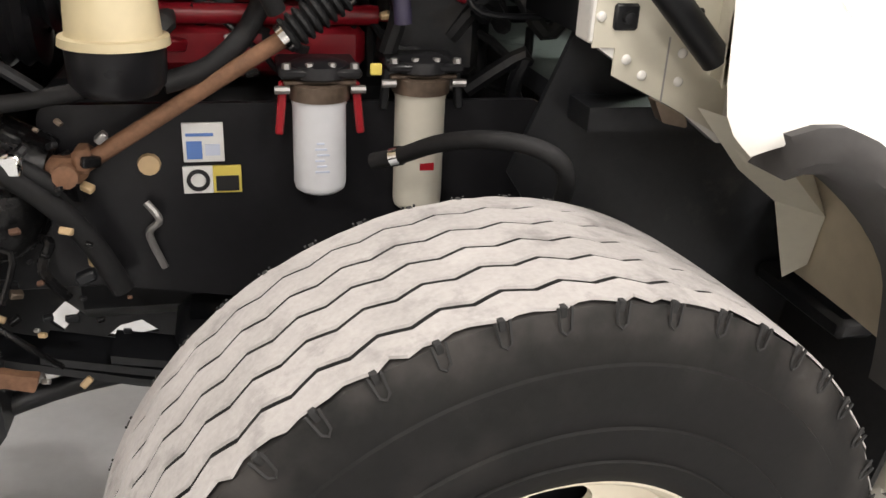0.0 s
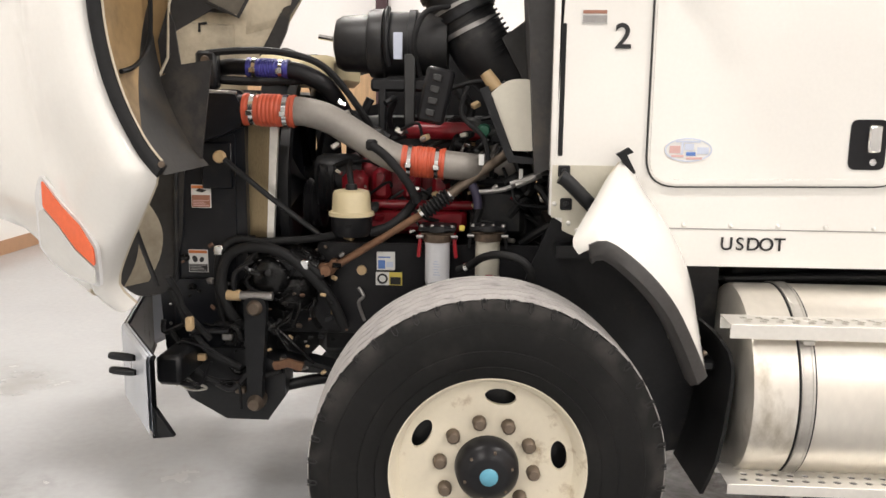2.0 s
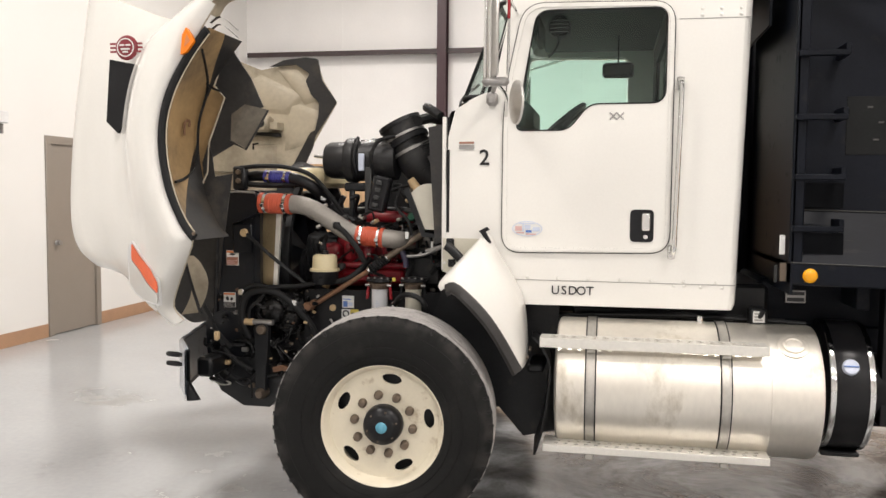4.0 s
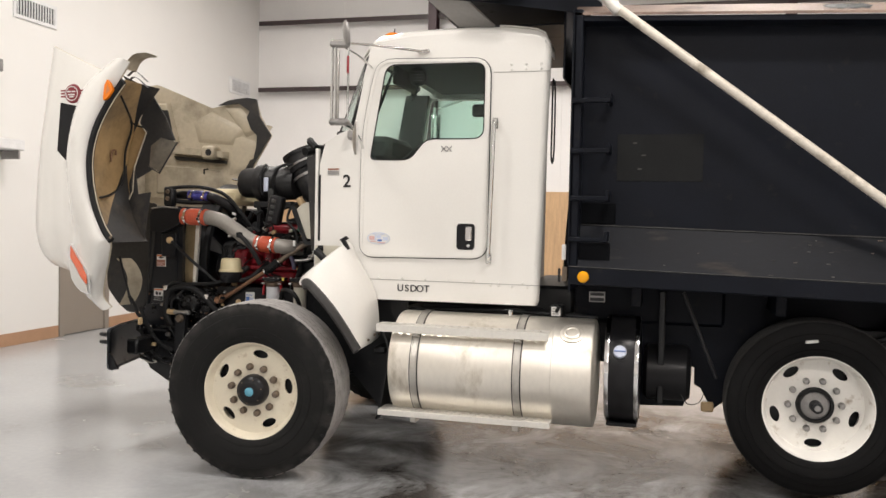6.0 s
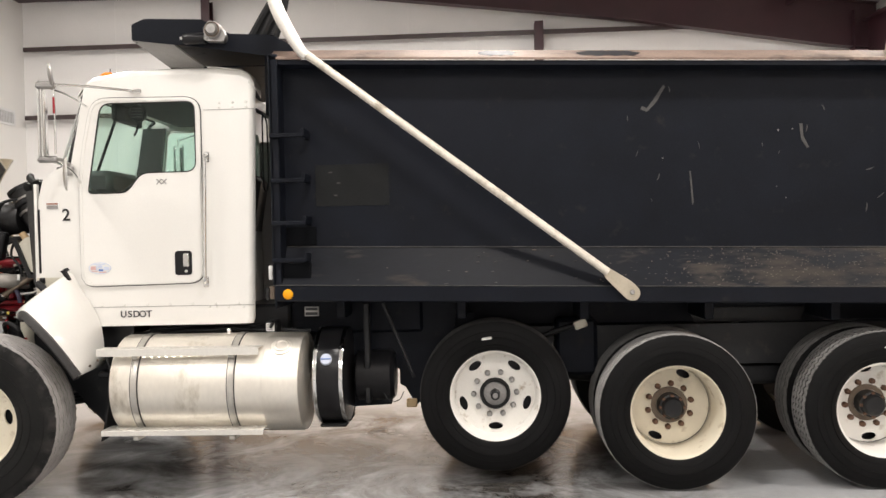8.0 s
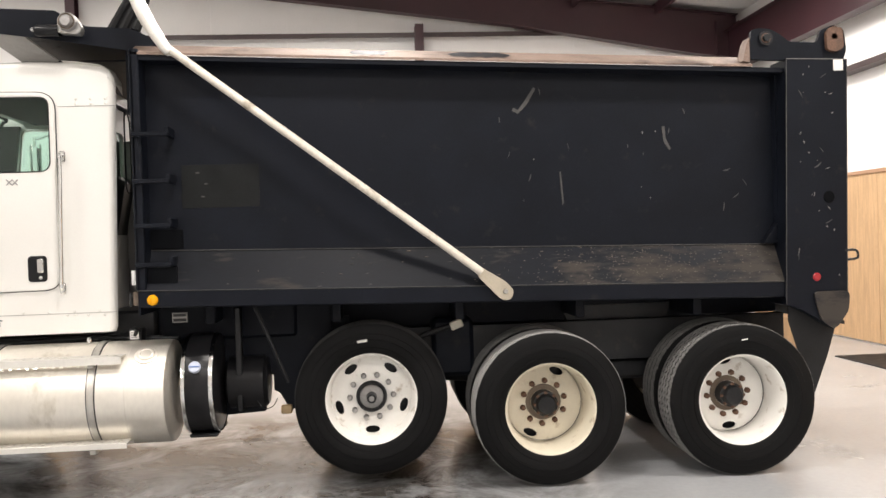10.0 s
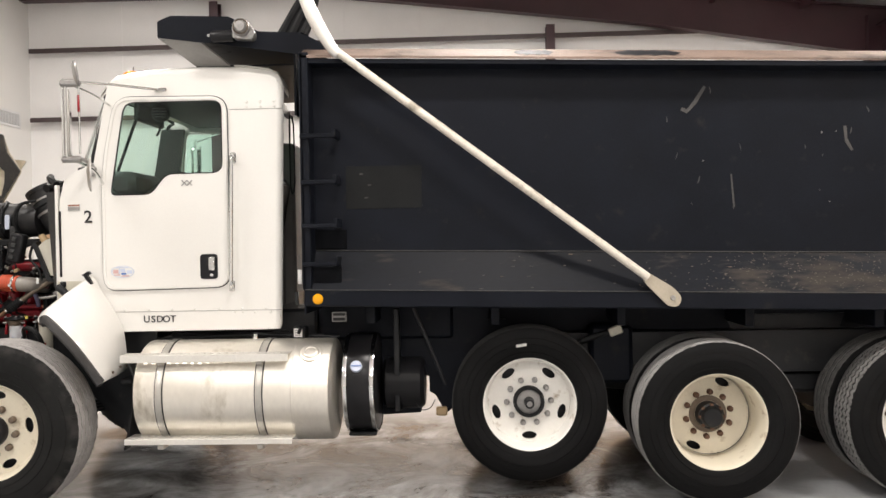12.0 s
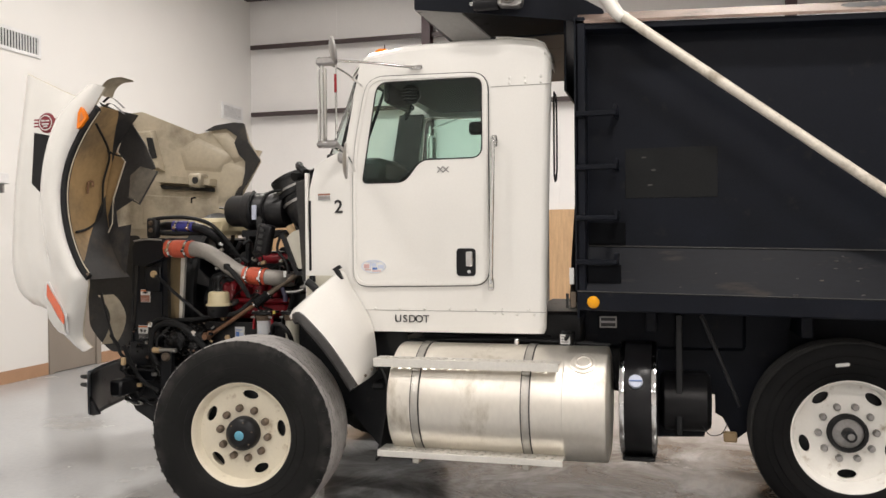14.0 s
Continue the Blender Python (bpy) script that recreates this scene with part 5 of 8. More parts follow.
for k in range(40):
    x, u = rnd.uniform(2.3, 5.9), rnd.random()
    y, z = box_y + u * (panel_y - box_y), 1.353 + u * 0.239 + 0.003 - (x - 1.85) * 0.0215
    part("grit", Geo().box(x, x + rnd.uniform(0.008, 0.03), y, y + rnd.uniform(0.004, 0.01), z - 0.002, z + 0.004, 0.002), rnd.choice(("dust", "scuff", "scuff", "lug")), body)
specks = Geo()
for k in range(420):
    x, u, s = rnd.gauss(5.1, 0.5), rnd.random(), rnd.uniform(0.002, 0.007)
    if 3.9 < x < 5.9:
        y, z = box_y + u * (panel_y - box_y), 1.353 + u * 0.239 + 0.0025 - (x - 1.85) * 0.0215
        specks.add([(x - s, y, z), (x, y - 0.5 * s, z - 0.4 * s), (x + s, y, z), (x, y + 0.5 * s, z + 0.8 * s)], [(0, 1, 2, 3)])
tagged(part("dust_speck", specks, "dust", body, smooth=0), kind="stuff")
# cab guard
GY, GF = 0.41, 2 * YC - 0.41
gside = roundpoly([(0.909, 2.968), (0.909, 3.073), (0.995, 3.107), (1.372, 3.09), (1.52, 3.01), (1.56, 2.99), (1.816, 2.975), (1.9, 2.94), (1.99, 2.885), (1.99, 2.83), (1.83, 2.835), (1.32, 2.915)], 0.012)
guard = part("cab_guard", Geo().plate(gside, GY, GY + 0.012).plate(gside, GF - 0.012, GF).box(0.909, 0.921, GY + 0.012, GF - 0.012, 2.968, 3.073, 0.002).box(0.93, 1.87, GY + 0.012, GF - 0.012, 2.955, 2.967, 0.002), "black_body", body, "black cab guard over the roof")
part("headboard", Geo().box(1.76, 1.775, GY + 0.1, GF - 0.1, 2.47, 2.95, 0.003), "black_body", guard)
under = [(0.913, GY + 0.002, 2.966), (1.17, GY + 0.002, 2.944), (1.32, GY + 0.19, 2.815), (1.09, GY + 0.19, 2.82)]
# the grey paints in light bounced up from the white roof
part("guard_underside", Geo().add(under + [(x + 0.004, y + 0.012, z + 0.008) for x, y, z in under], [(0, 1, 2, 3), (7, 6, 5, 4), (0, 1, 5, 4), (1, 2, 6, 5), (2, 3, 7, 6), (3, 0, 4, 7)]), "grey_tone", guard, "sloping underside with the roof's bounced light painted grey", 0)
part("guard_floor", Geo().box(1.09, 1.76, GY + 0.19, GF - 0.19, 2.812, 2.822, 0.002), "black_body", guard)
motor = part("tarp_motor", Geo().plate(roundpoly([(1.412, 2.935), (1.54, 2.925), (1.555, 2.965), (1.525, 3.02), (1.5, 3.055), (1.44, 3.06), (1.412, 3.02)], 0.02), 0.34, GY).lathe([(0, 0.285), (0.03, 0.287), (0.036, 0.3), (0.04, 0.31), (0.052, 0.312), (0.056, 0.34)], (1.475, 0, 2.998), "y", 28), "lug_grey", guard, "grey cast gear motor of the tarp roller")
part("motor_ring", Geo().lathe([(0.041, 0.309), (0.047, 0.304), (0.05, 0.31)], (1.475, 0, 2.998), "y", 28), "lug", motor)
part("motor_can", Geo().lathe([(0, 1.27), (0.03, 1.273), (0.036, 1.285), (0.036, 1.415)], (0, 0.365, 2.955), "x", 24), "black_gloss", motor)
part("motor_stud", Geo().lathe([(0, 1.255), (0.01, 1.255), (0.012, 1.272)], (0, 0.345, 2.957), "x", 10), "chrome", motor)
for x, z in ((1.43, 2.945), (1.53, 2.94)):
    part("motor_bolt", Geo().lathe([(0, -0.008), (0.009, -0.006), (0.01, 0)], (x, 0.34, z), "y", 8), "steel", motor)
folds = random.Random(8)
roll = None
for k in range(7):
    x0, x1 = 1.7 + 0.025 * k, 1.86 + 0.012 * k
    fold = Geo().tube([(x0, 0.44 + 0.02 * (k % 3), 2.97), ((x0 + x1) / 2 + folds.uniform(-0.01, 0.01), 0.44 + 0.02 * (k % 3), 3.1), (x1, 0.43 + 0.02 * (k % 2), 3.24), (x1 + 0.02, 0.45, 3.42)], [0.03, 0.026, 0.028, 0.03], 8, 4)
    if roll is None:
        roll = part("tarp_roll", fold, "rubber", guard, "bundled black tarpaulin")
    else:
        part("tarp_fold", fold, "rubber", roll)
# tarp arm
arm = part("tarp_arm", Geo().tube([(2.06, 0.245, 2.83), (3.95, 0.245, 1.392)], 0.026, 14, 1), mat("dull_tarp_arm", (0.66, 0.61, 0.53), 0.5, metal=0.15, var=0.2, scale=5, fine=60, bump=0.1, dirt=(0.3, 0.26, 0.2), dirt_amount=0.25, dirt_scale=6), body, "long dull aluminium tarp arm")
part("arm_end", Geo().plate(roundpoly([(3.905, 1.45), (3.93, 1.36), (4.07, 1.215), (4.13, 1.215), (4.15, 1.27), (4.1, 1.33)], 0.03), 0.235, 0.262, [circle(4.095, 1.268, 0.014, 12)]), "arm_plate", arm, "flat tan pivot plate")
part("arm_pivot", Geo().lathe([(0, 0.22), (0.013, 0.22), (0.016, 0.23), (0.016, 0.28)], (4.095, 0, 1.268), "y", 12), "steel", arm)
part("upper_arm", Geo().tube([(1.86, 0.25, 3.4), (1.885, 0.25, 3.2), (1.95, 0.245, 3.02), (2.06, 0.245, 2.83), (2.1, 0.245, 2.79)], [0.04, 0.042, 0.045, 0.035, 0.028], 14), "tread_plate", arm, "thick pale upper arm")
part("arm_bolt", Geo().lathe([(0, -0.006), (0.014, -0.004), (0.016, 0)], (1.885, 0.208, 3.17), "y", 10), "steel", arm)
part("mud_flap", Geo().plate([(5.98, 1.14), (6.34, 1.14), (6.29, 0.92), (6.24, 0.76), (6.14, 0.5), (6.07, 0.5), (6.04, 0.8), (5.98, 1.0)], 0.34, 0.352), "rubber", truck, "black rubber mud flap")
solo("plywood_sheet", Geo().box(6.7, 6.95, 2.05, 2.068, 0.0, 0.83, 0.002), "ply", "upright plywood offcut behind the truck", "plywood")
# underside parts take the box black so that their shade lies in the colour
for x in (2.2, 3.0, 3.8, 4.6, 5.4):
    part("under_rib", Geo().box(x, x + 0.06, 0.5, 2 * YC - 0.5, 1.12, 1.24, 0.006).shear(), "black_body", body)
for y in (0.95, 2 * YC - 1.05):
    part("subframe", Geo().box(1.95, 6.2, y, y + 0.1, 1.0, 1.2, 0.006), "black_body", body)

# ------------------------------------------------------------ cab
CY, CF = 0.5, 2 * YC - 0.5
roof_line = [(0.49, 2.675), (0.53, 2.735), (0.585, 2.772), (0.83, 2.803), (1.16, 2.811), (1.45, 2.8), (1.6, 2.777), (1.65, 2.752), (1.685, 2.69)]
side = [(0.175, 1.25), (0.31, 1.165), (0.42, 1.085), (1.6, 1.09), (1.613, 1.12), (1.652, 2.64)] + [(x, z - 0.05) for x, z in reversed(roof_line[1:-1])] + [(0.525, 2.63), (0.405, 2.175), (0.33, 2.145), (0.235, 2.085), (0.2, 1.95)]
win = roundpoly([(0.548, 1.975), (0.815, 1.975), (0.918, 2.105), (1.288, 2.107), (1.288, 2.572), (0.648, 2.575)], [0.04, 0.05, 0.05, 0.07, 0.06, 0.07], 6)
door_out = roundpoly([(0.487, 1.355), (1.322, 1.368), (1.322, 2.6), (0.585, 2.612), (0.487, 2.15)], [0.1, 0.1, 0.11, 0.11, 0.3], 7)
cab = part("cab", Geo().plate(side, CY, CY + 0.03, [inset(win, -0.012)]), "white", truck, "white painted steel day cab", 30)
far_side = [(min(x, 1.365) - (0.22 if x < 0.6 and z > 2.1 else 0.0), z) for x, z in side]
far_win = roundpoly([(0.41, 1.98), (1.14, 1.98), (1.14, 2.58), (0.47, 2.59)], 0.05, 6)
far_door = [(x - (0.2 if x < 0.62 and z > 1.5 else 0.0), z) for x, z in door_out]
part("far_side", Geo().plate(far_side, CF - 0.03, CF, [inset(far_win, -0.012)]), "white", cab)
rows = []
for x, z in roof_line[:5] + [(1.34, 2.807), (1.366, 2.806)] + roof_line[5:]:
    half = [(x, CY + 0.001, z - 0.052), (x, CY + 0.012, z - 0.028), (x, CY + 0.045, z - 0.007), (x, CY + 0.14, z - 0.001), (x, YC - 0.3, z)]
    rows.append(half + [(x, YC, z + 0.001)] + [(a, 2 * YC - b, c) for a, b, c in reversed(half)])
    if x > 1.36:
        rows[-1] = [(a, CY + (b - CY) * (0.11 if b > CY + 0.05 else 1.0), c) for a, b, c in rows[-1]]
under = [[(x, y, z - 0.03) for x, y, z in r] for r in rows]
part("roof", Geo().loft(rows).loft(under).loft([rows[0], under[0]]).loft([rows[-1], under[-1]]), "white", cab, smooth=60)
part("back_panel", Geo().plate(roundpoly([(CY + 0.03, 1.09), (CF - 0.03, 1.09), (CF - 0.03, 2.68), (CY + 0.03, 2.68)], 0.06), 1.33, 1.36, [roundpoly([(0.85, 2.05), (1.8, 2.05), (1.8, 2.5), (0.85, 2.5)], 0.06)], "yz"), "white", cab)
part("rear_glass", Geo().box(1.342, 1.347, 0.84, 1.81, 2.04, 2.51, 0), "glass", cab)
part("firewall", Geo().plate([(CY + 0.03, 1.25), (CF - 0.03, 1.25), (CF - 0.03, 2.05), (CY + 0.03, 2.05)], 0.185, 0.2, plane="yz"), "black", cab)
part("cowl_top", Geo().loft([[(0.19, CY + 0.03, 2.04), (0.19, YC, 2.07), (0.19, CF - 0.03, 2.04)], [(0.21, CY + 0.03, 2.08), (0.205, YC, 2.13), (0.21, CF - 0.03, 2.08)], [(0.4, CY + 0.03, 2.14), (0.25, YC, 2.16), (0.4, CF - 0.03, 2.14)]]), "black", cab)
part("cab_floor", Geo().box(0.2, 1.33, CY + 0.03, CF - 0.03, 1.1, 1.14, 0), "black", cab)
part("headliner", Geo().box(0.58, 1.3, CY + 0.035, CF - 0.035, 2.63, 2.65, 0.004), "headliner", cab)
part("back_trim", Geo().plate([(CY + 0.035, 1.14), (CF - 0.035, 1.14), (CF - 0.035, 2.62), (CY + 0.035, 2.62)], 1.305, 1.325, [[(0.85, 2.05), (1.8, 2.05), (1.8, 2.5), (0.85, 2.5)]], "yz"), "cab_grey", cab)
ws_lo = [(0.41, CY + 0.012, 2.15), (0.3, 0.6, 2.16), (0.245, 0.72, 2.165), (0.222, 1.0, 2.17), (0.215, YC, 2.17)]
ws_hi = [(0.528, CY + 0.02, 2.628), (0.47, 0.6, 2.645), (0.435, 0.72, 2.655), (0.418, 1.0, 2.672), (0.41, YC, 2.68)]
ws_lo += [(x, 2 * YC - y, z) for x, y, z in reversed(ws_lo[:-1])]
ws_hi += [(x, 2 * YC - y, z) for x, y, z in reversed(ws_hi[:-1])]
ws_lo[-1] = (0.2, ws_lo[-1][1], ws_lo[-1][2])
ws_hi[-1] = (0.31, ws_hi[-1][1], ws_hi[-1][2])
ws_lo[-2], ws_hi[-2] = (0.2, ws_lo[-2][1], 2.16), (0.36, ws_hi[-2][1], 2.645)
part("windshield", Geo().loft([ws_lo, ws_hi]), "glass", cab, "green tinted wraparound windscreen")
part("windshield_seal", Geo().tube(ws_hi, 0.013, 8, 3).tube([ws_lo[0], ws_hi[0]], 0.018, 8, 1).tube([ws_lo[-1], ws_hi[-1]], 0.011, 8, 1).tube([ws_lo[4], ws_hi[4]], 0.012, 8, 1).tube([ws_lo[2], ws_hi[2]], 0.009, 8, 1).tube(ws_lo, 0.014, 8, 3), "rubber", cab)
corner = [[(xr - 0.036 + 0.036 * math.sin(radians(a)), CY + 0.036 - 0.036 * math.cos(radians(a)), z) for a in (0, 22, 45, 68, 90)] for xr, z in ((1.636, 1.09), (1.648, 1.12), (1.668, 1.88), (1.688, 2.64), (1.686, 2.68))]
part("cab_corner", Geo().loft(corner).loft([[(x - 0.012, y + 0.012, z) for x, y, z in r] for r in corner]), "white", cab, smooth=60)
part("binnacle", Geo().box(0.4, 0.62, 0.68, 1.2, 1.98, 2.15, 0.04), "seat", cab)
part("far_trim", Geo().plate([(0.19, 2.08), (0.4, 2.08), (0.47, 2.62), (0.28, 2.62)], CF - 0.075, CF - 0.032), "cab_grey", cab)
# added block, its grey standing in for the shaded back of the cab
part("back_filler", Geo().box(1.355, 1.46, 1.8, 2.08, 1.1, 2.45, 0.02), "grey_tone", cab)
# added black block that darkens the low part of the gap
part("rear_filler", Geo().box(1.5, 1.84, 0.72, 1.8, 0.98, 1.2, 0.02), "black", cab, "dark filler block low behind the cab")
# rocker seam, rivets, strips and lettering
part("rocker_seam", Geo().box(0.56, 1.65, CY - 0.0022, CY + 0.001, 1.212, 1.2155, 0), "grey_tone", cab)
part("roof_seam", Geo().box(1.34, 1.684, CY - 0.0022, CY + 0.001, 2.512, 2.5155, 0), "grey_tone", cab)
rivet = None
spots = [(0.62 + 0.155 * k, 1.226) for k in range(7)] + [(1.45, 2.56), (1.54, 2.56), (1.63, 2.56), (1.45, 2.53), (1.54, 2.53), (1.63, 2.53), (1.35, 1.205), (1.4, 1.205), (0.185, 1.29), (0.235, 1.225), (0.265, 1.2), (0.33, 1.19), (0.33, 1.235), (1.48, 1.2), (1.58, 1.2)]
for x, z in spots:
    g = Geo().lathe([(0, -0.005), (0.005, -0.0045), (0.008, -0.002), (0.0085, 0.0005)], (0, 0, 0), "y", 12)
    m = Matrix.Translation((x, CY - (0.0045 if x < 0.4 else 0.0005), z))
    if rivet is None:
        rivet = new("rivet", g.mesh("rivet", M["white"]))
        rivet.parent, rivet.matrix_basis = cab, m
    else:
        again(rivet, cab, m, "rivet")
part("front_strip", Geo().box(0.192, 0.208, CY - 0.004, CY + 0.004, 1.45, 1.88, 0.003), "black_gloss", cab, "dark strip on the cowl edge")
part("cowl_plate", Geo().plate([(0.176, 1.42), (0.42, 1.42), (0.42, 1.1), (0.312, 1.155), (0.214, 1.2), (0.214, 1.243), (0.176, 1.243)], CY - 0.0045, CY - 0.001), "cowl_cream", cab, "cream lower cowl plate")
part("plate_seam", Geo().box(0.303, 0.3055, CY - 0.006, CY - 0.004, 1.15, 1.26, 0), "grey_tone", cab)
part("plate_bracket", Geo().plate(roundpoly([(0.28, 1.168), (0.34, 1.14), (0.345, 1.12), (0.3, 1.13)], 0.006), CY - 0.03, CY - 0.005), "lug", cab)
part("front_flange", Geo().box(0.168, 0.188, CY - 0.003, CY + 0.05, 1.25, 2.05, 0.003), "white", cab)
for k, ch in enumerate("USDOT"):
    text("lettering", ch, 0.062, (0.765 + 0.0435 * k, CY - 0.003, 1.163), cab, "ink", label="black letter of the USDOT lettering", bold=0.0004)
text("lettering", "2", 0.112, (0.39, CY - 0.003, 1.836), cab, "ink", label="black numeral 2", bold=0.0015)
part("cowl_label", Geo().box(0.255, 0.338, CY - 0.004, CY + 0.001, 1.878, 1.924, 0.001), "label_white", cab)
part("cowl_label_bar", Geo().box(0.258, 0.335, CY - 0.006, CY - 0.003, 1.91, 1.921, 0), "label_brown", cab)
part("cowl_label_bar", Geo().box(0.258, 0.335, CY - 0.006, CY - 0.003, 1.882, 1.905, 0), "lug_grey", cab)
part("roof_marker", Geo().lathe([(0.0, 0.045), (0.018, 0.042), (0.035, 0.025), (0.042, 0.0)], (0, 0, 0), "z", 20).move(Matrix.Translation((0.61, 0.7, 2.782)) @ Matrix.Scale(1.5, 4, (1, 0, 0))), "amber", cab, "amber roof marker light")
for y in (1.0, 1.32, 1.64, 1.92):
    part("roof_marker", Geo().lathe([(0.0, 0.045), (0.018, 0.042), (0.035, 0.025), (0.042, 0.0)], (0, 0, 0), "z", 16).move(Matrix.Translation((0.61, y, 2.784))), "amber", cab)
part("roof_antenna", Geo().tube([(0.625, 0.7, 2.82), (0.628, 0.7, 2.85)], 0.004, 6), "black", cab)
for x, z in ((0.215, 1.4), (0.225, 1.29), (0.335, 1.285)):
    part("mount_bracket", Geo().box(x - 0.02, x + 0.02, CY - 0.012, CY + 0.0, z - 0.02, z + 0.02, 0.004).lathe([(0, -0.012), (0.009, -0.01), (0.01, 0)], (x, CY - 0.012, z), "y", 8), "black", cab)
part("mount_tube", Geo().tube([(0.2, CY - 0.05, 1.385), (0.235, CY - 0.05, 1.36), (0.36, CY - 0.055, 1.235)], 0.024, 14), "black", cab, "black support tube on the cowl")
# door
door = part("cab_door", Geo().plate(door_out, CY - 0.014, CY - 0.002, [win]), "white", truck, "white driver's door with large window")
part("door_seal", Geo().plate(inset(door_out, -0.006), CY - 0.004, CY - 0.001, [inset(door_out, 0.004)]), "cab_grey", door)
part("door_bead", Geo().plate(inset(door_out, 0.006), CY - 0.019, CY - 0.012, [inset(door_out, 0.022)]), "white", door)
part("window_seal", Geo().plate(inset(win, -0.002), CY - 0.0165, CY - 0.012, [inset(win, 0.005)]), "rubber", door)
part("window_glass", Geo().plate(inset(win, 0.004), CY - 0.01, CY - 0.006), "glass", door, "green tinted door glass")
fdoor = part("cab_door", Geo().plate(far_door, CF + 0.002, CF + 0.014, [far_win]), "white", truck, "white passenger's door with large window")
part("window_glass", Geo().plate(inset(far_win, 0.004), CF + 0.004, CF + 0.008), "glass", fdoor, "green tinted door glass")
part("handle_recess", Geo().plate(roundpoly([(1.13, 1.42), (1.245, 1.42), (1.245, 1.582), (1.13, 1.582)], 0.025), CY - 0.018, CY - 0.012), "black_gloss", door, "black recessed door handle")
part("handle_paddle", Geo().box(1.185, 1.228, CY - 0.03, CY - 0.016, 1.475, 1.565, 0.006), "chrome", door, "bright handle paddle")
part("lock", Geo().lathe([(0, -0.006), (0.011, -0.005), (0.012, 0)], (1.206, CY - 0.018, 1.445), "y", 14), "chrome", door)
part("grab_handle", Geo().tube([(1.355, CY - 0.002, 2.21), (1.358, CY - 0.05, 2.2), (1.358, CY - 0.055, 2.1), (1.345, CY - 0.055, 1.5), (1.342, CY - 0.05, 1.38), (1.33, CY - 0.002, 1.365)], 0.013, 12), "chrome", cab, "long bright grab handle")
for x, z in ((1.357, 2.2), (1.333, 1.372)):
    part("handle_base", Geo().box(x - 0.018, x + 0.018, CY - 0.012, CY, z - 0.035, z + 0.035, 0.006), "chrome", cab)
dc = part("decal", Geo().plate(oval(0.617, 1.477, 0.078, 0.04, 0, 32), CY - 0.0165, CY - 0.0135), "label_white", door, "oval sticker with red and blue bars")
part("decal_ring", Geo().plate(oval(0.617, 1.477, 0.077, 0.039, 0, 40), CY - 0.0175, CY - 0.0162, [oval(0.617, 1.477, 0.072, 0.035, 0, 40)]), "label_pale", dc)
for x0, x1, z0, z1, m in ((0.556, 0.59, 1.466, 1.49, "label_rose"), (0.593, 0.6, 1.462, 1.5, "label_pale"), (0.604, 0.634, 1.476, 1.497, "label_pale"), (0.61, 0.64, 1.458, 1.47, "label_blue"), (0.645, 0.682, 1.464, 1.486, "label_pale"), (0.575, 0.655, 1.501, 1.507, "label_pale"), (0.562, 0.602, 1.453, 1.46, "label_rose"), (0.61, 0.662, 1.446, 1.453, "label_rose")):
    part("decal_bar", Geo().box(x0, x1, CY - 0.0185, CY - 0.016, z0, z1, 0), m, dc)
g = Geo()
for x in (1.036, 1.07):
    for s in (-1, 1):
        g.tube([(x - 0.017, CY - 0.015, 2.045 - 0.017 * s), (x + 0.017, CY - 0.015, 2.045 + 0.017 * s)], 0.004, 5, 1)
part("door_mark", g, "lug_grey", door, "small worn grey mark")
# mirrors
MT = Matrix.Translation((0.48, 0.09, 0)) @ Matrix.Rotation(radians(-67), 4, "Z")
mir = part("mirror", Geo().tube([(0.452, 0.075, 2.655), (0.448, 0.085, 2.15)], 0.009, 10, 1), "chrome", truck, "chrome west-coast mirror on its bracket")
part("mirror_post", Geo().tube([(0.475, 0.07, 2.65), (0.472, 0.08, 2.15)], 0.009, 10, 1), "chrome", mir)
part("mirror_post", Geo().tube([(0.56, 0.06, 2.6), (0.555, 0.07, 2.2)], 0.006, 10, 1), "chrome", mir)
part("mirror_head", Geo().box(-0.085, 0.08, -0.004, 0.008, 2.19, 2.585, 0.008).move(MT), "mirror_case", mir, "brushed metal mirror casing")
part("mirror_glass", Geo().box(-0.078, 0.073, 0.008, 0.011, 2.2, 2.575, 0.001).move(MT), "chrome", mir)
part("mirror_arm", Geo().tube([(0.48, 0.07, 2.635), (0.66, 0.26, 2.65), (0.88, CY - 0.012, 2.652)], 0.008, 10), "chrome", mir)
part("mirror_brace", Geo().tube([(0.5, 0.09, 2.62), (0.53, 0.3, 2.6), (0.55, CY, 2.56)], 0.007, 8), "chrome", mir)
part("arm_foot", Geo().box(0.85, 0.93, CY - 0.02, CY - 0.001, 2.64, 2.665, 0.006), "chrome", mir)
part("mirror_clamp", Geo().box(0.44, 0.56, 0.05, 0.1, 2.605, 2.65, 0.012), "steel", mir)
part("mirror_clamp", Geo().box(0.435, 0.56, 0.06, 0.11, 2.15, 2.19, 0.014), "steel", mir)
part("lower_arm", Geo().tube([(0.48, 0.09, 2.165), (0.47, 0.28, 2.19), (0.43, CY - 0.01, 2.17)], 0.013, 8), "steel", mir)
part("lower_arm", Geo().tube([(0.5, 0.09, 2.165), (0.52, 0.3, 2.13), (0.5, CY - 0.01, 2.05)], 0.009, 8), "chrome", mir)
part("mirror_elbow", Geo().box(0.40, 0.46, CY - 0.05, CY, 2.1, 2.17, 0.015), "steel", mir)
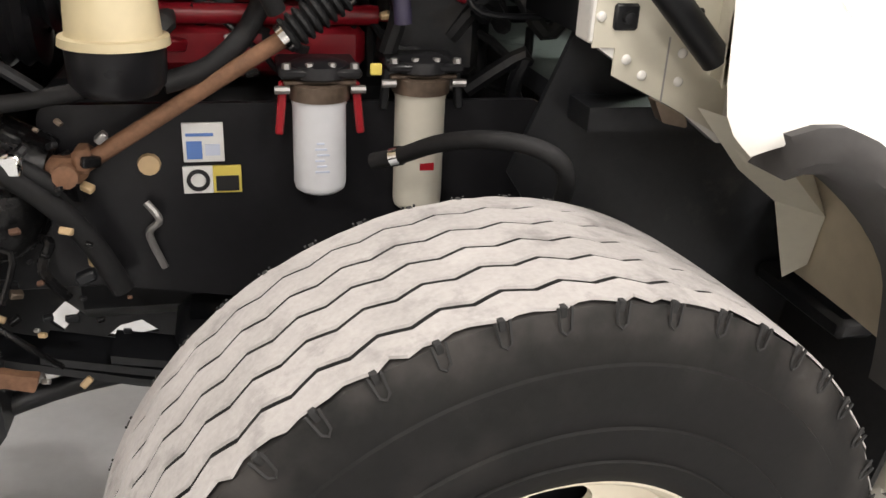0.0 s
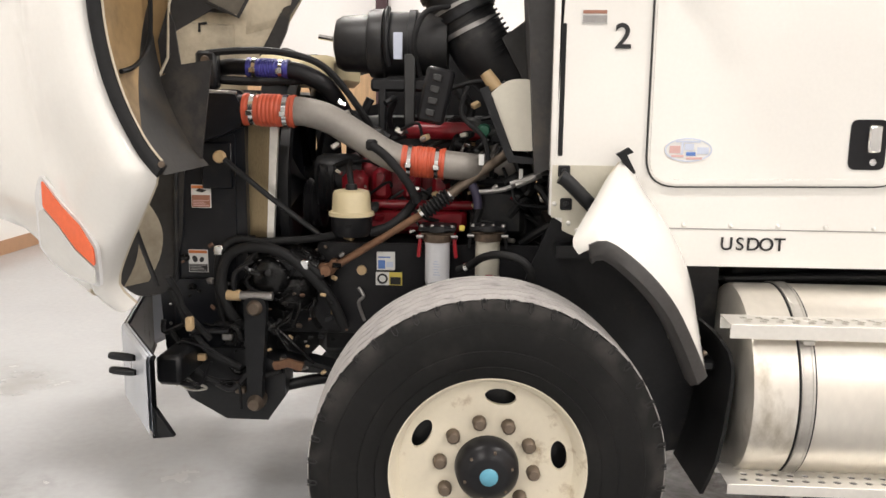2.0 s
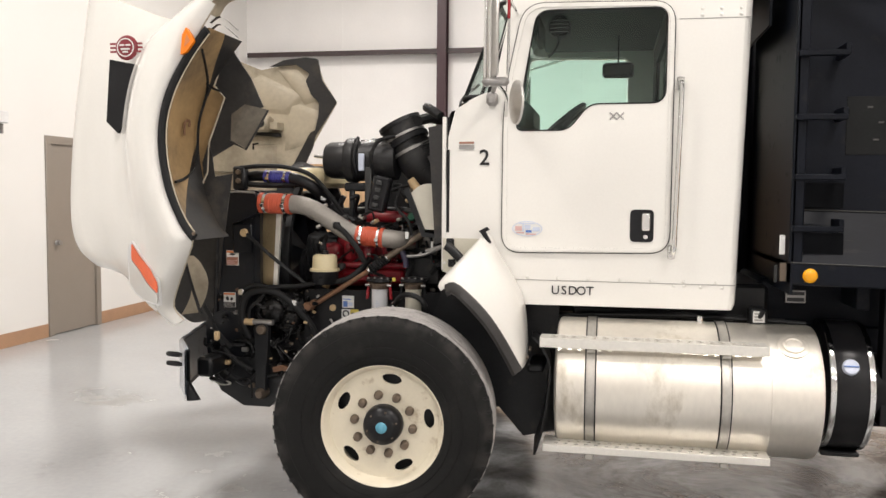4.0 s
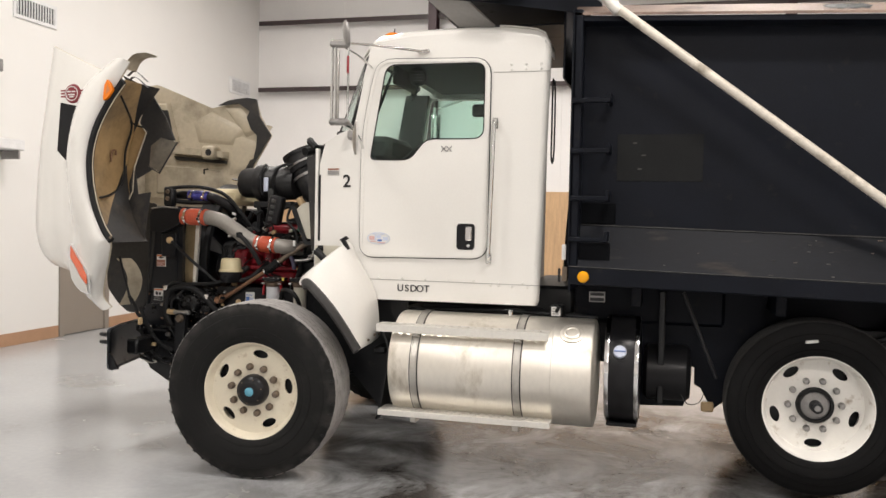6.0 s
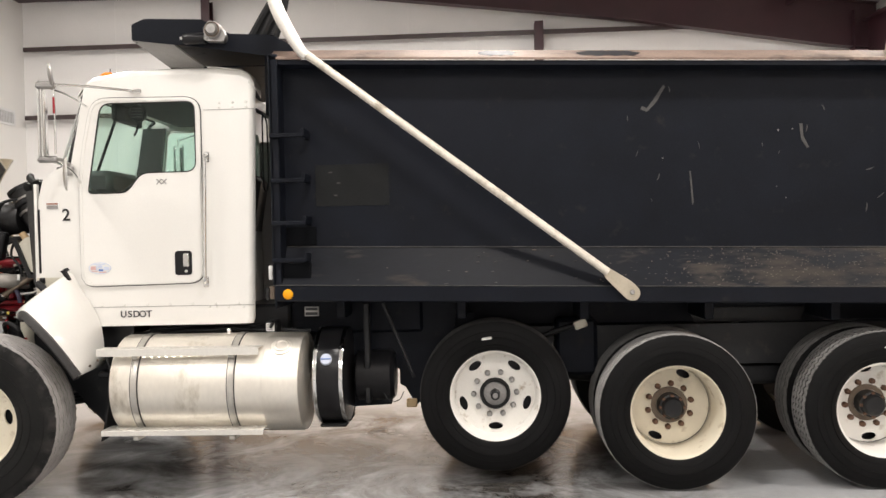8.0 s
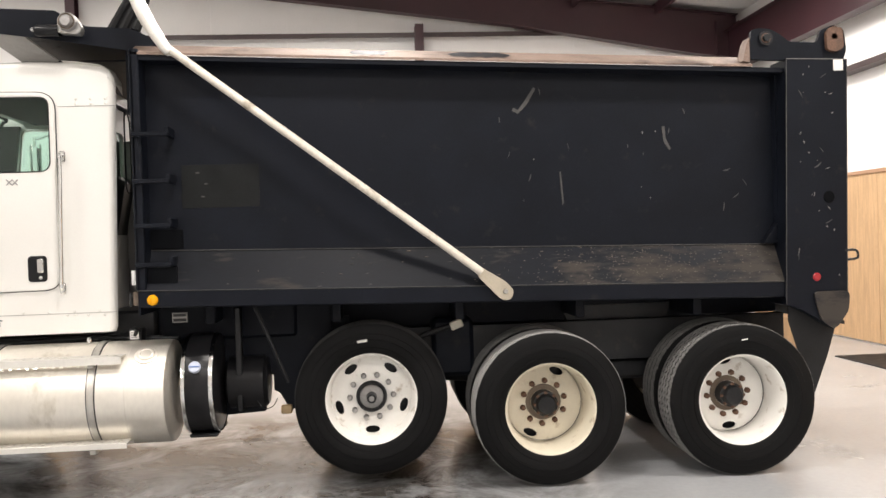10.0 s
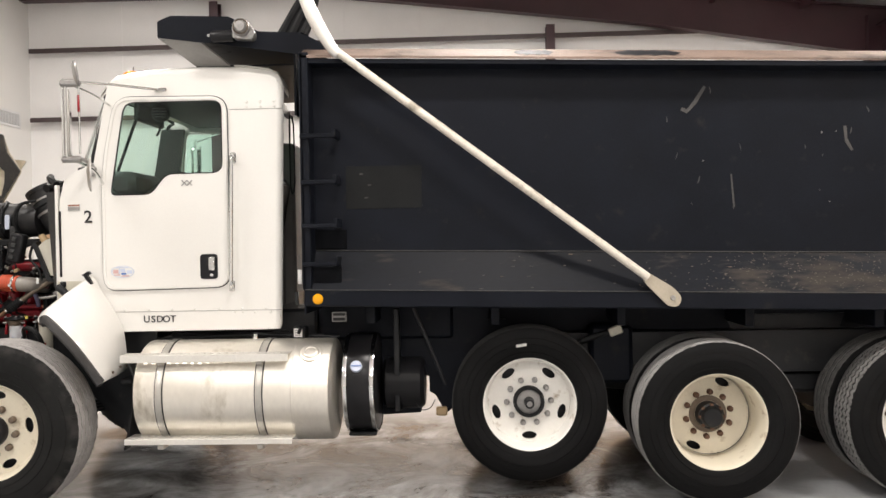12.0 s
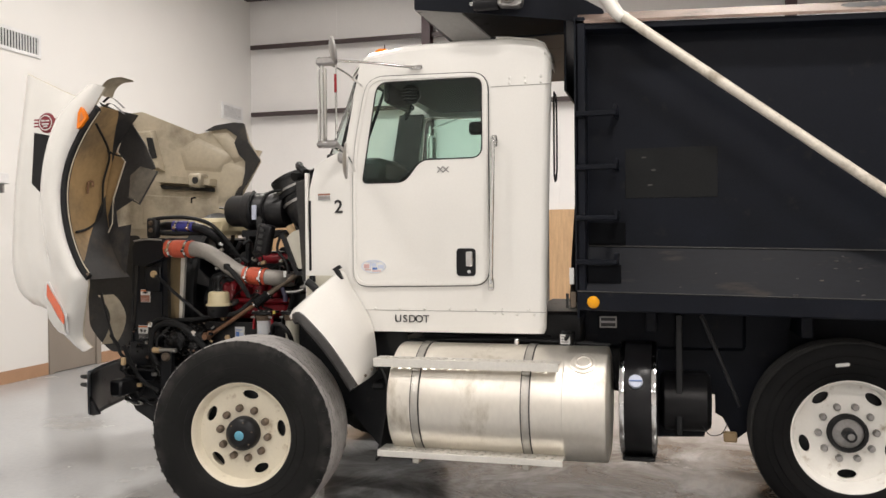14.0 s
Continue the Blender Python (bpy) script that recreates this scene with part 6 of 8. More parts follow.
part("convex_mirror", Geo().lathe([(0, -0.02), (0.05, -0.016), (0.072, -0.006), (0.076, 0.004), (0, 0.008)], (0, 0, 0), "x", 24).move(Matrix.Translation((0.555, 0.04, 2.68)) @ Matrix.Rotation(radians(30), 4, "Z") @ Matrix.Rotation(radians(-10), 4, "Y")), "steel", mir, "round convex mirror seen on edge")
part("lower_mirror", Geo().lathe([(0, -0.02), (0.06, -0.014), (0.088, -0.004), (0.09, 0.006), (0, 0.008)], (0, 0, 0), "x", 24).move(Matrix.Translation((0.59, 0.12, 2.08)) @ Matrix.Rotation(radians(26), 4, "Z") @ Matrix.Scale(1.15, 4, (0, 0, 1))), "mirror_case", mir, "oval convex mirror seen on edge")
part("mirror_post_strip", Geo().box(0.552, 0.566, 0.05, 0.056, 2.45, 2.55, 0.002), "red_lens", mir)
for y in (2 * YC - 0.02,):
    fm = part("mirror", Geo().tube([(0.372, y, 2.6), (0.372, y, 2.08)], 0.011, 10, 1).tube([(0.42, y, 2.54), (0.42, y, 2.1)], 0.011, 10, 1).box(0.385, 0.41, y - 0.16, y + 0.02, 2.14, 2.52, 0.012), "chrome", truck, "chrome mirror of the far side")
    part("mirror_arm", Geo().tube([(0.4, y, 2.585), (0.9, CF, 2.64)], 0.009, 10).tube([(0.4, y, 2.1), (0.5, CF, 2.06)], 0.01, 8), "chrome", fm)
# wipers
part("wiper", Geo().tube([(0.22, 0.72, 2.12), (0.2, 0.95, 2.2), (0.25, 1.2, 2.3)], 0.008, 6).tube([(0.24, 0.62, 2.12), (0.26, 0.8, 2.16), (0.27, 1.1, 2.18)], 0.006, 6), "black", cab)
# inside
part("dashboard", Geo().plate(roundpoly([(0.21, 1.5), (0.5, 1.5), (0.56, 1.7), (0.54, 1.98), (0.44, 2.07), (0.24, 2.1)], 0.05), CY + 0.05, CF - 0.05), "cab_grey", cab, "grey dashboard")
part("steering_wheel", Geo().lathe([(0.21, -0.014), (0.224, -0.01), (0.23, 0), (0.224, 0.01), (0.21, 0.014), (0.2, 0.008), (0.197, 0), (0.2, -0.008), (0.21, -0.014)], (0, 0, 0), "z", 40).box(-0.2, 0.2, -0.02, 0.02, -0.01, 0.005, 0.004).box(-0.02, 0.02, -0.2, 0.02, -0.01, 0.005, 0.004).lathe([(0, 0.02), (0.05, 0.015), (0.06, -0.02)], (0, 0, 0), "z", 20).move(Matrix.Translation((0.72, 0.9, 2.0)) @ Matrix.Rotation(radians(-42), 4, "Y")), "black_gloss", cab, "black steering wheel")
part("steering_column", Geo().tube([(0.72, 0.9, 1.99), (0.5, 0.9, 1.74)], 0.035, 12, 1), "black_gloss", cab)
for y in (0.9, 1.75):
    seat = part("seat", Geo().box(0.85, 1.3, y - 0.24, y + 0.24, 1.42, 1.58, 0.05).box(0.98, 1.22, y - 0.15, y + 0.15, 1.14, 1.42, 0.02), "seat", cab, "grey vinyl cab seat")
    part("seat_back", Geo().box(-0.07, 0.07, y - 0.23, y + 0.23, 0, 0.62, 0.05).move(Matrix.Translation((1.26, 0, 1.55)) @ Matrix.Rotation(radians(10), 4, "Y")), "seat", cab)
part("gear_lever", Geo().tube([(0.7, 1.32, 1.2), (0.72, 1.32, 1.6), (0.76, 1.3, 1.95)], 0.012, 8), "steel", cab)
part("corner_frame", Geo().tube([(1.67, 0.75, 2.02), (1.67, 0.75, 2.46), (1.67, 0.79, 2.5), (1.67, 0.87, 2.46), (1.67, 0.88, 2.06), (1.67, 0.8, 1.98), (1.67, 0.75, 2.02)], 0.006, 6, 2), "black", cab, "thin black frame behind the cab")
part("standpipe", Geo().tube([(1.7, 1.5, 1.0), (1.715, 1.5, 1.5), (1.735, 1.5, 1.9), (1.735, 1.5, 2.0)], [0.035, 0.028, 0.02, 0.016], 10), "rubber", truck, "black pole behind the cab")
for mt, x0, x1, z0, z1 in (("label_white", 1.805, 1.83, 1.385, 1.475), ("lug", 1.81, 1.84, 1.26, 1.345), ("groove", 1.785, 1.8, 1.255, 1.335)):
    part("hose_tag", Geo().box(x0, x1, 0.31, 0.32, z0, z1, 0.002), mt, truck)
# unidentified dark box; the stem that carries it is added
dark_box = part("hanging_box", Geo().box(0.97, 1.16, 1.5, 1.54, 2.37, 2.465, 0.02), "black_gloss", cab, "small dark box hanging from the headliner")
part("hanging_stem", Geo().tube([(1.065, 1.52, 2.46), (1.065, 1.52, 2.635)], 0.005, 6, 1), "black", dark_box)
part("sun_visor", Geo().box(0.6, 0.64, 0.75, 1.2, 2.5, 2.62, 0.01), "cab_grey", cab)
cfan = part("cab_fan", Geo().lathe([(0, -0.05), (0.03, -0.046), (0.055, -0.03), (0.066, 0.0), (0.06, 0.028), (0.03, 0.045), (0, 0.048)], (0.741, 0.87, 2.565), "y", 28), "black_gloss", cab, "round black cab fan under the roof")
part("fan_stem", Geo().tube([(0.741, 0.87, 2.635), (0.741, 0.87, 2.62)], 0.012, 8, 1).tube([(0.741, 0.87, 2.5), (0.72, 0.9, 2.45), (0.68, 0.95, 2.42)], 0.008, 8), "black", cfan)
for z in (2.53, 2.55, 2.57, 2.59):
    part("fan_guard_wire", Geo().tube([(0.741 - 0.05, 0.835, z), (0.741, 0.815, z), (0.741 + 0.05, 0.835, z)], 0.002, 5), "steel", cfan)
part("gauge_row", Geo().box(0.5, 0.53, 0.7, 0.98, 2.03, 2.06, 0.004), "lug_grey", cab)

# ------------------------------------------------------------ rear part of the front fender


def curve3(pts, n):
    """n points on a smooth line through pts."""
    P = [Vector(p) for p in pts]
    out = []
    for k in range(n):
        u = k / (n - 1) * (len(P) - 1)
        i = min(int(u), len(P) - 2)
        t = u - i
        a, b, c, d = P[max(i - 1, 0)], P[i], P[i + 1], P[min(i + 2, len(P) - 1)]
        out.append(tuple(0.5 * (2 * b + (c - a) * t + (2 * a - 5 * b + 4 * c - d) * t * t + (3 * b - 3 * c + d - a) * t ** 3)))
    return out


FA = curve3([(0.25, 0.125, 1.195), (0.31, 0.082, 1.224), (0.4, 0.045, 1.165), (0.488, 0.05, 1.07), (0.556, 0.09, 0.957), (0.626, 0.14, 0.815)], 16)
FB = curve3([(0.234, 0.165, 1.235), (0.32, 0.14, 1.28), (0.435, 0.14, 1.235), (0.525, 0.14, 1.13), (0.59, 0.15, 1.0), (0.642, 0.19, 0.828)], 16)
FC = curve3([(0.305, 0.3, 1.33), (0.375, 0.29, 1.37), (0.47, 0.29, 1.315), (0.56, 0.29, 1.19), (0.615, 0.3, 1.05), (0.645, 0.33, 0.838)], 16)
FD = curve3([(0.366, 0.415, 1.408), (0.42, 0.48, 1.45), (0.475, 0.492, 1.35), (0.555, 0.494, 1.225), (0.612, 0.496, 1.09), (0.632, 0.5, 0.852)], 16)
def rib_rows(*curves):
    rows = []
    for k in range(len(curves[0])):
        rows.append(curve3([c[k] for c in curves], 10))
    return rows
rows = rib_rows(FA, FB, FC, FD)
inner = [[(x - 0.012, y + 0.012, z - 0.012) for x, y, z in r] for r in rows]
fender = part("fender", Geo().loft(rows).loft([rows[0], inner[0]]).loft([rows[-1], inner[-1]]).loft([[r[0] for r in rows], [r[0] for r in inner]]), "white", truck, "white moulded rear section of the front fender", 60)
part("fender_lining", Geo().loft(inner), "fibre_grey", fender, "bare fibreglass inside of the fender", 60)
fl = []
for k in range(1, 16):
    x, y, z = FA[k]
    n = Vector((FB[k][0] - x, 0, FB[k][2] - z)).normalized()
    fl.append([(x + n.x * o, y + dy, z + n.z * o) for o, dy in ((-0.05, 0.08), (-0.047, 0.0), (-0.026, -0.022), (0.0, -0.018), (0.012, -0.01), (0.01, 0.03), (-0.02, 0.05))])
part("flare", Geo().loft(fl, True).add(fl[0], [tuple(range(7))]).add(fl[-1], [tuple(range(7))]), "flare_rubber", fender, "dusty black rubber fender flare", 50)
part("latch", Geo().plate([(0.375, 1.462), (0.415, 1.485), (0.43, 1.47), (0.41, 1.46), (0.44, 1.405), (0.425, 1.395), (0.388, 1.452)], 0.42, 0.45), "rubber", fender, "black rubber hood latch")
for x, y, z in ((0.65, 0.24, 0.86), (0.653, 0.34, 0.88), (0.645, 0.45, 0.87)):
    part("screw", Geo().lathe([(0, 0.008), (0.007, 0.006), (0.009, -0.004)], (x, y, z), "x", 8), "lug", fender)
flap = [curve3([(0.66 + d, 0.4, 0.93), (0.7 + d, 0.34, 0.9), (0.745 + d, 0.3, 0.83), (0.75 + d, 0.29, 0.72), (0.72 + d, 0.28, 0.5), (0.68 + d, 0.3, 0.36)], 12) for d in (0.0, 0.012)]
part("splash_flap", Geo().loft([[p, (p[0] - 0.02, 0.62, p[2])] for p in flap[0]]).loft([[p, (p[0] - 0.02, 0.62, p[2])] for p in flap[1]]).loft(flap), "rubber", truck, "black rubber splash flap behind the front wheel")
part("flap_bracket", Geo().box(0.64, 0.72, 0.36, 0.62, 0.76, 0.8, 0.01), "black", truck)
part("inner_fender", Geo().plate([(0.2, 1.25), (0.45, 1.09), (0.78, 1.07), (0.78, 0.4), (0.6, 0.36), (0.3, 0.7), (0.1, 1.0)], 0.62, 0.635), "black", truck)
stay = [(0.29, 0.36, 1.185), (0.435, 0.445, 1.057), (0.527, 0.458, 0.992), (0.585, 0.469, 0.838), (0.615, 0.45, 0.87), (0.612, 0.43, 0.97), (0.56, 0.42, 1.05), (0.4, 0.36, 1.15)]
part("fender_stay", Geo().add(stay + [(x + 0.01, y + 0.01, z - 0.004) for x, y, z in stay], [tuple(range(8)), tuple(range(15, 7, -1))] + [(i, (i + 1) % 8, 8 + (i + 1) % 8, 8 + i) for i in range(8)]), "cowl_cream", fender, "cream fibreglass stay of the fender", 0)
web = [[(0.37, 0.42, 1.4), (0.385, 0.5, 1.418), (0.385, CY - 0.004, 1.43)], [(0.345, 0.4, 1.3), (0.378, 0.46, 1.31), (0.385, CY - 0.004, 1.32)], [(0.35, 0.4, 1.2), (0.375, 0.45, 1.2), (0.385, CY - 0.004, 1.2)]]
part("fender_web", Geo().loft(web).loft([[(x + 0.008, y, z) for x, y, z in r] for r in web]), "cowl_cream", fender, "cream inner web of the fender", 60)

# ------------------------------------------------------------ tilted hood
HN = 34
A = [(-0.8, -0.1, 2.525), (-0.86, -0.1, 2.44), (-0.95, -0.1, 2.29), (-1.05, -0.1, 2.11), (-1.09, -0.1, 1.91), (-1.06, -0.1, 1.68), (-0.985, -0.1, 1.5), (-0.93, -0.1, 1.43), (-1.02, 0.0, 1.3), (-1.12, 0.1, 1.17), (-1.19, 0.18, 1.05), (-1.15, 0.21, 0.98)]
B = [(-0.83, -0.13, 2.54), (-0.91, -0.135, 2.46), (-1.0, -0.135, 2.32), (-1.1, -0.135, 2.13), (-1.14, -0.135, 1.92), (-1.11, -0.135, 1.67), (-1.05, -0.13, 1.49), (-1.02, -0.12, 1.4), (-1.07, -0.05, 1.28), (-1.15, 0.04, 1.16), (-1.21, 0.13, 1.04), (-1.17, 0.18, 0.962)]
C = [(-0.91, -0.1, 2.545), (-1.0, -0.11, 2.47), (-1.1, -0.11, 2.36), (-1.19, -0.11, 2.15), (-1.23, -0.1, 1.92), (-1.22, -0.09, 1.67), (-1.19, -0.06, 1.48), (-1.18, -0.04, 1.38), (-1.19, 0.0, 1.26), (-1.22, 0.05, 1.13), (-1.245, 0.13, 1.03), (-1.205, 0.18, 0.962)]
D = [(-1.0, -0.03, 2.525), (-1.09, -0.03, 2.46), (-1.2, -0.03, 2.36), (-1.28, -0.03, 2.15), (-1.32, -0.02, 1.92), (-1.32, 0.01, 1.67), (-1.31, 0.05, 1.48), (-1.3, 0.055, 1.38), (-1.29, 0.06, 1.27), (-1.28, 0.085, 1.15), (-1.27, 0.16, 1.05), (-1.25, 0.19, 1.0)]
J = [(-1.2, 0.2, 2.53), (-1.29, 0.2, 2.47), (-1.38, 0.2, 2.36), (-1.45, 0.2, 2.17), (-1.48, 0.19, 1.93), (-1.46, 0.17, 1.68), (-1.43, 0.15, 1.5), (-1.42, 0.15, 1.41), (-1.4, 0.15, 1.3), (-1.38, 0.17, 1.19), (-1.36, 0.19, 1.1), (-1.34, 0.2, 1.05)]
S = [(-1.66, 0.42, 2.7), (-1.7, 0.42, 2.58), (-1.75, 0.42, 2.38), (-1.79, 0.42, 2.18), (-1.82, 0.42, 1.95), (-1.83, 0.42, 1.72), (-1.82, 0.41, 1.55), (-1.79, 0.4, 1.45), (-1.75, 0.39, 1.36), (-1.69, 0.38, 1.28), (-1.64, 0.37, 1.23), (-1.58, 0.36, 1.19)]
T = [(-1.88, 0.55, 2.78), (-1.9, 0.55, 2.6), (-1.93, 0.55, 2.4), (-1.97, 0.56, 2.2), (-2.01, 0.57, 1.95), (-2.04, 0.58, 1.72), (-2.05, 0.58, 1.55), (-2.05, 0.58, 1.45), (-2.03, 0.58, 1.36), (-2.0, 0.58, 1.3), (-1.95, 0.58, 1.26), (-1.9, 0.58, 1.23)]
A, B, C, D, J, S, T = (curve3(c, HN) for c in (A, B, C, D, J, S, T))
U = [(x - 0.12, YC, z + 0.02 - 0.12 * max(0.0, min(1.0, (z - 2.2) / 0.5))) for x, y, z in T]


def mirrored(c):
    """The far half, which sits a little further forward."""
    return [(x - 0.46 * max(0.0, (YC - y) / 1.42), 2 * YC - y, z - (0.07 * (YC - y) / 1.42 if z > 2 else 0)) for x, y, z in c]


outer = list(zip(A, B, C, D, J, S, T, U))
rows = [curve3(r, 22) for r in outer]
far = [mirrored(r)[::-1] for r in rows]
shell = [r + f[1:] for r, f in zip(rows, far)]
hood = part("hood", Geo().loft(shell), "white", truck, "white fibreglass hood with fenders, tilted open", 60)
# underside, drawn in from the outer skin
def sunk(r, d):
    out = []
    for k, p in enumerate(r):
        a, b = Vector(r[max(k - 1, 0)]), Vector(r[min(k + 1, len(r) - 1)])
        t = (b - a).normalized()
        n = Vector((t.y, -t.x, 0))
        n = n.normalized() if n.length > 0.01 else Vector((1, 0, 0))
        if n.x < 0:
            n = -n
        if k < 9 or k > len(r) - 10:
            out.append((p[0], p[1] + (d if k < 9 else -d), p[2]))
            continue
        out.append((p[0] + n.x * d, p[1] + max(-0.02, min(0.02, n.y * d)), p[2]))
    return out


inner = [sunk(r, 0.016) for r in shell]
part("hood_underside", Geo().loft(inner).loft([shell[0], inner[0]]).loft([shell[-1], inner[-1]]), "fibre_grey", hood, "bare dusty fibreglass underside", 60)
# wheel arch barrel and its rubber lip
arch = curve3([(-0.845, -0.1, 2.42), (-0.95, -0.1, 2.29), (-1.05, -0.1, 2.11), (-1.09, -0.1, 1.91), (-1.06, -0.1, 1.68), (-0.985, -0.1, 1.5), (-0.925, -0.1, 1.42)], 26)
bar = [[(x + 0.01, y, z) for y in (-0.095, 0.02, 0.15, 0.27)] for x, _, z in arch]

def arch_lim(k):
    """How deep the bare brown part of the arch reaches."""
    return 0.27 - 0.36 * max(0.0, min(1.0, (k - 12) / 9)) if k > 8 else 0.07 + 0.2 * k / 8


guard_top = [[(r[0][0] - 0.001, arch_lim(k) + (0.27 - arch_lim(k)) * s, r[0][2]) for s in (0, 0.5, 1)] for k, r in enumerate(bar) if k < 9]
part("arch_guard", Geo().loft(guard_top).loft([[(x - 0.006, y, z) for x, y, z in r] for r in guard_top]), "splash", hood, "dusty dark upper end of the arch", 60)
guard_bar = [[(r[0][0] - 0.001, lim + (0.27 - lim) * s, r[0][2]) for s in (0, 0.5, 1)] for k, r in enumerate(bar) if k > 11 for lim in [arch_lim(k)]]
bar = [[(r[0][0], -0.095 + (lim + 0.095) * s, r[0][2]) for s in (0, 0.33, 0.67, 1)] for k, r in enumerate(bar) if k < 21 for lim in [arch_lim(k)]]
part("arch_guard", Geo().loft(guard_bar).loft([[(x - 0.006, y, z) for x, y, z in r] for r in guard_bar]), "splash", hood, "dusty dark lower end of the arch", 60)
part("wheel_arch", Geo().loft(bar).loft([[(x - 0.006, y, z) for x, y, z in r] for r in bar]), "fibre", hood, "bare brown fibreglass wheel arch", 60)
mid = Vector((-0.55, 1.93))
lip = []
for x, y, z in arch:
    n = (mid - Vector((x, z))).normalized()
    lip.append([(x + n.x * o, y + d, z + n.y * o) for o, d in ((-0.008, -0.008), (0.0, -0.026), (0.014, -0.03), (0.03, -0.024), (0.036, -0.01), (0.033, 0.006), (0.014, 0.01))])
part("arch_lip", Geo().loft(lip, True).add(lip[0], [tuple(range(7))]).add(lip[-1], [tuple(range(7))]), "rubber", hood, "black rubber arch flare", 50)
part("arch_lip_edge", Geo().tube([r[4] for r in lip[::3]], 0.004, 6, 3), "fibre_grey", hood)
part("lip_screw", Geo().lathe([(0, -0.008), (0.008, -0.006), (0.01, 0.0)], (lip[-2][2][0] + 0.02, -0.13, lip[-2][2][2] + 0.01), "y", 10), "lug", hood)
# splash shields inside the arch
part("splash_shield", Geo().plate([(-1.12, 2.515), (-0.918, 2.422), (-0.872, 2.349), (-0.791, 2.233), (-0.724, 2.088), (-0.79, 2.06), (-0.867, 1.908), (-1.01, 1.829), (-1.021, 1.911), (-0.934, 2.136), (-0.99, 2.199), (-0.943, 2.321), (-1.073, 2.45)], 0.27, 0.28), "splash", hood, "dusty dark splash shield")
part("splash_shield", Geo().plate([(-1.012, 1.725), (-0.888, 1.744), (-0.91, 1.6), (-0.933, 1.436), (-1.173, 1.411), (-1.213, 1.54), (-1.12, 1.58), (-1.06, 1.68)], 0.25, 0.258), "splash", hood, "dusty dark lower splash shield")
part("shield_strip", Geo().plate([(-1.025, 1.9), (-1.005, 1.85), (-0.99, 1.725), (-1.05, 1.7), (-1.06, 1.8)], 0.262, 0.268), "splash", hood)
part("shield_wall", Geo().plate([(-1.1, 2.46), (-0.96, 2.36), (-0.93, 2.15), (-1.03, 1.86), (-1.05, 1.66), (-1.1, 1.52), (-1.2, 1.5), (-1.25, 2.0)], 0.285, 0.292), "fibre", hood)
flap = [(-0.895, 0.262, 2.05), (-0.815, 0.25, 2.1), (-0.678, 0.23, 2.067), (-0.785, 0.2, 1.87), (-0.885, 0.23, 1.915)]
part("shield_flap", Geo().add(flap + [(x, y + 0.008, z) for x, y, z in flap], [tuple(range(5)), tuple(range(9, 4, -1))] + [(i, (i + 1) % 5, 5 + (i + 1) % 5, 5 + i) for i in range(5)]), "flap_grey", hood, "folded grey flap of the splash shield", 0)
part("flap_edge", Geo().tube([(-0.888, 0.226, 1.91), (-0.785, 0.194, 1.866), (-0.678, 0.225, 2.065)], 0.006, 6, 1), "splash", hood)
part("shield_edge", Geo().tube([(-1.073, 0.266, 2.45), (-0.943, 0.266, 2.321), (-0.99, 0.266, 2.199), (-0.934, 0.266, 2.136), (-1.021, 0.266, 1.911), (-1.03, 0.262, 1.75), (-1.12, 0.25, 1.57)], 0.005, 6, 1), "fibre_grey", hood, "pale raw edge of the arch")
part("lamp_cable", Geo().tube([(-0.89, -0.06, 2.325), (-0.935, 0.07, 2.25), (-0.97, 0.154, 2.202), (-1.005, 0.205, 2.14), (-1.045, 0.2, 2.0), (-1.055, 0.2, 1.83), (-1.045, 0.13, 1.758), (-1.035, 0.03, 1.715), (-1.03, -0.07, 1.697)], 0.007, 6), "rubber", hood, "thin black cable across the arch")
part("arch_bracket", Geo().tube([(-1.06, 0.076, 1.93), (-1.055, 0.076, 1.995), (-1.05, 0.11, 2.005), (-1.05, 0.11, 1.975)], 0.006, 6, 2), "rust", hood)
part("arch_bracket", Geo().tube([(-0.975, 0.154, 2.195), (-0.965, 0.2, 2.175), (-0.955, 0.26, 2.17)], 0.006, 6, 2), "rubber", hood)
# far inner panel with its ribs
FYP = 2.02
far_panel = roundpoly([(-2.172, 2.74), (-2.025, 2.752), (-1.753, 2.645), (-1.486, 2.538), (-1.361, 2.562), (-1.062, 2.607), (-1.011, 2.456), (-0.908, 2.297), (-1.077, 2.02), (-1.157, 1.83), (-1.5, 1.75), (-2.15, 1.75)], 0.02)
part("inner_panel", Geo().plate(far_panel, FYP, FYP + 0.012), "fibre_grey", hood, "dusty inner fibreglass panel")


def facet(name, pts, depth, skirt, material, label=""):
    """A raised flat of the moulding with sloping sides."""
    n = len(pts)
    cx, cz = sum(p[0] for p in pts) / n, sum(p[1] for p in pts) / n
    foot = [(x + (x - cx) * skirt, FYP - 0.002, z + (z - cz) * skirt) for x, z in pts]
    top = [(x, FYP - depth, z) for x, z in pts]
    mid = [(x + (x - cx) * skirt * 0.25, FYP - depth * 0.86, z + (z - cz) * skirt * 0.25) for x, z in pts]
    return part(name, Geo().loft([foot, mid, top], True).add(top, [tuple(range(n))]), material, hood, label, 50)


facet("inner_step", [(-2.08, 2.56), (-1.905, 2.565), (-1.822, 2.262), (-2.0, 2.29)], 0.07, 0.18, "fibre_grey")
# no opening is cut: a dark plate paints the shade in the slot
part("inner_slot", Geo().plate(roundpoly([(-1.935, 2.519), (-1.88, 2.517), (-1.838, 2.345), (-1.895, 2.337)], 0.008), FYP - 0.078, FYP - 0.066), "groove", hood)
facet("inner_ridge", [(-1.83, 2.2), (-1.33, 2.152), (-1.33, 2.1), (-1.84, 2.14)], 0.09, 0.06, "fibre_grey")
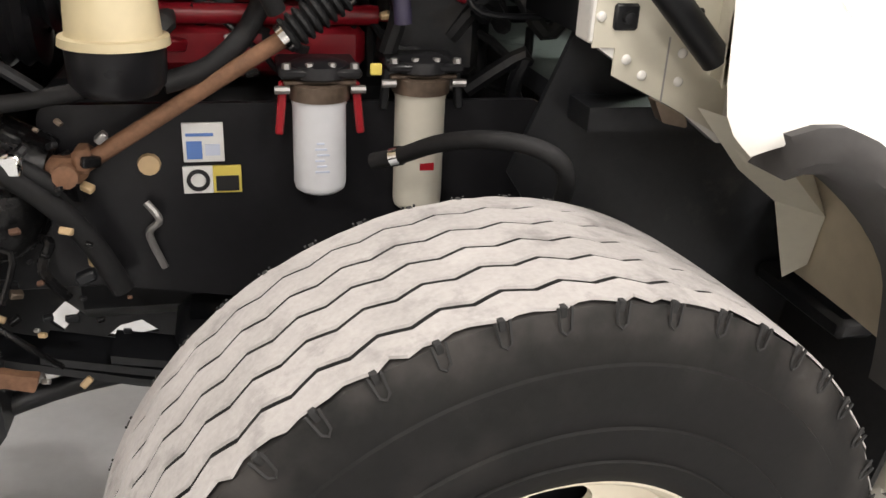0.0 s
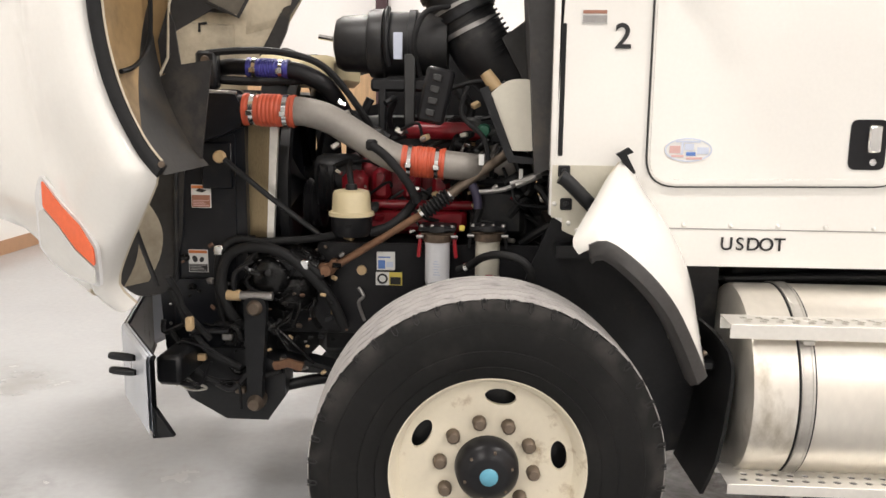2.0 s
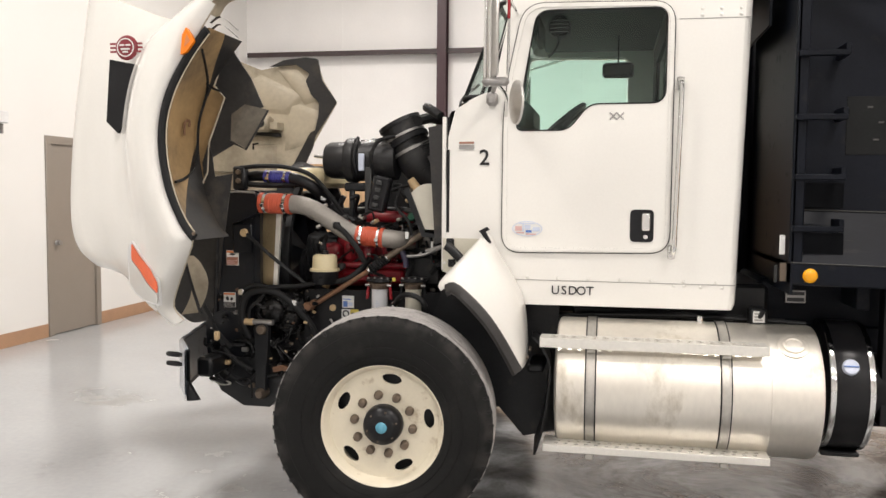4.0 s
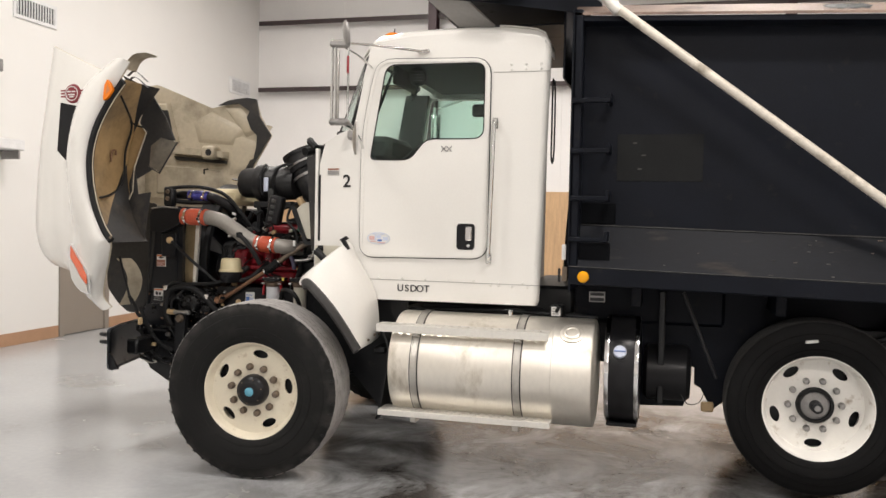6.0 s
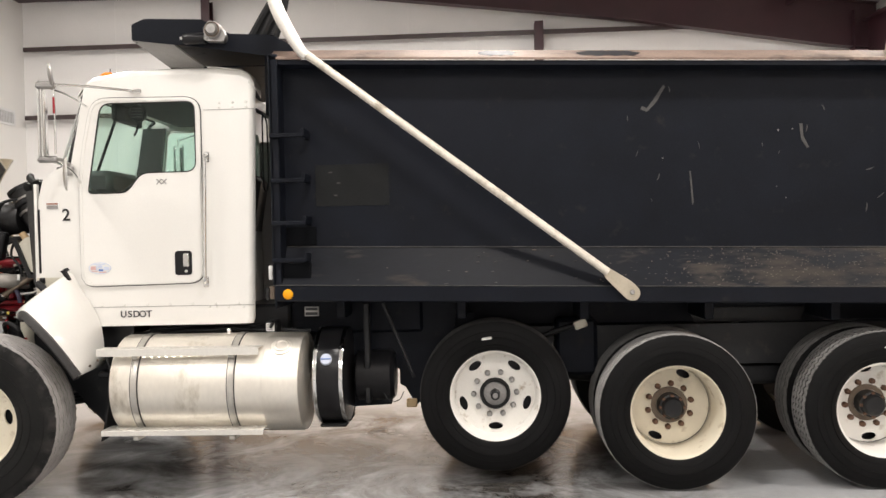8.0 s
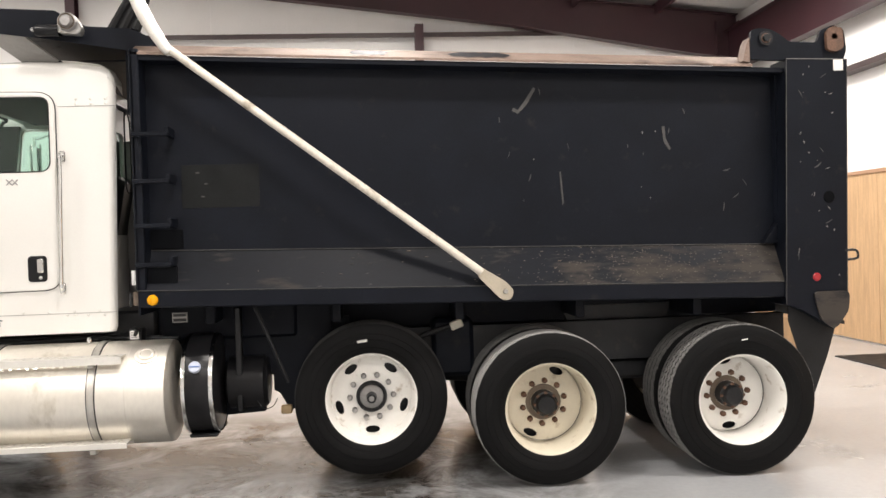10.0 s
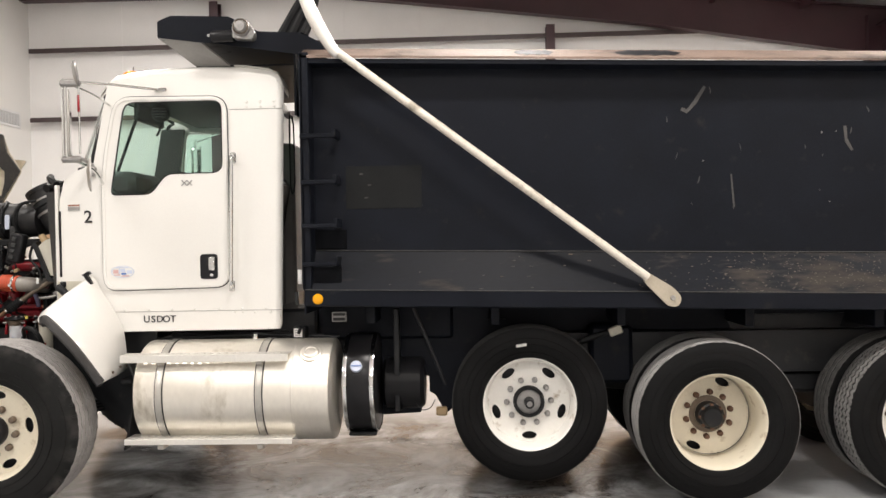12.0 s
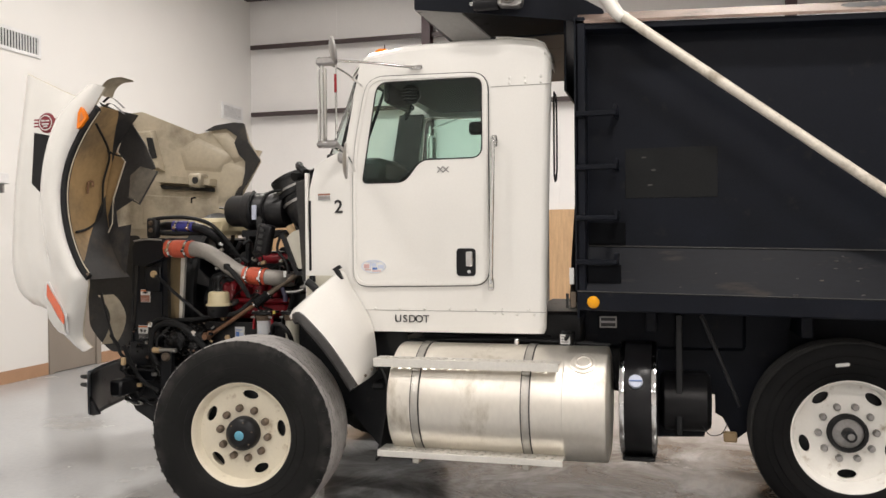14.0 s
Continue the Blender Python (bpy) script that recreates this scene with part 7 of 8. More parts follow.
# dark strip painted as the shadow that the ridge casts below it
part("ridge_painted_shadow", Geo().plate([(-1.84, 2.118), (-1.33, 2.078), (-1.33, 2.05), (-1.82, 2.085)], FYP - 0.03, FYP - 0.006), "splash", hood)
boss = part("inner_boss", Geo().box(-1.508, -1.385, FYP - 0.15, FYP, 2.085, 2.2, 0.02), "fibre_grey", hood)
# dark disc painted as the shade inside the boss
part("boss_hole", Geo().lathe([(0, -0.004), (0.026, -0.004), (0.03, 0)], (-1.43, FYP - 0.15, 2.14), "y", 18), "groove", boss)
facet("inner_flat", [(-1.47, 2.46), (-1.23, 2.35), (-1.3, 2.25), (-1.56, 2.27), (-1.6, 2.4)], 0.03, 0.4, "fibre_grey")
facet("inner_flat", [(-1.3, 2.5), (-1.2, 2.5), (-1.07, 2.36), (-1.16, 2.33)], 0.025, 0.5, "fibre_grey")
facet("inner_flat", [(-1.24, 2.26), (-1.06, 2.2), (-1.12, 2.04), (-1.27, 2.0)], 0.02, 0.4, "fibre_grey")
facet("inner_flat", [(-2.0, 2.03), (-1.4, 1.99), (-1.4, 1.8), (-2.0, 1.8)], 0.025, 0.1, "fibre_grey")
part("panel_hook", Geo().tube([(-1.54, FYP - 0.03, 1.96), (-1.54, FYP - 0.03, 2.0), (-1.5, FYP - 0.03, 2.005)], 0.007, 6, 1), "rubber", hood)
part("tail_rubber", Geo().plate(roundpoly([(-1.408, 2.554), (-1.3, 2.6), (-1.13, 2.618), (-1.04, 2.605), (-1.011, 2.456), (-0.9, 2.297), (-1.077, 2.03), (-1.035, 2.2), (-1.03, 2.292), (-1.09, 2.35), (-1.13, 2.45), (-1.1, 2.5), (-1.208, 2.57)], 0.012), FYP - 0.04, FYP - 0.022), "splash", hood, "torn black rubber edge")
part("tail_rubber", Geo().plate(roundpoly([(-1.06, 2.1), (-1.089, 1.967), (-1.157, 1.83), (-1.24, 1.84), (-1.15, 2.0), (-1.11, 2.08)], 0.02), FYP - 0.02, FYP - 0.004), "splash", hood)
tail = [curve3([(-0.84, y, 2.49), (-0.81, y, 2.545), (-0.76, y, 2.575), (-0.685, y, 2.578)], 8) for y in (-0.1, -0.04, 0.02)]
part("fender_tail", Geo().loft(tail).loft([[(x, y, z - 0.006) for x, y, z in r] for r in tail]), "fibre_grey", hood, "thin curled tail of the fender", 60)
for d in (0.0, 0.035):
    part("tail_strip", Geo().loft([curve3([(-0.85, y, 2.45 - d), (-0.81, y, 2.478 - d), (-0.77, y, 2.462 - d), (-0.71, y, 2.41 - d)], 8) for y in (-0.06, -0.035)]), "splash", hood, smooth=60)
# lamps and badge
part("marker_prism", Geo().plate([(-0.935, 2.325), (-0.905, 2.35), (-0.922, 2.385)], -0.1505, -0.147), "label_orange", hood)
part("side_marker", Geo().plate(roundpoly([(-0.955, 2.288), (-0.925, 2.3), (-0.885, 2.35), (-0.9, 2.38), (-0.925, 2.415), (-0.945, 2.38)], 0.006), -0.148, -0.125), "amber", hood, "amber marker lens on the fender")
def on_nose(pts, lift):
    """Points of the lamp, laid on the nose of the fender."""
    return [(x, 0.45 * (-1.16 - x) - 0.012 - lift, z) for x, z in pts]


def folded(pts, lift):
    out = []
    f0, f1 = Vector((-1.353, 1.306)), Vector((-1.164, 1.146))
    t = (f1 - f0).normalized()
    nrm = Vector((t.y, -t.x))
    for (x, y, z) in on_nose(pts, lift):
        d = max(0.0, (Vector((x, z)) - f0).dot(nrm))
        out.append((x - 0.35 * d, y + 0.7 * d, z - 0.12 * d))
    return out


lens = roundpoly([(-1.36, 1.4), (-1.286, 1.325), (-1.21, 1.268), (-1.155, 1.2), (-1.15, 1.085), (-1.268, 1.1), (-1.34, 1.135), (-1.39, 1.18), (-1.385, 1.34)], 0.015)
g = Geo()
for lift, shrink in ((-0.012, -0.003), (0.006, -0.002), (0.008, 0.004)):
    g.add(folded(inset(lens, shrink), lift), [tuple(range(len(lens)))])
n = len(lens)
g.f += [(i, (i + 1) % n, n + (i + 1) % n, n + i) for i in range(n)]
lamp = part("headlamp", g, "housing", hood, "teardrop headlamp with an orange edge")
for name, mt, pts in (("clear_lens", "lens_clear", [(-1.354, 1.3), (-1.296, 1.252), (-1.236, 1.188), (-1.164, 1.14), (-1.162, 1.093), (-1.268, 1.108), (-1.335, 1.142), (-1.378, 1.185), (-1.374, 1.29)]), ("turn_lens", "salmon", [(-1.352, 1.385), (-1.286, 1.319), (-1.213, 1.262), (-1.164, 1.198), (-1.162, 1.146), (-1.235, 1.193), (-1.295, 1.258), (-1.353, 1.306)])):
    g = Geo()
    pp = roundpoly(pts, 0.01)
    k = len(pp)
    for lift in (0.006, 0.013):
        g.add(folded(pp, lift), [tuple(range(k))])
    g.f += [(i, (i + 1) % k, k + (i + 1) % k, k + i) for i in range(k)]
    part(name, g, mat("salmon_signal_lens", (0.78, 0.14, 0.05), 0.25, bump=0.0) if mt == "salmon" else mt, lamp, "orange turn signal strip" if mt == "salmon" else "clear lamp lens")
part("side_grille", Geo().plate([(-1.53, 2.33), (-1.37, 2.3), (-1.41, 2.06), (-1.49, 1.95), (-1.555, 2.01)], 0.18, 0.2), "black_gloss", hood, "black side intake grille")
part("emblem", Geo().lathe([(0, -0.012), (0.055, -0.012), (0.064, 0)], (-1.425, 0.17, 2.385), "y", 24), "emblem_red", hood, "round dark red emblem with bars")
part("emblem_bar", Geo().box(-1.515, -1.335, 0.163, 0.168, 2.4, 2.41, 0).box(-1.515, -1.335, 0.163, 0.168, 2.38, 2.39, 0).box(-1.515, -1.335, 0.163, 0.168, 2.36, 2.37, 0), "emblem_red", hood)
part("emblem_ring", Geo().lathe([(0.042, -0.0135), (0.045, -0.015), (0.048, -0.0135)], (-1.425, 0.17, 2.385), "y", 24), "label_white", hood)
for dx, dz, w in ((-0.018, 0.012, 0.012), (0.016, 0.012, 0.012), (0.0, -0.008, 0.024), (0.0, -0.022, 0.014)):
    part("emblem_mark", Geo().box(-1.425 + dx - w, -1.425 + dx + w, 0.152, 0.158, 2.385 + dz - 0.004, 2.385 + dz + 0.004, 0), "label_white", hood)
# added sheet, dark like the shade in the nose, closing a bright gap
part("nose_dark_sheet", Geo().plate(roundpoly([(-1.56, 1.68), (-1.13, 1.68), (-1.18, 1.1), (-1.24, 0.9), (-1.36, 0.88), (-1.46, 0.96), (-1.54, 1.06)], 0.04), 0.69, 0.7), "splash", hood, "dark sheet standing in for the shaded opening of the nose")
part("hood_strut", Geo().tube([(-1.3, 0.5, 1.3), (-1.26, 0.5, 1.15), (-1.2, 0.5, 0.97)], 0.009, 8), "black", hood)
part("lamp_housing", Geo().loft([[(x0, y0, z), (x0 + 0.05, y0 + 0.1, z)] for x0, y0, z in curve3([(-1.38, 0.57, 1.28), (-1.335, 0.58, 1.23), (-1.3, 0.59, 1.14), (-1.31, 0.58, 1.04), (-1.35, 0.56, 0.95)], 14)]), "fibre_grey", hood, smooth=60)
part("lamp_plug", Geo().box(-1.05, -1.025, 0.35, 0.38, 0.85, 0.9, 0.006), "tan_plastic", hood)
part("hood_cable", Geo().tube([(-1.08, 0.3, 1.05), (-1.06, 0.34, 0.98), (-1.05, 0.36, 0.92), (-1.0, 0.45, 0.8)], 0.011, 8), "rubber", hood)

# ------------------------------------------------------------ bumper and front end
# swept plate bumper, its ends set back
BE, BM = Vector((-1.055, 0.041)), Vector((-1.375, 0.573))


def bumper_plate(back, far=False):
    """One swept half of the bumper: its end, the bend and the middle, set back by some millimetres."""
    rows = []
    for (x, y), z0, z1 in ((BE, 0.595, 0.86), (BM, 0.52, 0.81), (Vector((-1.6, YC)), 0.5, 0.79)):
        n = Vector((0.86, 0.51)) * back
        rows.append([(x + n.x + d, (2 * YC - y - n.y) if far else y + n.y, z) for d, z in ((0.012, z0), (0, z0 + 0.015), (0, z1 - 0.012), (0.006, z1), (0.012, z1 + 0.002))])
    return rows


bumper = part("bumper", Geo().loft(bumper_plate(0.0)).loft(bumper_plate(0.01)), "bumper", truck, "pale grey swept steel plate bumper", 20)
part("bumper_end", Geo().loft(bumper_plate(0.0, True)).loft(bumper_plate(0.01, True)), "bumper", bumper, smooth=20)
part("bumper_back", Geo().loft([[(x + 0.004, y + 0.004, z - 0.006) for x, y, z in r[:4]] for r in bumper_plate(0.014)]).loft([[(x + 0.004, y + 0.004, z - 0.006) for x, y, z in r[:4]] for r in bumper_plate(0.02)]), "black", bumper, "black painted back of the bumper", 20)
part("bumper_bracket", Geo().box(-1.19, -1.1, 0.42, 0.66, 0.63, 0.74, 0.015), "black", bumper)
part("bumper_gusset", Geo().plate([(-1.052, 0.705), (-0.985, 0.6), (-1.052, 0.592)], 0.055, 0.075), "black", bumper)
for z in (0.785, 0.735):
    a = BE + (BM - BE) * 0.42
    part("tow_pin", Geo().tube([(a.x + 0.005, a.y - 0.014, z), (a.x - 0.02, a.y - 0.008, z), (a.x - 0.075, a.y + 0.004, z), (a.x - 0.09, a.y + 0.006, z)], [0.01, 0.014, 0.014, 0.01], 10, 2), "black", bumper, "black tow pin")
part("front_crossmember", Geo().plate([(-1.22, 0.62), (-1.16, 0.5), (-1.02, 0.42), (-0.86, 0.42), (-0.79, 0.52), (-0.79, 0.64), (-0.95, 0.7), (-1.2, 0.7)], 0.66, 0.78), "black", truck)

# ------------------------------------------------------------ radiator and cooling pipes
rad = part("radiator", Geo().box(-1.14, -0.94, 0.74, 2 * YC - 0.74, 0.66, 1.66, 0.015).plate(roundpoly([(-1.15, 1.66), (-0.93, 1.66), (-0.93, 1.1), (-0.96, 0.66), (-1.26, 0.66), (-1.28, 1.0), (-1.22, 1.4)], 0.03), 0.7, 0.74), "radiator", truck, "black radiator and charge air cooler")
part("side_rib", Geo().tube([(-1.185, 0.695, 1.48), (-1.2, 0.69, 1.1), (-1.21, 0.695, 0.7)], 0.012, 8), "black", rad)
part("side_channel", Geo().plate(roundpoly([(-1.06, 1.5), (-0.965, 1.5), (-0.972, 1.08), (-0.985, 0.72), (-1.0, 0.72), (-1.0, 1.05), (-1.045, 1.08), (-1.05, 1.26)], 0.012), 0.694, 0.701), "radiator", rad)
part("lower_cover", Geo().plate(roundpoly([(-1.2, 0.96), (-1.02, 0.96), (-1.02, 0.7), (-1.18, 0.7), (-1.21, 0.8)], 0.03), 0.672, 0.699), "radiator", rad)
part("corner_tank", Geo().loft([[(x, y + 0.004 * k, z) for x, z in ((-1.16, 1.48), (-1.165, 1.6), (-1.14, 1.645), (-1.05, 1.65), (-0.95, 1.648), (-0.925, 1.6), (-0.93, 1.53), (-0.99, 1.5), (-1.08, 1.47))] for k, y in enumerate((0.66, 0.652, 0.73))], True).plate([(-1.16, 1.48), (-1.165, 1.6), (-1.14, 1.645), (-1.05, 1.65), (-0.95, 1.648), (-0.925, 1.6), (-0.93, 1.53), (-0.99, 1.5), (-1.08, 1.47)], 0.652, 0.662), "radiator", rad, "black end tank of the charge air cooler", 50)
# thin grey tube that paints a glint on the tank's top edge
part("tank_glint", Geo().tube([(-1.15, 0.65, 1.642), (-1.05, 0.645, 1.652), (-0.94, 0.65, 1.648)], 0.006, 8), "lug_grey", rad, "grey line drawn as the glint on the upper edge")
part("bolt_bracket", Geo().box(-1.09, -0.975, 0.682, 0.694, 1.3, 1.47, 0.01), "radiator", rad)
part("stay_bolt", Geo().lathe([(0, -0.03), (0.018, -0.03), (0.024, -0.022), (0.024, 0.0)], (-1.018, 0.69, 1.418), "y", 12), "tan_plastic", rad, "tan plated bolt head")
part("stay_rod", Geo().tube([(-1.0, 0.672, 1.41), (-0.83, 0.675, 1.27), (-0.655, 0.69, 1.135)], 0.011, 8), "black", rad, "thin black stay rod")
for x0, z0, top_m in ((-1.1, 1.27, "label_white"), (-1.12, 1.026, "label_orange")):
    part("warning_label", Geo().box(x0 - 0.037, x0 + 0.037, 0.695, 0.7, z0 - 0.043, z0 + 0.043, 0.001), "label_white", rad, "small warning label")
    part("label_bar", Geo().box(x0 - 0.034, x0 + 0.034, 0.692, 0.695, z0 - 0.04, z0 + 0.005, 0) if top_m == "label_white" else Geo().box(x0 - 0.034, x0 + 0.034, 0.692, 0.695, z0 - 0.04, z0 - 0.012, 0), "label_brown" if top_m == "label_white" else "ink", rad)
    part("label_bar", Geo().box(x0 - 0.034, x0 + 0.034, 0.692, 0.695, z0 + 0.03, z0 + 0.04, 0), "label_orange", rad)
    for k in range(4):
        part("label_line", Geo().box(x0 - 0.03, x0 + 0.03 - 0.009 * (k % 3), 0.69, 0.6925, z0 - 0.035 + 0.0062 * k, z0 - 0.0325 + 0.0062 * k, 0), "label_rose" if top_m == "label_white" else "lug_grey", rad)
    if top_m == "label_white":
        part("label_mark", Geo().plate(roundpoly([(x0 - 0.02, 1.29), (x0 - 0.005, 1.3), (x0 + 0.022, 1.292), (x0 + 0.004, 1.284)], 0.003), 0.692, 0.695), "ink", rad)
    else:
        part("label_mark", Geo().plate(oval(x0 - 0.012, z0 + 0.008, 0.009, 0.013, 0.4), 0.692, 0.695).plate(oval(x0 + 0.014, z0 + 0.006, 0.008, 0.01, -0.4), 0.692, 0.695), "ink", rad)
part("fan_shroud", Geo().plate([(-0.925, 1.54), (-0.84, 1.54), (-0.868, 1.09), (-0.945, 1.09)], 0.735, 0.75), mat("bronze_shroud", (0.3, 0.235, 0.14), 0.35, metal=0.75, var=0.3, scale=3, stretch=(6, 1, 1), bump=0.08), rad, "bronze coloured fan shroud side")
part("shroud_edge", Geo().plate([(-0.842, 1.545), (-0.812, 1.545), (-0.842, 1.09), (-0.866, 1.09)], 0.728, 0.752), mat("bright_shroud_edge", (0.82, 0.8, 0.75), 0.3, metal=0.6, var=0.12, scale=5, bump=0.06), rad, "bright folded edge of the fan shroud")
part("shroud_ring", Geo().lathe([(0.54, -0.84), (0.57, -0.835), (0.57, -0.8), (0.54, -0.795), (0.54, -0.84)], (0, YC + 0.05, 1.25), "x", 72), "black", rad)
part("shroud_cone", Geo().lathe([(0.6, -0.94), (0.57, -0.86), (0.56, -0.82)], (0, YC + 0.08, 1.25), "x", 48), "black", rad)
for k in range(9):
    part("panel_rivet", Geo().lathe([(0, -0.006), (0.005, -0.005), (0.007, 0)], (-1.215 - 0.003 * k, 0.7, 1.38 - 0.075 * k), "y", 8), "chrome" if k % 2 else "steel", rad)
fan = part("fan", Geo().lathe([(0, -0.84), (0.1, -0.84), (0.12, -0.8), (0.12, -0.76), (0, -0.74)], (0, YC, 1.25), "x", 24), "black", truck, "black engine fan")
for k in range(9):
    a = 2 * math.pi * k / 9
    part("fan_blade", Geo().loft([[(-0.83 + 0.02 * s, YC + r * math.cos(a + 0.14 * s), 1.25 + r * math.sin(a + 0.14 * s)) for s in (-1, 0, 1)] for r in (0.1, 0.25, 0.4, 0.51)]).loft([[(-0.822 + 0.02 * s, YC + r * math.cos(a + 0.14 * s), 1.25 + r * math.sin(a + 0.14 * s)) for s in (-1, 0, 1)] for r in (0.1, 0.25, 0.4, 0.51)]), "black_gloss", fan)
part("fan_belt_wheel", Geo().lathe([(0, -0.7), (0.11, -0.7), (0.12, -0.69), (0.105, -0.675), (0.12, -0.66), (0.105, -0.645), (0.12, -0.63), (0.05, -0.62)], (0, 0.95, 1.3), "x", 28), "black", fan)


def ribbed_hose(name, a, b, r, material, label, ribs=5):
    a, b = Vector(a), Vector(b)
    n = 60
    pts = [a + (b - a) * k / n for k in range(n + 1)]
    swell = [0.004 * abs(math.sin(math.pi * ribs * (k / n - 0.3) / 0.4)) ** 0.6 if 0.3 < k / n < 0.7 else (0.003 if k / n < 0.08 or k / n > 0.92 else 0.0) for k in range(n + 1)]
    h = part(name, Geo().tube(pts, [r + w for w in swell], 24, 1), material, truck, label, 30)
    d = (b - a).normalized()
    for t in (0.18, 0.82):
        c = a + (b - a) * t
        wide = (b - a).length * 0.055
        part("clamp", Geo().tube([c - d * wide, c - d * wide * 0.8, c + d * wide * 0.8, c + d * wide], [r + 0.001, r + 0.004, r + 0.004, r + 0.001], 24, 1), "chrome", h, "bright hose clamp")
        part("clamp_screw", Geo().box(c.x - 0.012, c.x + 0.012, c.y - r - 0.02, c.y - r - 0.004, c.z - 0.02, c.z + 0.0, 0.003), "chrome", h)
    return h


part("inlet_stub", Geo().tube([(-1.12, 0.78, 1.585), (-1.02, 0.72, 1.592), (-0.91, 0.7, 1.59)], 0.052, 20), "radiator", rad)
ribbed_hose("charge_air_hose", (-0.925, 0.7, 1.589), (-0.738, 0.7, 1.584), 0.056, "silicone", "orange ribbed silicone hose with bright clamps")
pipe = part("charge_air_pipe", Geo().tube([(-0.76, 0.7, 1.585), (-0.7, 0.7, 1.582), (-0.62, 0.7, 1.56), (-0.53, 0.7, 1.51), (-0.43, 0.7, 1.448), (-0.37, 0.7, 1.42), (-0.33, 0.7, 1.41)], 0.052, 24), "cac", truck, "dull grey cast aluminium air pipe")
part("pipe_sensor", Geo().box(-0.475, -0.435, 0.63, 0.66, 1.45, 1.49, 0.008).tube([(-0.455, 0.64, 1.47), (-0.4, 0.63, 1.43), (-0.33, 0.62, 1.35), (-0.29, 0.64, 1.27)], 0.016, 10), "rubber", pipe, "black hose from the pipe")
ribbed_hose("charge_air_hose", (-0.352, 0.7, 1.413), (-0.197, 0.7, 1.402), 0.054, "silicone", "orange ribbed silicone hose with bright clamps")
part("air_elbow", Geo().tube([(-0.21, 0.7, 1.403), (-0.14, 0.71, 1.395), (-0.09, 0.78, 1.385), (-0.07, 0.9, 1.38)], 0.051, 20), "cac", truck, "grey cast elbow on the engine")
ribbed_hose("coolant_hose", (-0.94, 0.8, 1.742), (-0.785, 0.8, 1.735), 0.034, "blue_hose", "blue ribbed silicone coolant hose", 6)
part("coolant_pipe", Geo().tube([(-1.06, 0.84, 1.74), (-1.0, 0.81, 1.745), (-0.93, 0.8, 1.742)], 0.03, 14).tube([(-0.79, 0.8, 1.735), (-0.72, 0.81, 1.715), (-0.65, 0.84, 1.67), (-0.6, 0.95, 1.56), (-0.58, 1.05, 1.45)], 0.034, 16), "black_gloss", truck, "black coolant pipe")
part("top_harness", Geo().tube([(-1.08, 0.76, 1.79), (-0.95, 0.75, 1.8), (-0.8, 0.76, 1.795), (-0.66, 0.8, 1.75), (-0.55, 0.85, 1.62), (-0.48, 0.9, 1.5)], 0.013, 8).tube([(-1.1, 0.8, 1.7), (-0.9, 0.78, 1.69), (-0.7, 0.82, 1.7)], 0.016, 8), "rubber", truck, "black wiring harness")
part("top_bracket", Geo().box(-1.12, -1.04, 0.74, 0.8, 1.66, 1.8, 0.012), "black", rad)
for z in (1.715, 1.765):
    part("top_bolt", Geo().lathe([(0, -0.014), (0.014, -0.012), (0.017, 0)], (-1.08, 0.74, z), "y", 10), "lug", rad)
part("header_tank", Geo().box(-0.98, -0.66, 1.0, 1.7, 1.68, 1.8, 0.03), "poly", truck, "beige plastic header tank")

# ------------------------------------------------------------ engine
eng = part("engine_block", Geo().box(-0.66, -0.14, 0.92, 1.75, 1.1, 1.4, 0.03), "red", truck, "red painted diesel engine")
for k in range(4):
    x = -0.6 + 0.115 * k
    part("exhaust_port", Geo().box(x, x + 0.07, 0.85, 0.93, 1.25, 1.37, 0.018).lathe([(0, -0.02), (0.016, -0.018), (0.018, 0)], (x + 0.035, 0.85, 1.34), "y", 10), "red", eng)
part("rear_housing", Geo().box(-0.14, 0.14, 0.9, 1.75, 1.08, 1.42, 0.03).box(-0.1, 0.1, 0.84, 0.9, 1.12, 1.3, 0.02), "black", eng)
# added dark backing sheet that hides the wall behind the engine
part("far_backing", Geo().plate([(-0.74, 1.74), (-0.6, 1.78), (-0.58, 1.62), (-0.72, 1.58), (-0.78, 1.5), (-0.8, 1.1), (0.18, 1.1), (0.18, 1.95), (-0.2, 1.95), (-0.5, 1.86), (-0.56, 1.86), (-0.74, 1.8)], 1.98, 1.99), "black", eng)
part("side_casting", Geo().box(-0.52, -0.12, 0.84, 0.93, 1.13, 1.22, 0.02).box(-0.6, -0.5, 0.82, 0.93, 1.12, 1.36, 0.025).tube([(-0.48, 0.84, 1.235), (-0.1, 0.84, 1.235)], 0.018, 10, 1), "red", eng)
part("rocker_cover", Geo().box(-0.6, 0.1, 1.02, 1.62, 1.4, 1.56, 0.04), "black", eng)
part("crossover_tube", Geo().tube([(-0.36, 0.92, 1.515), (-0.22, 0.9, 1.515), (-0.08, 0.92, 1.51)], 0.034, 14), "red", eng, "red painted tube")
part("lower_block", Geo().box(-0.72, 0.15, 0.9, 1.75, 0.6, 1.1, 0.04), "black", eng)
part("pulley", Geo().lathe([(0, -0.76), (0.09, -0.76), (0.1, -0.75), (0.088, -0.735), (0.1, -0.72), (0.088, -0.705), (0.1, -0.69), (0.04, -0.68)], (0, 0.96, 1.22), "x", 28), "black_gloss", eng)
part("alternator", Geo().lathe([(0, -0.72), (0.07, -0.71), (0.08, -0.68), (0.08, -0.56), (0.06, -0.53)], (0, 0.93, 1.34), "x", 24), "black", eng)
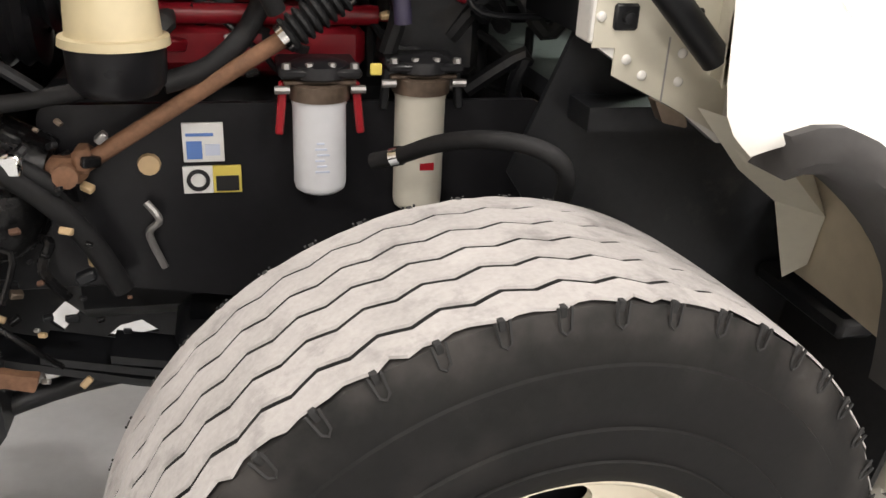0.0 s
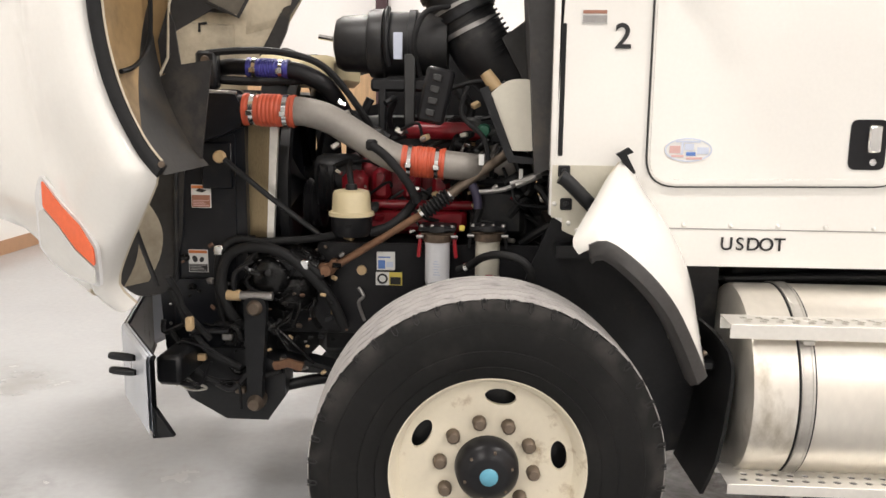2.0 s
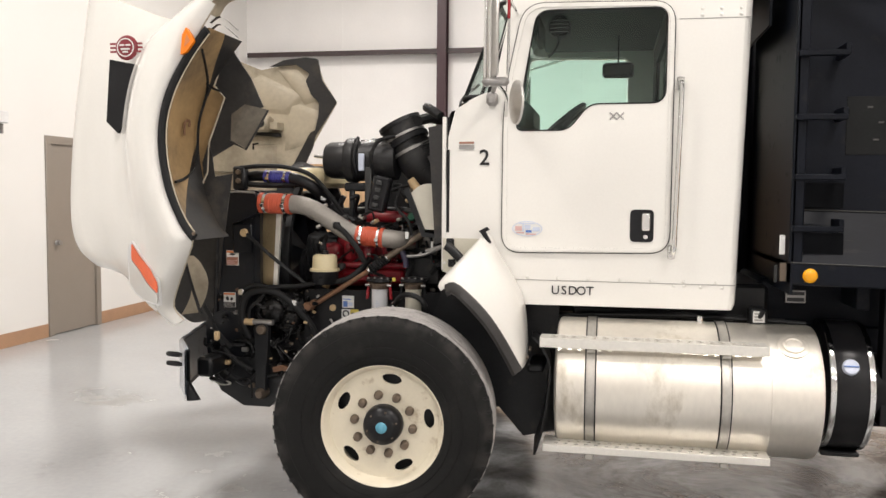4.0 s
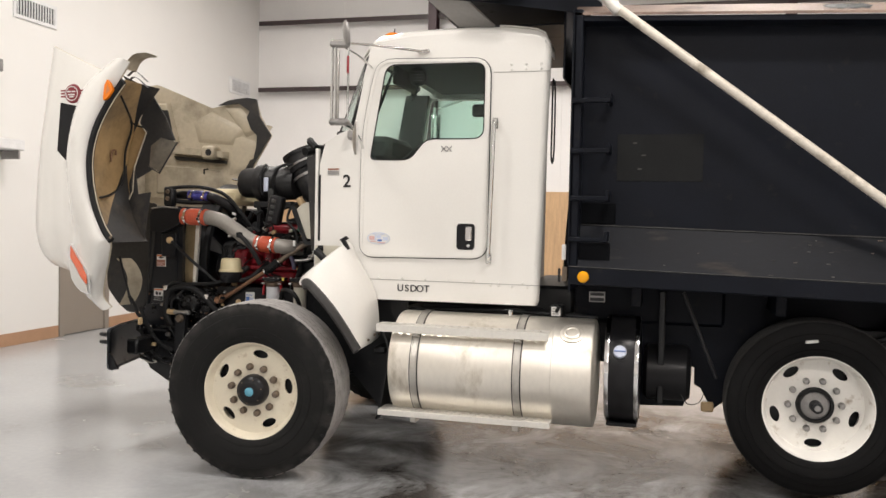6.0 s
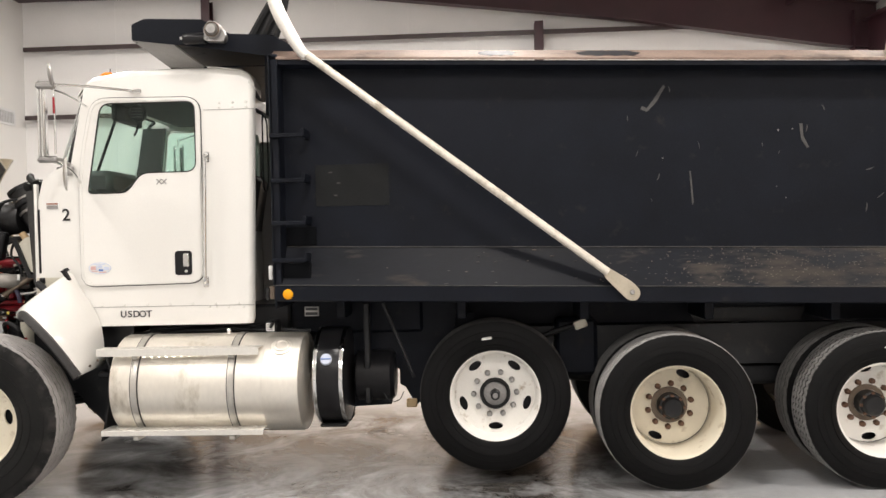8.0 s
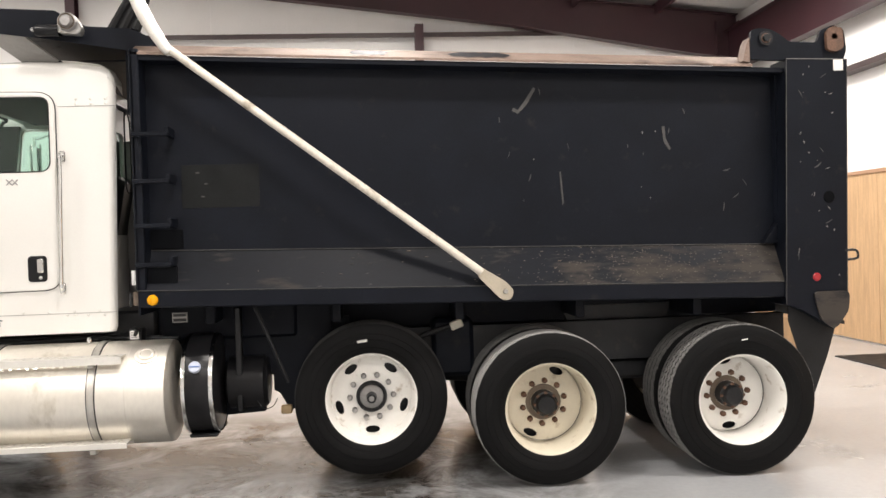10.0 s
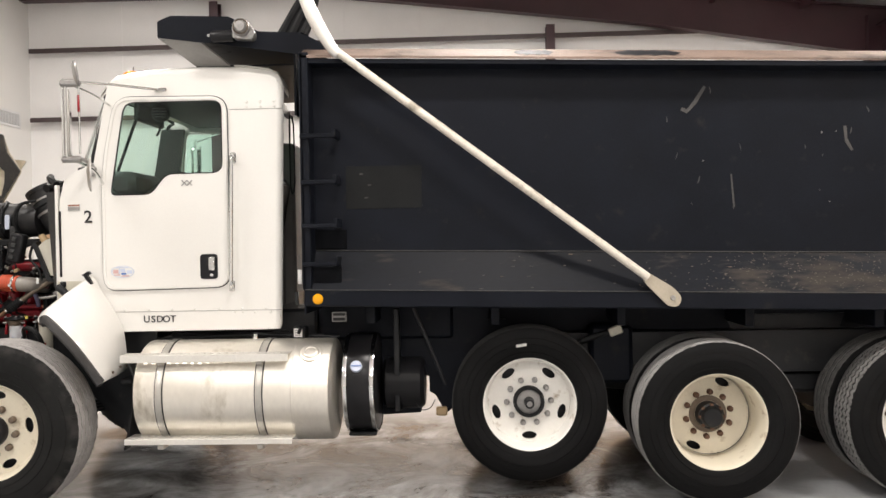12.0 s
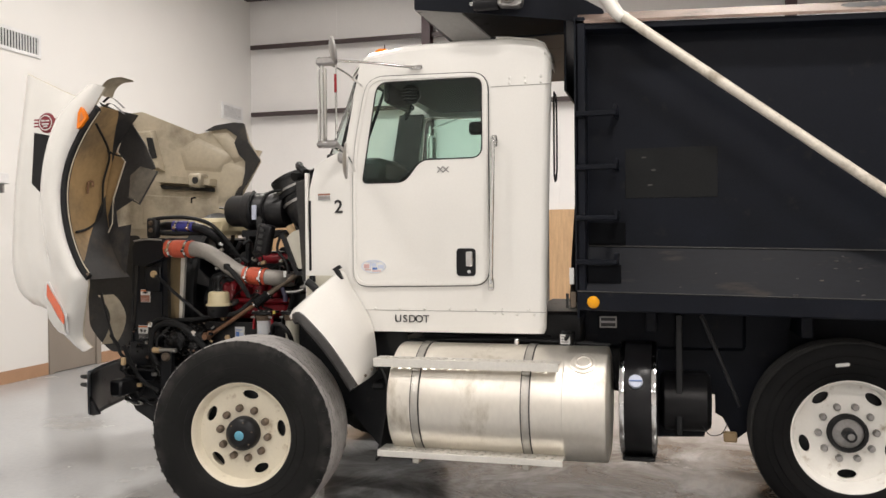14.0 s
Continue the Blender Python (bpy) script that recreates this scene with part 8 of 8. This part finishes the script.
part("turbo_housing", Geo().lathe([(0.02, -0.06), (0.09, -0.05), (0.12, 0.0), (0.09, 0.05), (0.02, 0.06)], (-0.02, 0.95, 1.34), "y", 24), "cac", eng)
part("side_panel", Geo().plate(roundpoly([(-0.68, 1.1), (0.2, 1.1), (0.3, 0.7), (-0.2, 0.7), (-0.68, 0.78)], 0.03), 0.745, 0.76), "black_gloss", truck, "black panel beside the frame rail")
for k in range(4):
    x = -0.16 + 0.06 * k
    part("injector_line", Geo().tube([(x, 0.93, 1.4), (x + 0.02, 0.9, 1.45), (x + 0.05, 0.98, 1.5)], 0.006, 6), "steel", eng)
# stickers on the panel
part("sticker", Geo().box(-0.452, -0.383, 0.738, 0.744, 0.998, 1.068, 0.001), "label_white", truck, "white sticker with a blue picture")
part("sticker_bar", Geo().box(-0.446, -0.42, 0.736, 0.738, 1.004, 1.036, 0).box(-0.446, -0.4, 0.736, 0.738, 1.045, 1.05, 0), "label_blue", truck)
part("sticker_bar", Geo().box(-0.415, -0.39, 0.736, 0.738, 1.01, 1.03, 0), "label_pale", truck)
part("sticker", Geo().box(-0.456, -0.405, 0.738, 0.744, 0.94, 0.99, 0.001), "label_white", truck, "white sticker with a black ring")
part("sticker_ring", Geo().plate(circle(-0.43, 0.965, 0.02, 24), 0.735, 0.738, [circle(-0.43, 0.965, 0.013, 24)]), "ink", truck)
part("sticker", Geo().box(-0.405, -0.356, 0.738, 0.744, 0.94, 0.99, 0.001), "label_yellow", truck, "yellow sticker with dark bars")
part("sticker_bar", Geo().box(-0.4, -0.361, 0.736, 0.738, 0.944, 0.972, 0), "ink", truck)
part("panel_plug", Geo().lathe([(0, -0.012), (0.018, -0.01), (0.02, 0)], (-0.51, 0.745, 0.995), "y", 12), "tan_plastic", truck)
part("panel_hook", Geo().tube([(-0.52, 0.73, 0.93), (-0.5, 0.72, 0.9), (-0.52, 0.73, 0.87), (-0.5, 0.74, 0.8)], 0.007, 8), "lug_grey", truck)

# reservoir
res = part("reservoir", Geo().lathe([(0.0, 1.307), (0.05, 1.306), (0.062, 1.302), (0.068, 1.292), (0.0715, 1.232), (0.073, 1.228), (0.082, 1.226), (0.084, 1.213), (0.07, 1.21)], (-0.535, 0.68, 0), "z", 32), "poly", truck, "yellowed plastic steering fluid reservoir")
part("reservoir_base", Geo().lathe([(0.07, 1.213), (0.076, 1.21), (0.074, 1.155), (0.06, 1.137), (0.0, 1.135)], (-0.535, 0.68, 0), "z", 28), "black_gloss", res)
part("reservoir_cap", Geo().lathe([(0, 1.328), (0.018, 1.327), (0.022, 1.322), (0.022, 1.3)], (-0.535, 0.68, 0), "z", 16), "black_gloss", res)
part("reservoir_hose", Geo().tube([(-0.535, 0.68, 1.32), (-0.545, 0.7, 1.37), (-0.56, 0.78, 1.4), (-0.62, 0.86, 1.38)], 0.012, 8).tube([(-0.47, 0.68, 1.15), (-0.4, 0.7, 1.17), (-0.34, 0.72, 1.22), (-0.3, 0.78, 1.28)], 0.018, 10).tube([(-0.59, 0.68, 1.14), (-0.7, 0.68, 1.12), (-0.85, 0.67, 1.11), (-0.98, 0.66, 1.11)], 0.014, 10), "rubber", res)

# fuel filters
for x, y, zb, lab in ((-0.221, 0.7, 0.955, "white screw-on fuel filter can"), (-0.037, 0.74, 0.9, "white screw-on fuel filter can with a red mark")):
    can = part("fuel_filter", Geo().lathe([(0, zb), (0.035, zb), (0.043, zb + 0.006), (0.0455, zb + 0.016), (0.0455, 1.108), (0.047, 1.112), (0.047, 1.12), (0.04, 1.124)], (x, y, 0), "z", 32), "filter_white" if x < -0.1 else "poly_white", truck, lab)
    part("filter_clamp", Geo().lathe([(0.044, 1.118), (0.052, 1.12), (0.053, 1.146), (0.046, 1.15)], (x, y, 0), "z", 24).box(x - 0.06, x + 0.06, y - 0.03, y + 0.05, 1.146, 1.156, 0.003), "clamp_brown", can, "browned steel clamp")
    part("filter_head", Geo().lathe([(0.05, 1.156), (0.054, 1.16), (0.05, 1.178), (0.03, 1.186), (0, 1.186)], (x, y, 0), "z", 20).box(x - 0.068, x + 0.068, y - 0.045, y + 0.09, 1.16, 1.176, 0.005), "black_gloss", can)
    for k in range(4):
        part("head_bolt", Geo().lathe([(0, 0.01), (0.007, 0.009), (0.008, 0)], (x - 0.055 + 0.037 * k, y - 0.035, 1.176), "z", 6), "steel", can)
    for s in (-1, 1):
        part("clip", Geo().box(-0.007, 0.007, -0.01, 0.01, -0.05, 0.04, 0.003).move(pose(x + s * 0.064, y - 0.01, 1.11 if x < -0.1 else 1.14, 0, -6 * s, 0)), "red_lens" if x < -0.1 else "black", can)
        part("clip_pin", Geo().tube([(x + s * 0.05, y - 0.03, 1.14), (x + s * 0.075, y - 0.03, 1.14)], 0.007, 8, 1), "lug_grey", can)
    if x < -0.1:
        for k in range(6):
            part("filter_print", Geo().box(x - 0.012 + 0.003 * (k % 2), x + 0.012 - 0.004 * (k % 3), y - 0.0463, y - 0.04, 1.0 + 0.01 * k, 1.003 + 0.01 * k, 0), "label_pale", can)
    else:
        part("filter_print", Geo().box(x - 0.006, x + 0.02, y - 0.0463, y - 0.04, 0.985, 0.998, 0), "red_lens", can, "red mark on the can")
part("filter_yellow_tag", Geo().box(-0.14, -0.12, 0.66, 0.665, 1.165, 1.185, 0.002), "label_yellow", truck)
part("coolant_line", Geo().tube([(-0.14, 0.62, 1.03), (-0.1, 0.58, 1.052), (-0.06, 0.5, 1.095), (-0.013, 0.43, 1.122), (0.04, 0.39, 1.126), (0.085, 0.37, 1.11), (0.11, 0.38, 1.07), (0.115, 0.42, 1.0)], 0.014, 12), "rubber", truck, "black hose over the front wheel")
part("line_band", Geo().tube([(-0.112, 0.59, 1.046), (-0.1, 0.58, 1.052)], 0.0165, 12, 1), "chrome", truck)

# steering shaft and gear
sh = part("steering_shaft", Geo().tube([(-0.61, 0.69, 1.012), (-0.265, 0.69, 1.228)], 0.014, 12, 1), "rust", truck, "rusty steering shaft")
part("universal_joint", Geo().box(-0.665, -0.6, 0.67, 0.71, 0.985, 1.03, 0.012).tube([(-0.63, 0.655, 1.005), (-0.63, 0.725, 1.005)], 0.02, 12, 1).box(-0.62, -0.59, 0.665, 0.72, 1.005, 1.045, 0.008), "rust", sh, "rusty universal joint")
bel = [Vector((-0.275, 0.69, 1.222)) + (Vector((-0.178, 0.7, 1.292)) - Vector((-0.275, 0.69, 1.222))) * k / 24 for k in range(25)]
part("shaft_boot", Geo().tube(bel, [0.03 if k % 3 else 0.021 for k in range(25)], 16, 1), "rubber", sh, "black ribbed boot", 60)
for c in (bel[0], bel[-1]):
    part("boot_clamp", Geo().tube([c - Vector((0.005, 0, 0.004)), c + Vector((0.005, 0, 0.004))], 0.026, 14, 1), "chrome", sh)
part("upper_shaft", Geo().tube([(-0.18, 0.7, 1.291), (-0.1, 0.72, 1.35), (0.06, 0.8, 1.46), (0.19, 0.86, 1.55)], 0.019, 12), "lug", sh)
gear = part("steering_gear", Geo().lathe([(0, -0.05), (0.07, -0.05), (0.095, -0.03), (0.105, 0.0), (0.11, 0.07), (0.08, 0.1)], (-0.78, 0.74, 0.93), "y", 28).tube([(-0.92, 0.76, 1.05), (-0.8, 0.74, 1.03), (-0.66, 0.72, 1.0)], [0.07, 0.085, 0.05], 18), "greasy", truck, "greasy black steering gear")
part("gear_cover", Geo().lathe([(0, -0.03), (0.05, -0.03), (0.07, -0.015), (0.075, 0)], (-0.84, 0.67, 0.98), "y", 20), "greasy", gear)
for k in range(6):
    a = radians(60 * k)
    part("cover_bolt", Geo().lathe([(0, -0.012), (0.009, -0.01), (0.01, 0)], (-0.84 + 0.062 * math.cos(a), 0.665, 0.98 + 0.062 * math.sin(a)), "y", 8), "steel", gear)
pit = part("pitman_arm", Geo().plate(roundpoly([(-0.925, 0.91), (-0.84, 0.91), (-0.845, 0.8), (-0.865, 0.56), (-0.86, 0.5), (-0.92, 0.5), (-0.92, 0.58)], 0.03), 0.6, 0.64), "black", truck, "black pitman arm")
part("pitman_nut", Geo().lathe([(0, -0.022), (0.02, -0.022), (0.028, -0.014), (0.03, 0.004)], (-0.882, 0.6, 0.875), "y", 16), "lug", pit, "brown pitman arm nut")
part("pitman_pinch", Geo().tube([(-0.95, 0.62, 0.915), (-0.82, 0.62, 0.915)], 0.016, 10, 1), "steel", pit)
part("pitman_fitting", Geo().tube([(-0.99, 0.62, 0.915), (-0.94, 0.62, 0.915)], 0.02, 10, 1), "tan_plastic", pit)
part("ball_joint", Geo().lathe([(0, -0.06), (0.02, -0.06), (0.03, -0.04), (0.035, 0.0), (0.03, 0.03)], (-0.89, 0.63, 0.51), "y", 16), "lug", pit)
part("drag_link", Geo().tube([(-0.89, 0.7, 0.52), (-0.6, 0.78, 0.56), (-0.05, 0.8, 0.56)], 0.022, 12), "black", truck)
part("gear_hose", Geo().tube([(-0.93, 0.66, 0.79), (-0.98, 0.63, 0.84), (-1.01, 0.62, 0.95), (-0.99, 0.63, 1.05), (-0.92, 0.64, 1.09), (-0.8, 0.64, 1.08), (-0.7, 0.66, 1.0), (-0.62, 0.68, 0.9), (-0.57, 0.7, 0.78)], 0.02, 12), "rubber", gear, "thick black steering hose")
part("gear_hose", Geo().tube([(-1.0, 0.66, 0.72), (-1.03, 0.65, 0.9), (-1.02, 0.64, 1.06), (-0.95, 0.65, 1.12), (-0.82, 0.66, 1.09), (-0.72, 0.66, 1.04), (-0.64, 0.67, 0.98)], 0.014, 10), "rubber", gear)
for p in ((-1.02, 0.64, 1.08), (-0.93, 0.655, 0.785), (-0.705, 0.655, 1.03)):
    part("hose_fitting", Geo().box(p[0] - 0.018, p[0] + 0.018, p[1] - 0.016, p[1] + 0.016, p[2] - 0.02, p[2] + 0.02, 0.006), "chrome", gear)
part("cotter_clip", Geo().tube([(-1.2, 0.62, 0.56), (-1.15, 0.62, 0.575), (-1.08, 0.62, 0.555), (-1.14, 0.62, 0.545), (-1.19, 0.62, 0.57)], 0.005, 6), "wire", truck, "bright wire clip")
part("tie_bracket", Geo().plate(roundpoly([(-0.83, 0.66), (-0.82, 0.63), (-0.77, 0.645), (-0.72, 0.63), (-0.71, 0.66), (-0.74, 0.665), (-0.77, 0.675), (-0.8, 0.665)], 0.006), 0.62, 0.64), "rust", truck, "rusty small bracket")
for (x, y, z), mt in (((-1.09, 0.6, 0.68), "tan_plastic"), ((-1.0, 0.64, 0.75), "steel"), ((-0.6, 0.7, 0.84), "tan_plastic"), ((-0.95, 0.62, 0.55), "lug"), ((-1.15, 0.64, 0.8), "chrome")):
    part("fitting", Geo().box(x - 0.02, x + 0.02, y - 0.012, y + 0.012, z - 0.012, z + 0.014, 0.005), mt, truck)
part("front_hose", Geo().tube([(-1.17, 0.55, 0.95), (-1.12, 0.58, 0.8), (-1.05, 0.6, 0.7), (-0.95, 0.62, 0.64)], 0.014, 8).tube([(-1.2, 0.6, 0.78), (-1.1, 0.6, 0.62), (-0.98, 0.62, 0.58), (-0.8, 0.65, 0.62)], 0.012, 8), "rubber", truck)
mess = random.Random(21)
for k in range(24):
    x, y, z = mess.uniform(-1.02, -0.6), mess.uniform(0.63, 0.72), mess.uniform(0.62, 1.1)
    pts = [(x, y, z)]
    for j in range(3):
        x, y, z = x + mess.uniform(-0.07, 0.09), min(0.76, max(0.62, y + mess.uniform(-0.03, 0.03))), max(0.58, z + mess.uniform(-0.09, 0.06))
        pts.append((x, y, z))
    part("steering_line", Geo().tube(pts, mess.choice((0.004, 0.006, 0.009, 0.013)), 7, 4), mess.choice(("greasy", "greasy", "black_gloss")), gear)
for k in range(70):
    x, y, z = mess.uniform(-1.18, -0.55), mess.uniform(0.63, 0.7), mess.uniform(0.58, 1.1)
    c = mess.uniform(0.004, 0.011) if k % 7 else 0.016
    part("steering_fitting", Geo().box(-c, c, -c * 0.7, c * 0.7, -c * 0.6, c * 0.6, c * 0.2).move(pose(x, y, z, mess.uniform(-40, 40), mess.uniform(-40, 40), mess.uniform(-40, 40))), mess.choice(("greasy", "greasy", "greasy", "black_gloss", "black", "lug_grey", "lug", "dark_rust", "tan_plastic", "steel")), gear)
for k in range(12):
    x, y, z = mess.uniform(-1.24, -0.98), mess.uniform(0.55, 0.66), mess.uniform(0.56, 0.82)
    part("front_line", Geo().tube([(x, y, z), (x + mess.uniform(0, 0.08), y, z + mess.uniform(-0.06, 0.04)), (x + mess.uniform(0.06, 0.14), y + 0.02, z + mess.uniform(-0.1, 0.05))], mess.choice((0.006, 0.01, 0.014)), 7, 4), mess.choice(("greasy", "black_gloss")), truck)
part("front_spring_hanger", Geo().box(-1.05, -0.86, 0.68, 0.84, 0.55, 0.78, 0.02), "black", truck)

# air cleaner and intake duct
ac = part("air_cleaner", Geo().lathe([(0, -0.66), (0.05, -0.658), (0.095, -0.645), (0.108, -0.62), (0.112, -0.52), (0.128, -0.515), (0.134, -0.5), (0.134, -0.46), (0.124, -0.45), (0.12, -0.24), (0.115, -0.21), (0, -0.205)], (0, 1.05, 1.845), "x", 40), "satin_black", truck, "black plastic air cleaner canister")
part("cleaner_band", Geo().lathe([(0.121, -0.36), (0.131, -0.358), (0.131, -0.33), (0.121, -0.328)], (0, 1.05, 1.845), "x", 40), "black", ac)
part("cleaner_tag", Geo().box(-0.41, -0.375, 0.905, 0.918, 1.78, 1.88, 0.002), "label_pale", ac, "pale tag on the canister")
part("cleaner_stud", Geo().tube([(-0.72, 1.02, 1.87), (-0.65, 1.04, 1.86)], 0.01, 8, 1), "chrome", ac)
duct = [Vector((-0.2, 1.06, 2.06)), Vector((-0.15, 1.06, 1.96)), Vector((-0.09, 1.06, 1.85)), Vector((-0.02, 1.08, 1.76)), Vector((0.08, 1.1, 1.7))]
part("intake_duct", Geo().tube(duct, [0.125, 0.115, 0.118, 0.115, 0.11], 28, 8), "satin_black", ac, "large black intake duct", 60)
for p, q in ((duct[0], duct[1]), (duct[1], duct[2])):
    d = (q - p).normalized()
    part("duct_ring", Geo().tube([p - d * 0.012, p + d * 0.012], 0.132, 28, 1), "black", ac)
for k in range(9):
    q = k / 8
    c = duct[1].lerp(duct[3], 0.12 + 0.7 * q)
    d = (duct[3] - duct[1]).normalized()
    part("duct_rib", Geo().tube([c - d * 0.004, c + d * 0.004], 0.1225, 28, 1), "black", ac)
part("mouth_clamp", Geo().tube([duct[0].lerp(duct[1], 0.62), duct[0].lerp(duct[1], 0.74)], 0.1235, 28, 1), "steel", ac, "bright worm clamp")
part("cleaner_strap", Geo().tube([(-0.43, 0.94, 1.76), (-0.44, 0.915, 1.83), (-0.44, 0.93, 1.92), (-0.44, 1.0, 1.975)], 0.012, 8), "black", ac)
part("cleaner_bracket_post", Geo().box(-0.365, -0.325, 0.885, 0.905, 1.5, 1.8, 0.004), "cab_grey", ac, "dark grey bracket under the canister")
part("cleaner_hose", Geo().tube([(-0.31, 0.93, 1.72), (-0.33, 0.88, 1.84), (-0.29, 0.9, 1.95), (-0.2, 0.95, 1.98)], 0.011, 8), "rubber", ac)
part("duct_clamp", Geo().tube([duct[1] + Vector((0.02, 0, -0.05)), duct[1] + Vector((0.028, 0, -0.066))], 0.124, 28, 1), "steel", ac)
part("cowl_seal", Geo().tube([(-0.02, 0.75, 2.05), (0.02, 0.9, 2.08), (0.06, 1.1, 2.08)], 0.03, 8).tube([(0.14, 0.58, 2.06), (0.08, 0.62, 2.1), (0.04, 0.7, 2.12)], 0.025, 8), "rubber", truck)
part("cleaner_bracket", Geo().box(-0.5, -0.2, 0.92, 1.15, 1.66, 1.71, 0.01).box(-0.47, -0.44, 0.92, 0.95, 1.4, 1.68, 0.006), "black", ac)
fb = part("fuse_box", Geo().box(-0.05, 0.05, -0.04, 0.04, -0.1, 0.1, 0.012).move(Matrix.Translation((-0.235, 0.75, 1.645)) @ Matrix.Rotation(radians(12), 4, "Y")), "black_gloss", truck, "black plastic relay box")
for k in range(4):
    part("relay", Geo().box(-0.022, 0.012, -0.052, -0.04, -0.075 + 0.042 * k, -0.05 + 0.042 * k, 0.004).move(Matrix.Translation((-0.235, 0.75, 1.645)) @ Matrix.Rotation(radians(12), 4, "Y")), "cab_grey", fb)
bt = part("washer_bottle", Geo().plate(roundpoly([(-0.052, 1.64), (0.02, 1.705), (0.115, 1.705), (0.135, 1.63), (0.124, 1.455), (0.037, 1.455)], [0.02, 0.05, 0.06, 0.06, 0.02, 0.02]), 0.66, 0.84), "poly_white", truck, "white plastic washer bottle in a black bracket")
part("bottle_bracket", Geo().plate([(-0.075, 1.67), (-0.045, 1.68), (0.05, 1.44), (0.13, 1.43), (0.13, 1.41), (0.03, 1.415)], 0.645, 0.86), "black", bt)
part("bottle_cap", Geo().lathe([(0, 0.05), (0.022, 0.048), (0.026, 0.0), (0.026, -0.02)], (0, 0, 0), "z", 16).move(Matrix.Translation((-0.03, 0.74, 1.69)) @ Matrix.Rotation(radians(-35), 4, "Y")), "tan_plastic", bt)
part("firewall_pad", Geo().plate([(0.08, 2.0), (0.17, 2.02), (0.17, 1.4), (0.12, 1.38)], 0.56, 0.95), "splash", truck, "grey firewall insulation")
part("firewall_flap", Geo().plate([(0.0, 1.86), (0.16, 1.98), (0.16, 1.72), (0.13, 1.62)], 0.9, 0.92), "splash", truck)

# hoses, harness and small fittings round the engine
part("violet_sleeve", Geo().tube([(-0.1, 0.72, 1.33), (-0.08, 0.72, 1.28), (-0.075, 0.72, 1.24)], 0.016, 10), "violet", truck)
part("green_plug", Geo().lathe([(0, -0.03), (0.02, -0.028), (0.026, -0.01), (0.026, 0.02)], (-0.06, 0.8, 1.52), "y", 12), "green_cap", truck)
part("lever_handle", Geo().tube([(0.04, 0.7, 1.335), (0.09, 0.7, 1.35), (0.14, 0.7, 1.37)], [0.008, 0.014, 0.01], 10), "lug_grey", truck)
rnd = random.Random(11)
for k in range(64):
    x, z, y = rnd.uniform(-0.66, 0.1) if k < 34 else rnd.uniform(-0.22, 0.16), rnd.uniform(1.12, 1.68) if k < 34 else rnd.uniform(1.05, 1.5), rnd.uniform(0.78, 0.96)
    pts = [(x, y, z)]
    for j in range(3):
        x, y, z = x + rnd.uniform(-0.05, 0.16), y + rnd.uniform(-0.03, 0.05), z + rnd.uniform(-0.11, 0.09)
        pts.append((x, min(max(y, 0.76), 1.1), max(1.0, min(1.7, z))))
    part("engine_hose", Geo().tube(pts, rnd.choice((0.006, 0.009, 0.012, 0.017)), 8, 4), rnd.choice(("rubber", "rubber", "black_gloss", "black", "cab_grey")), eng)
for k in range(60):
    x, z, y = rnd.uniform(-0.62, 0.12), rnd.uniform(1.1, 1.62), rnd.uniform(0.76, 0.9)
    s = rnd.uniform(0.008, 0.02)
    part("engine_fitting", Geo().box(-s, s, -s * 0.7, s * 0.7, -s * 0.6, s * 0.6, s * 0.2).move(pose(x, y, z, rnd.uniform(-30, 30), rnd.uniform(-40, 40), rnd.uniform(-30, 30))), rnd.choice(("black_gloss", "chrome", "steel", "black", "red", "tan_plastic", "wire")), eng)
part("shift_lever", Geo().tube([(-0.1, 0.72, 1.3), (0.02, 0.74, 1.31), (0.12, 0.76, 1.36), (0.18, 0.78, 1.37)], 0.009, 8).tube([(0.06, 0.7, 1.33), (0.15, 0.7, 1.37)], 0.013, 8, 1), "lug_grey", truck)
part("clutch_line", Geo().tube([(-0.04, 0.7, 1.42), (-0.06, 0.7, 1.5), (-0.14, 0.74, 1.58), (-0.12, 0.76, 1.68)], 0.009, 8).tube([(0.06, 0.72, 1.42), (0.08, 0.7, 1.36)], 0.009, 8, 1), "rubber", truck)
part("white_tag", Geo().box(-0.075, -0.055, 0.69, 0.695, 1.4, 1.44, 0.002), "label_white", truck)
part("white_tag", Geo().box(0.07, 0.085, 0.69, 0.695, 1.33, 1.39, 0.002), "label_white", truck)
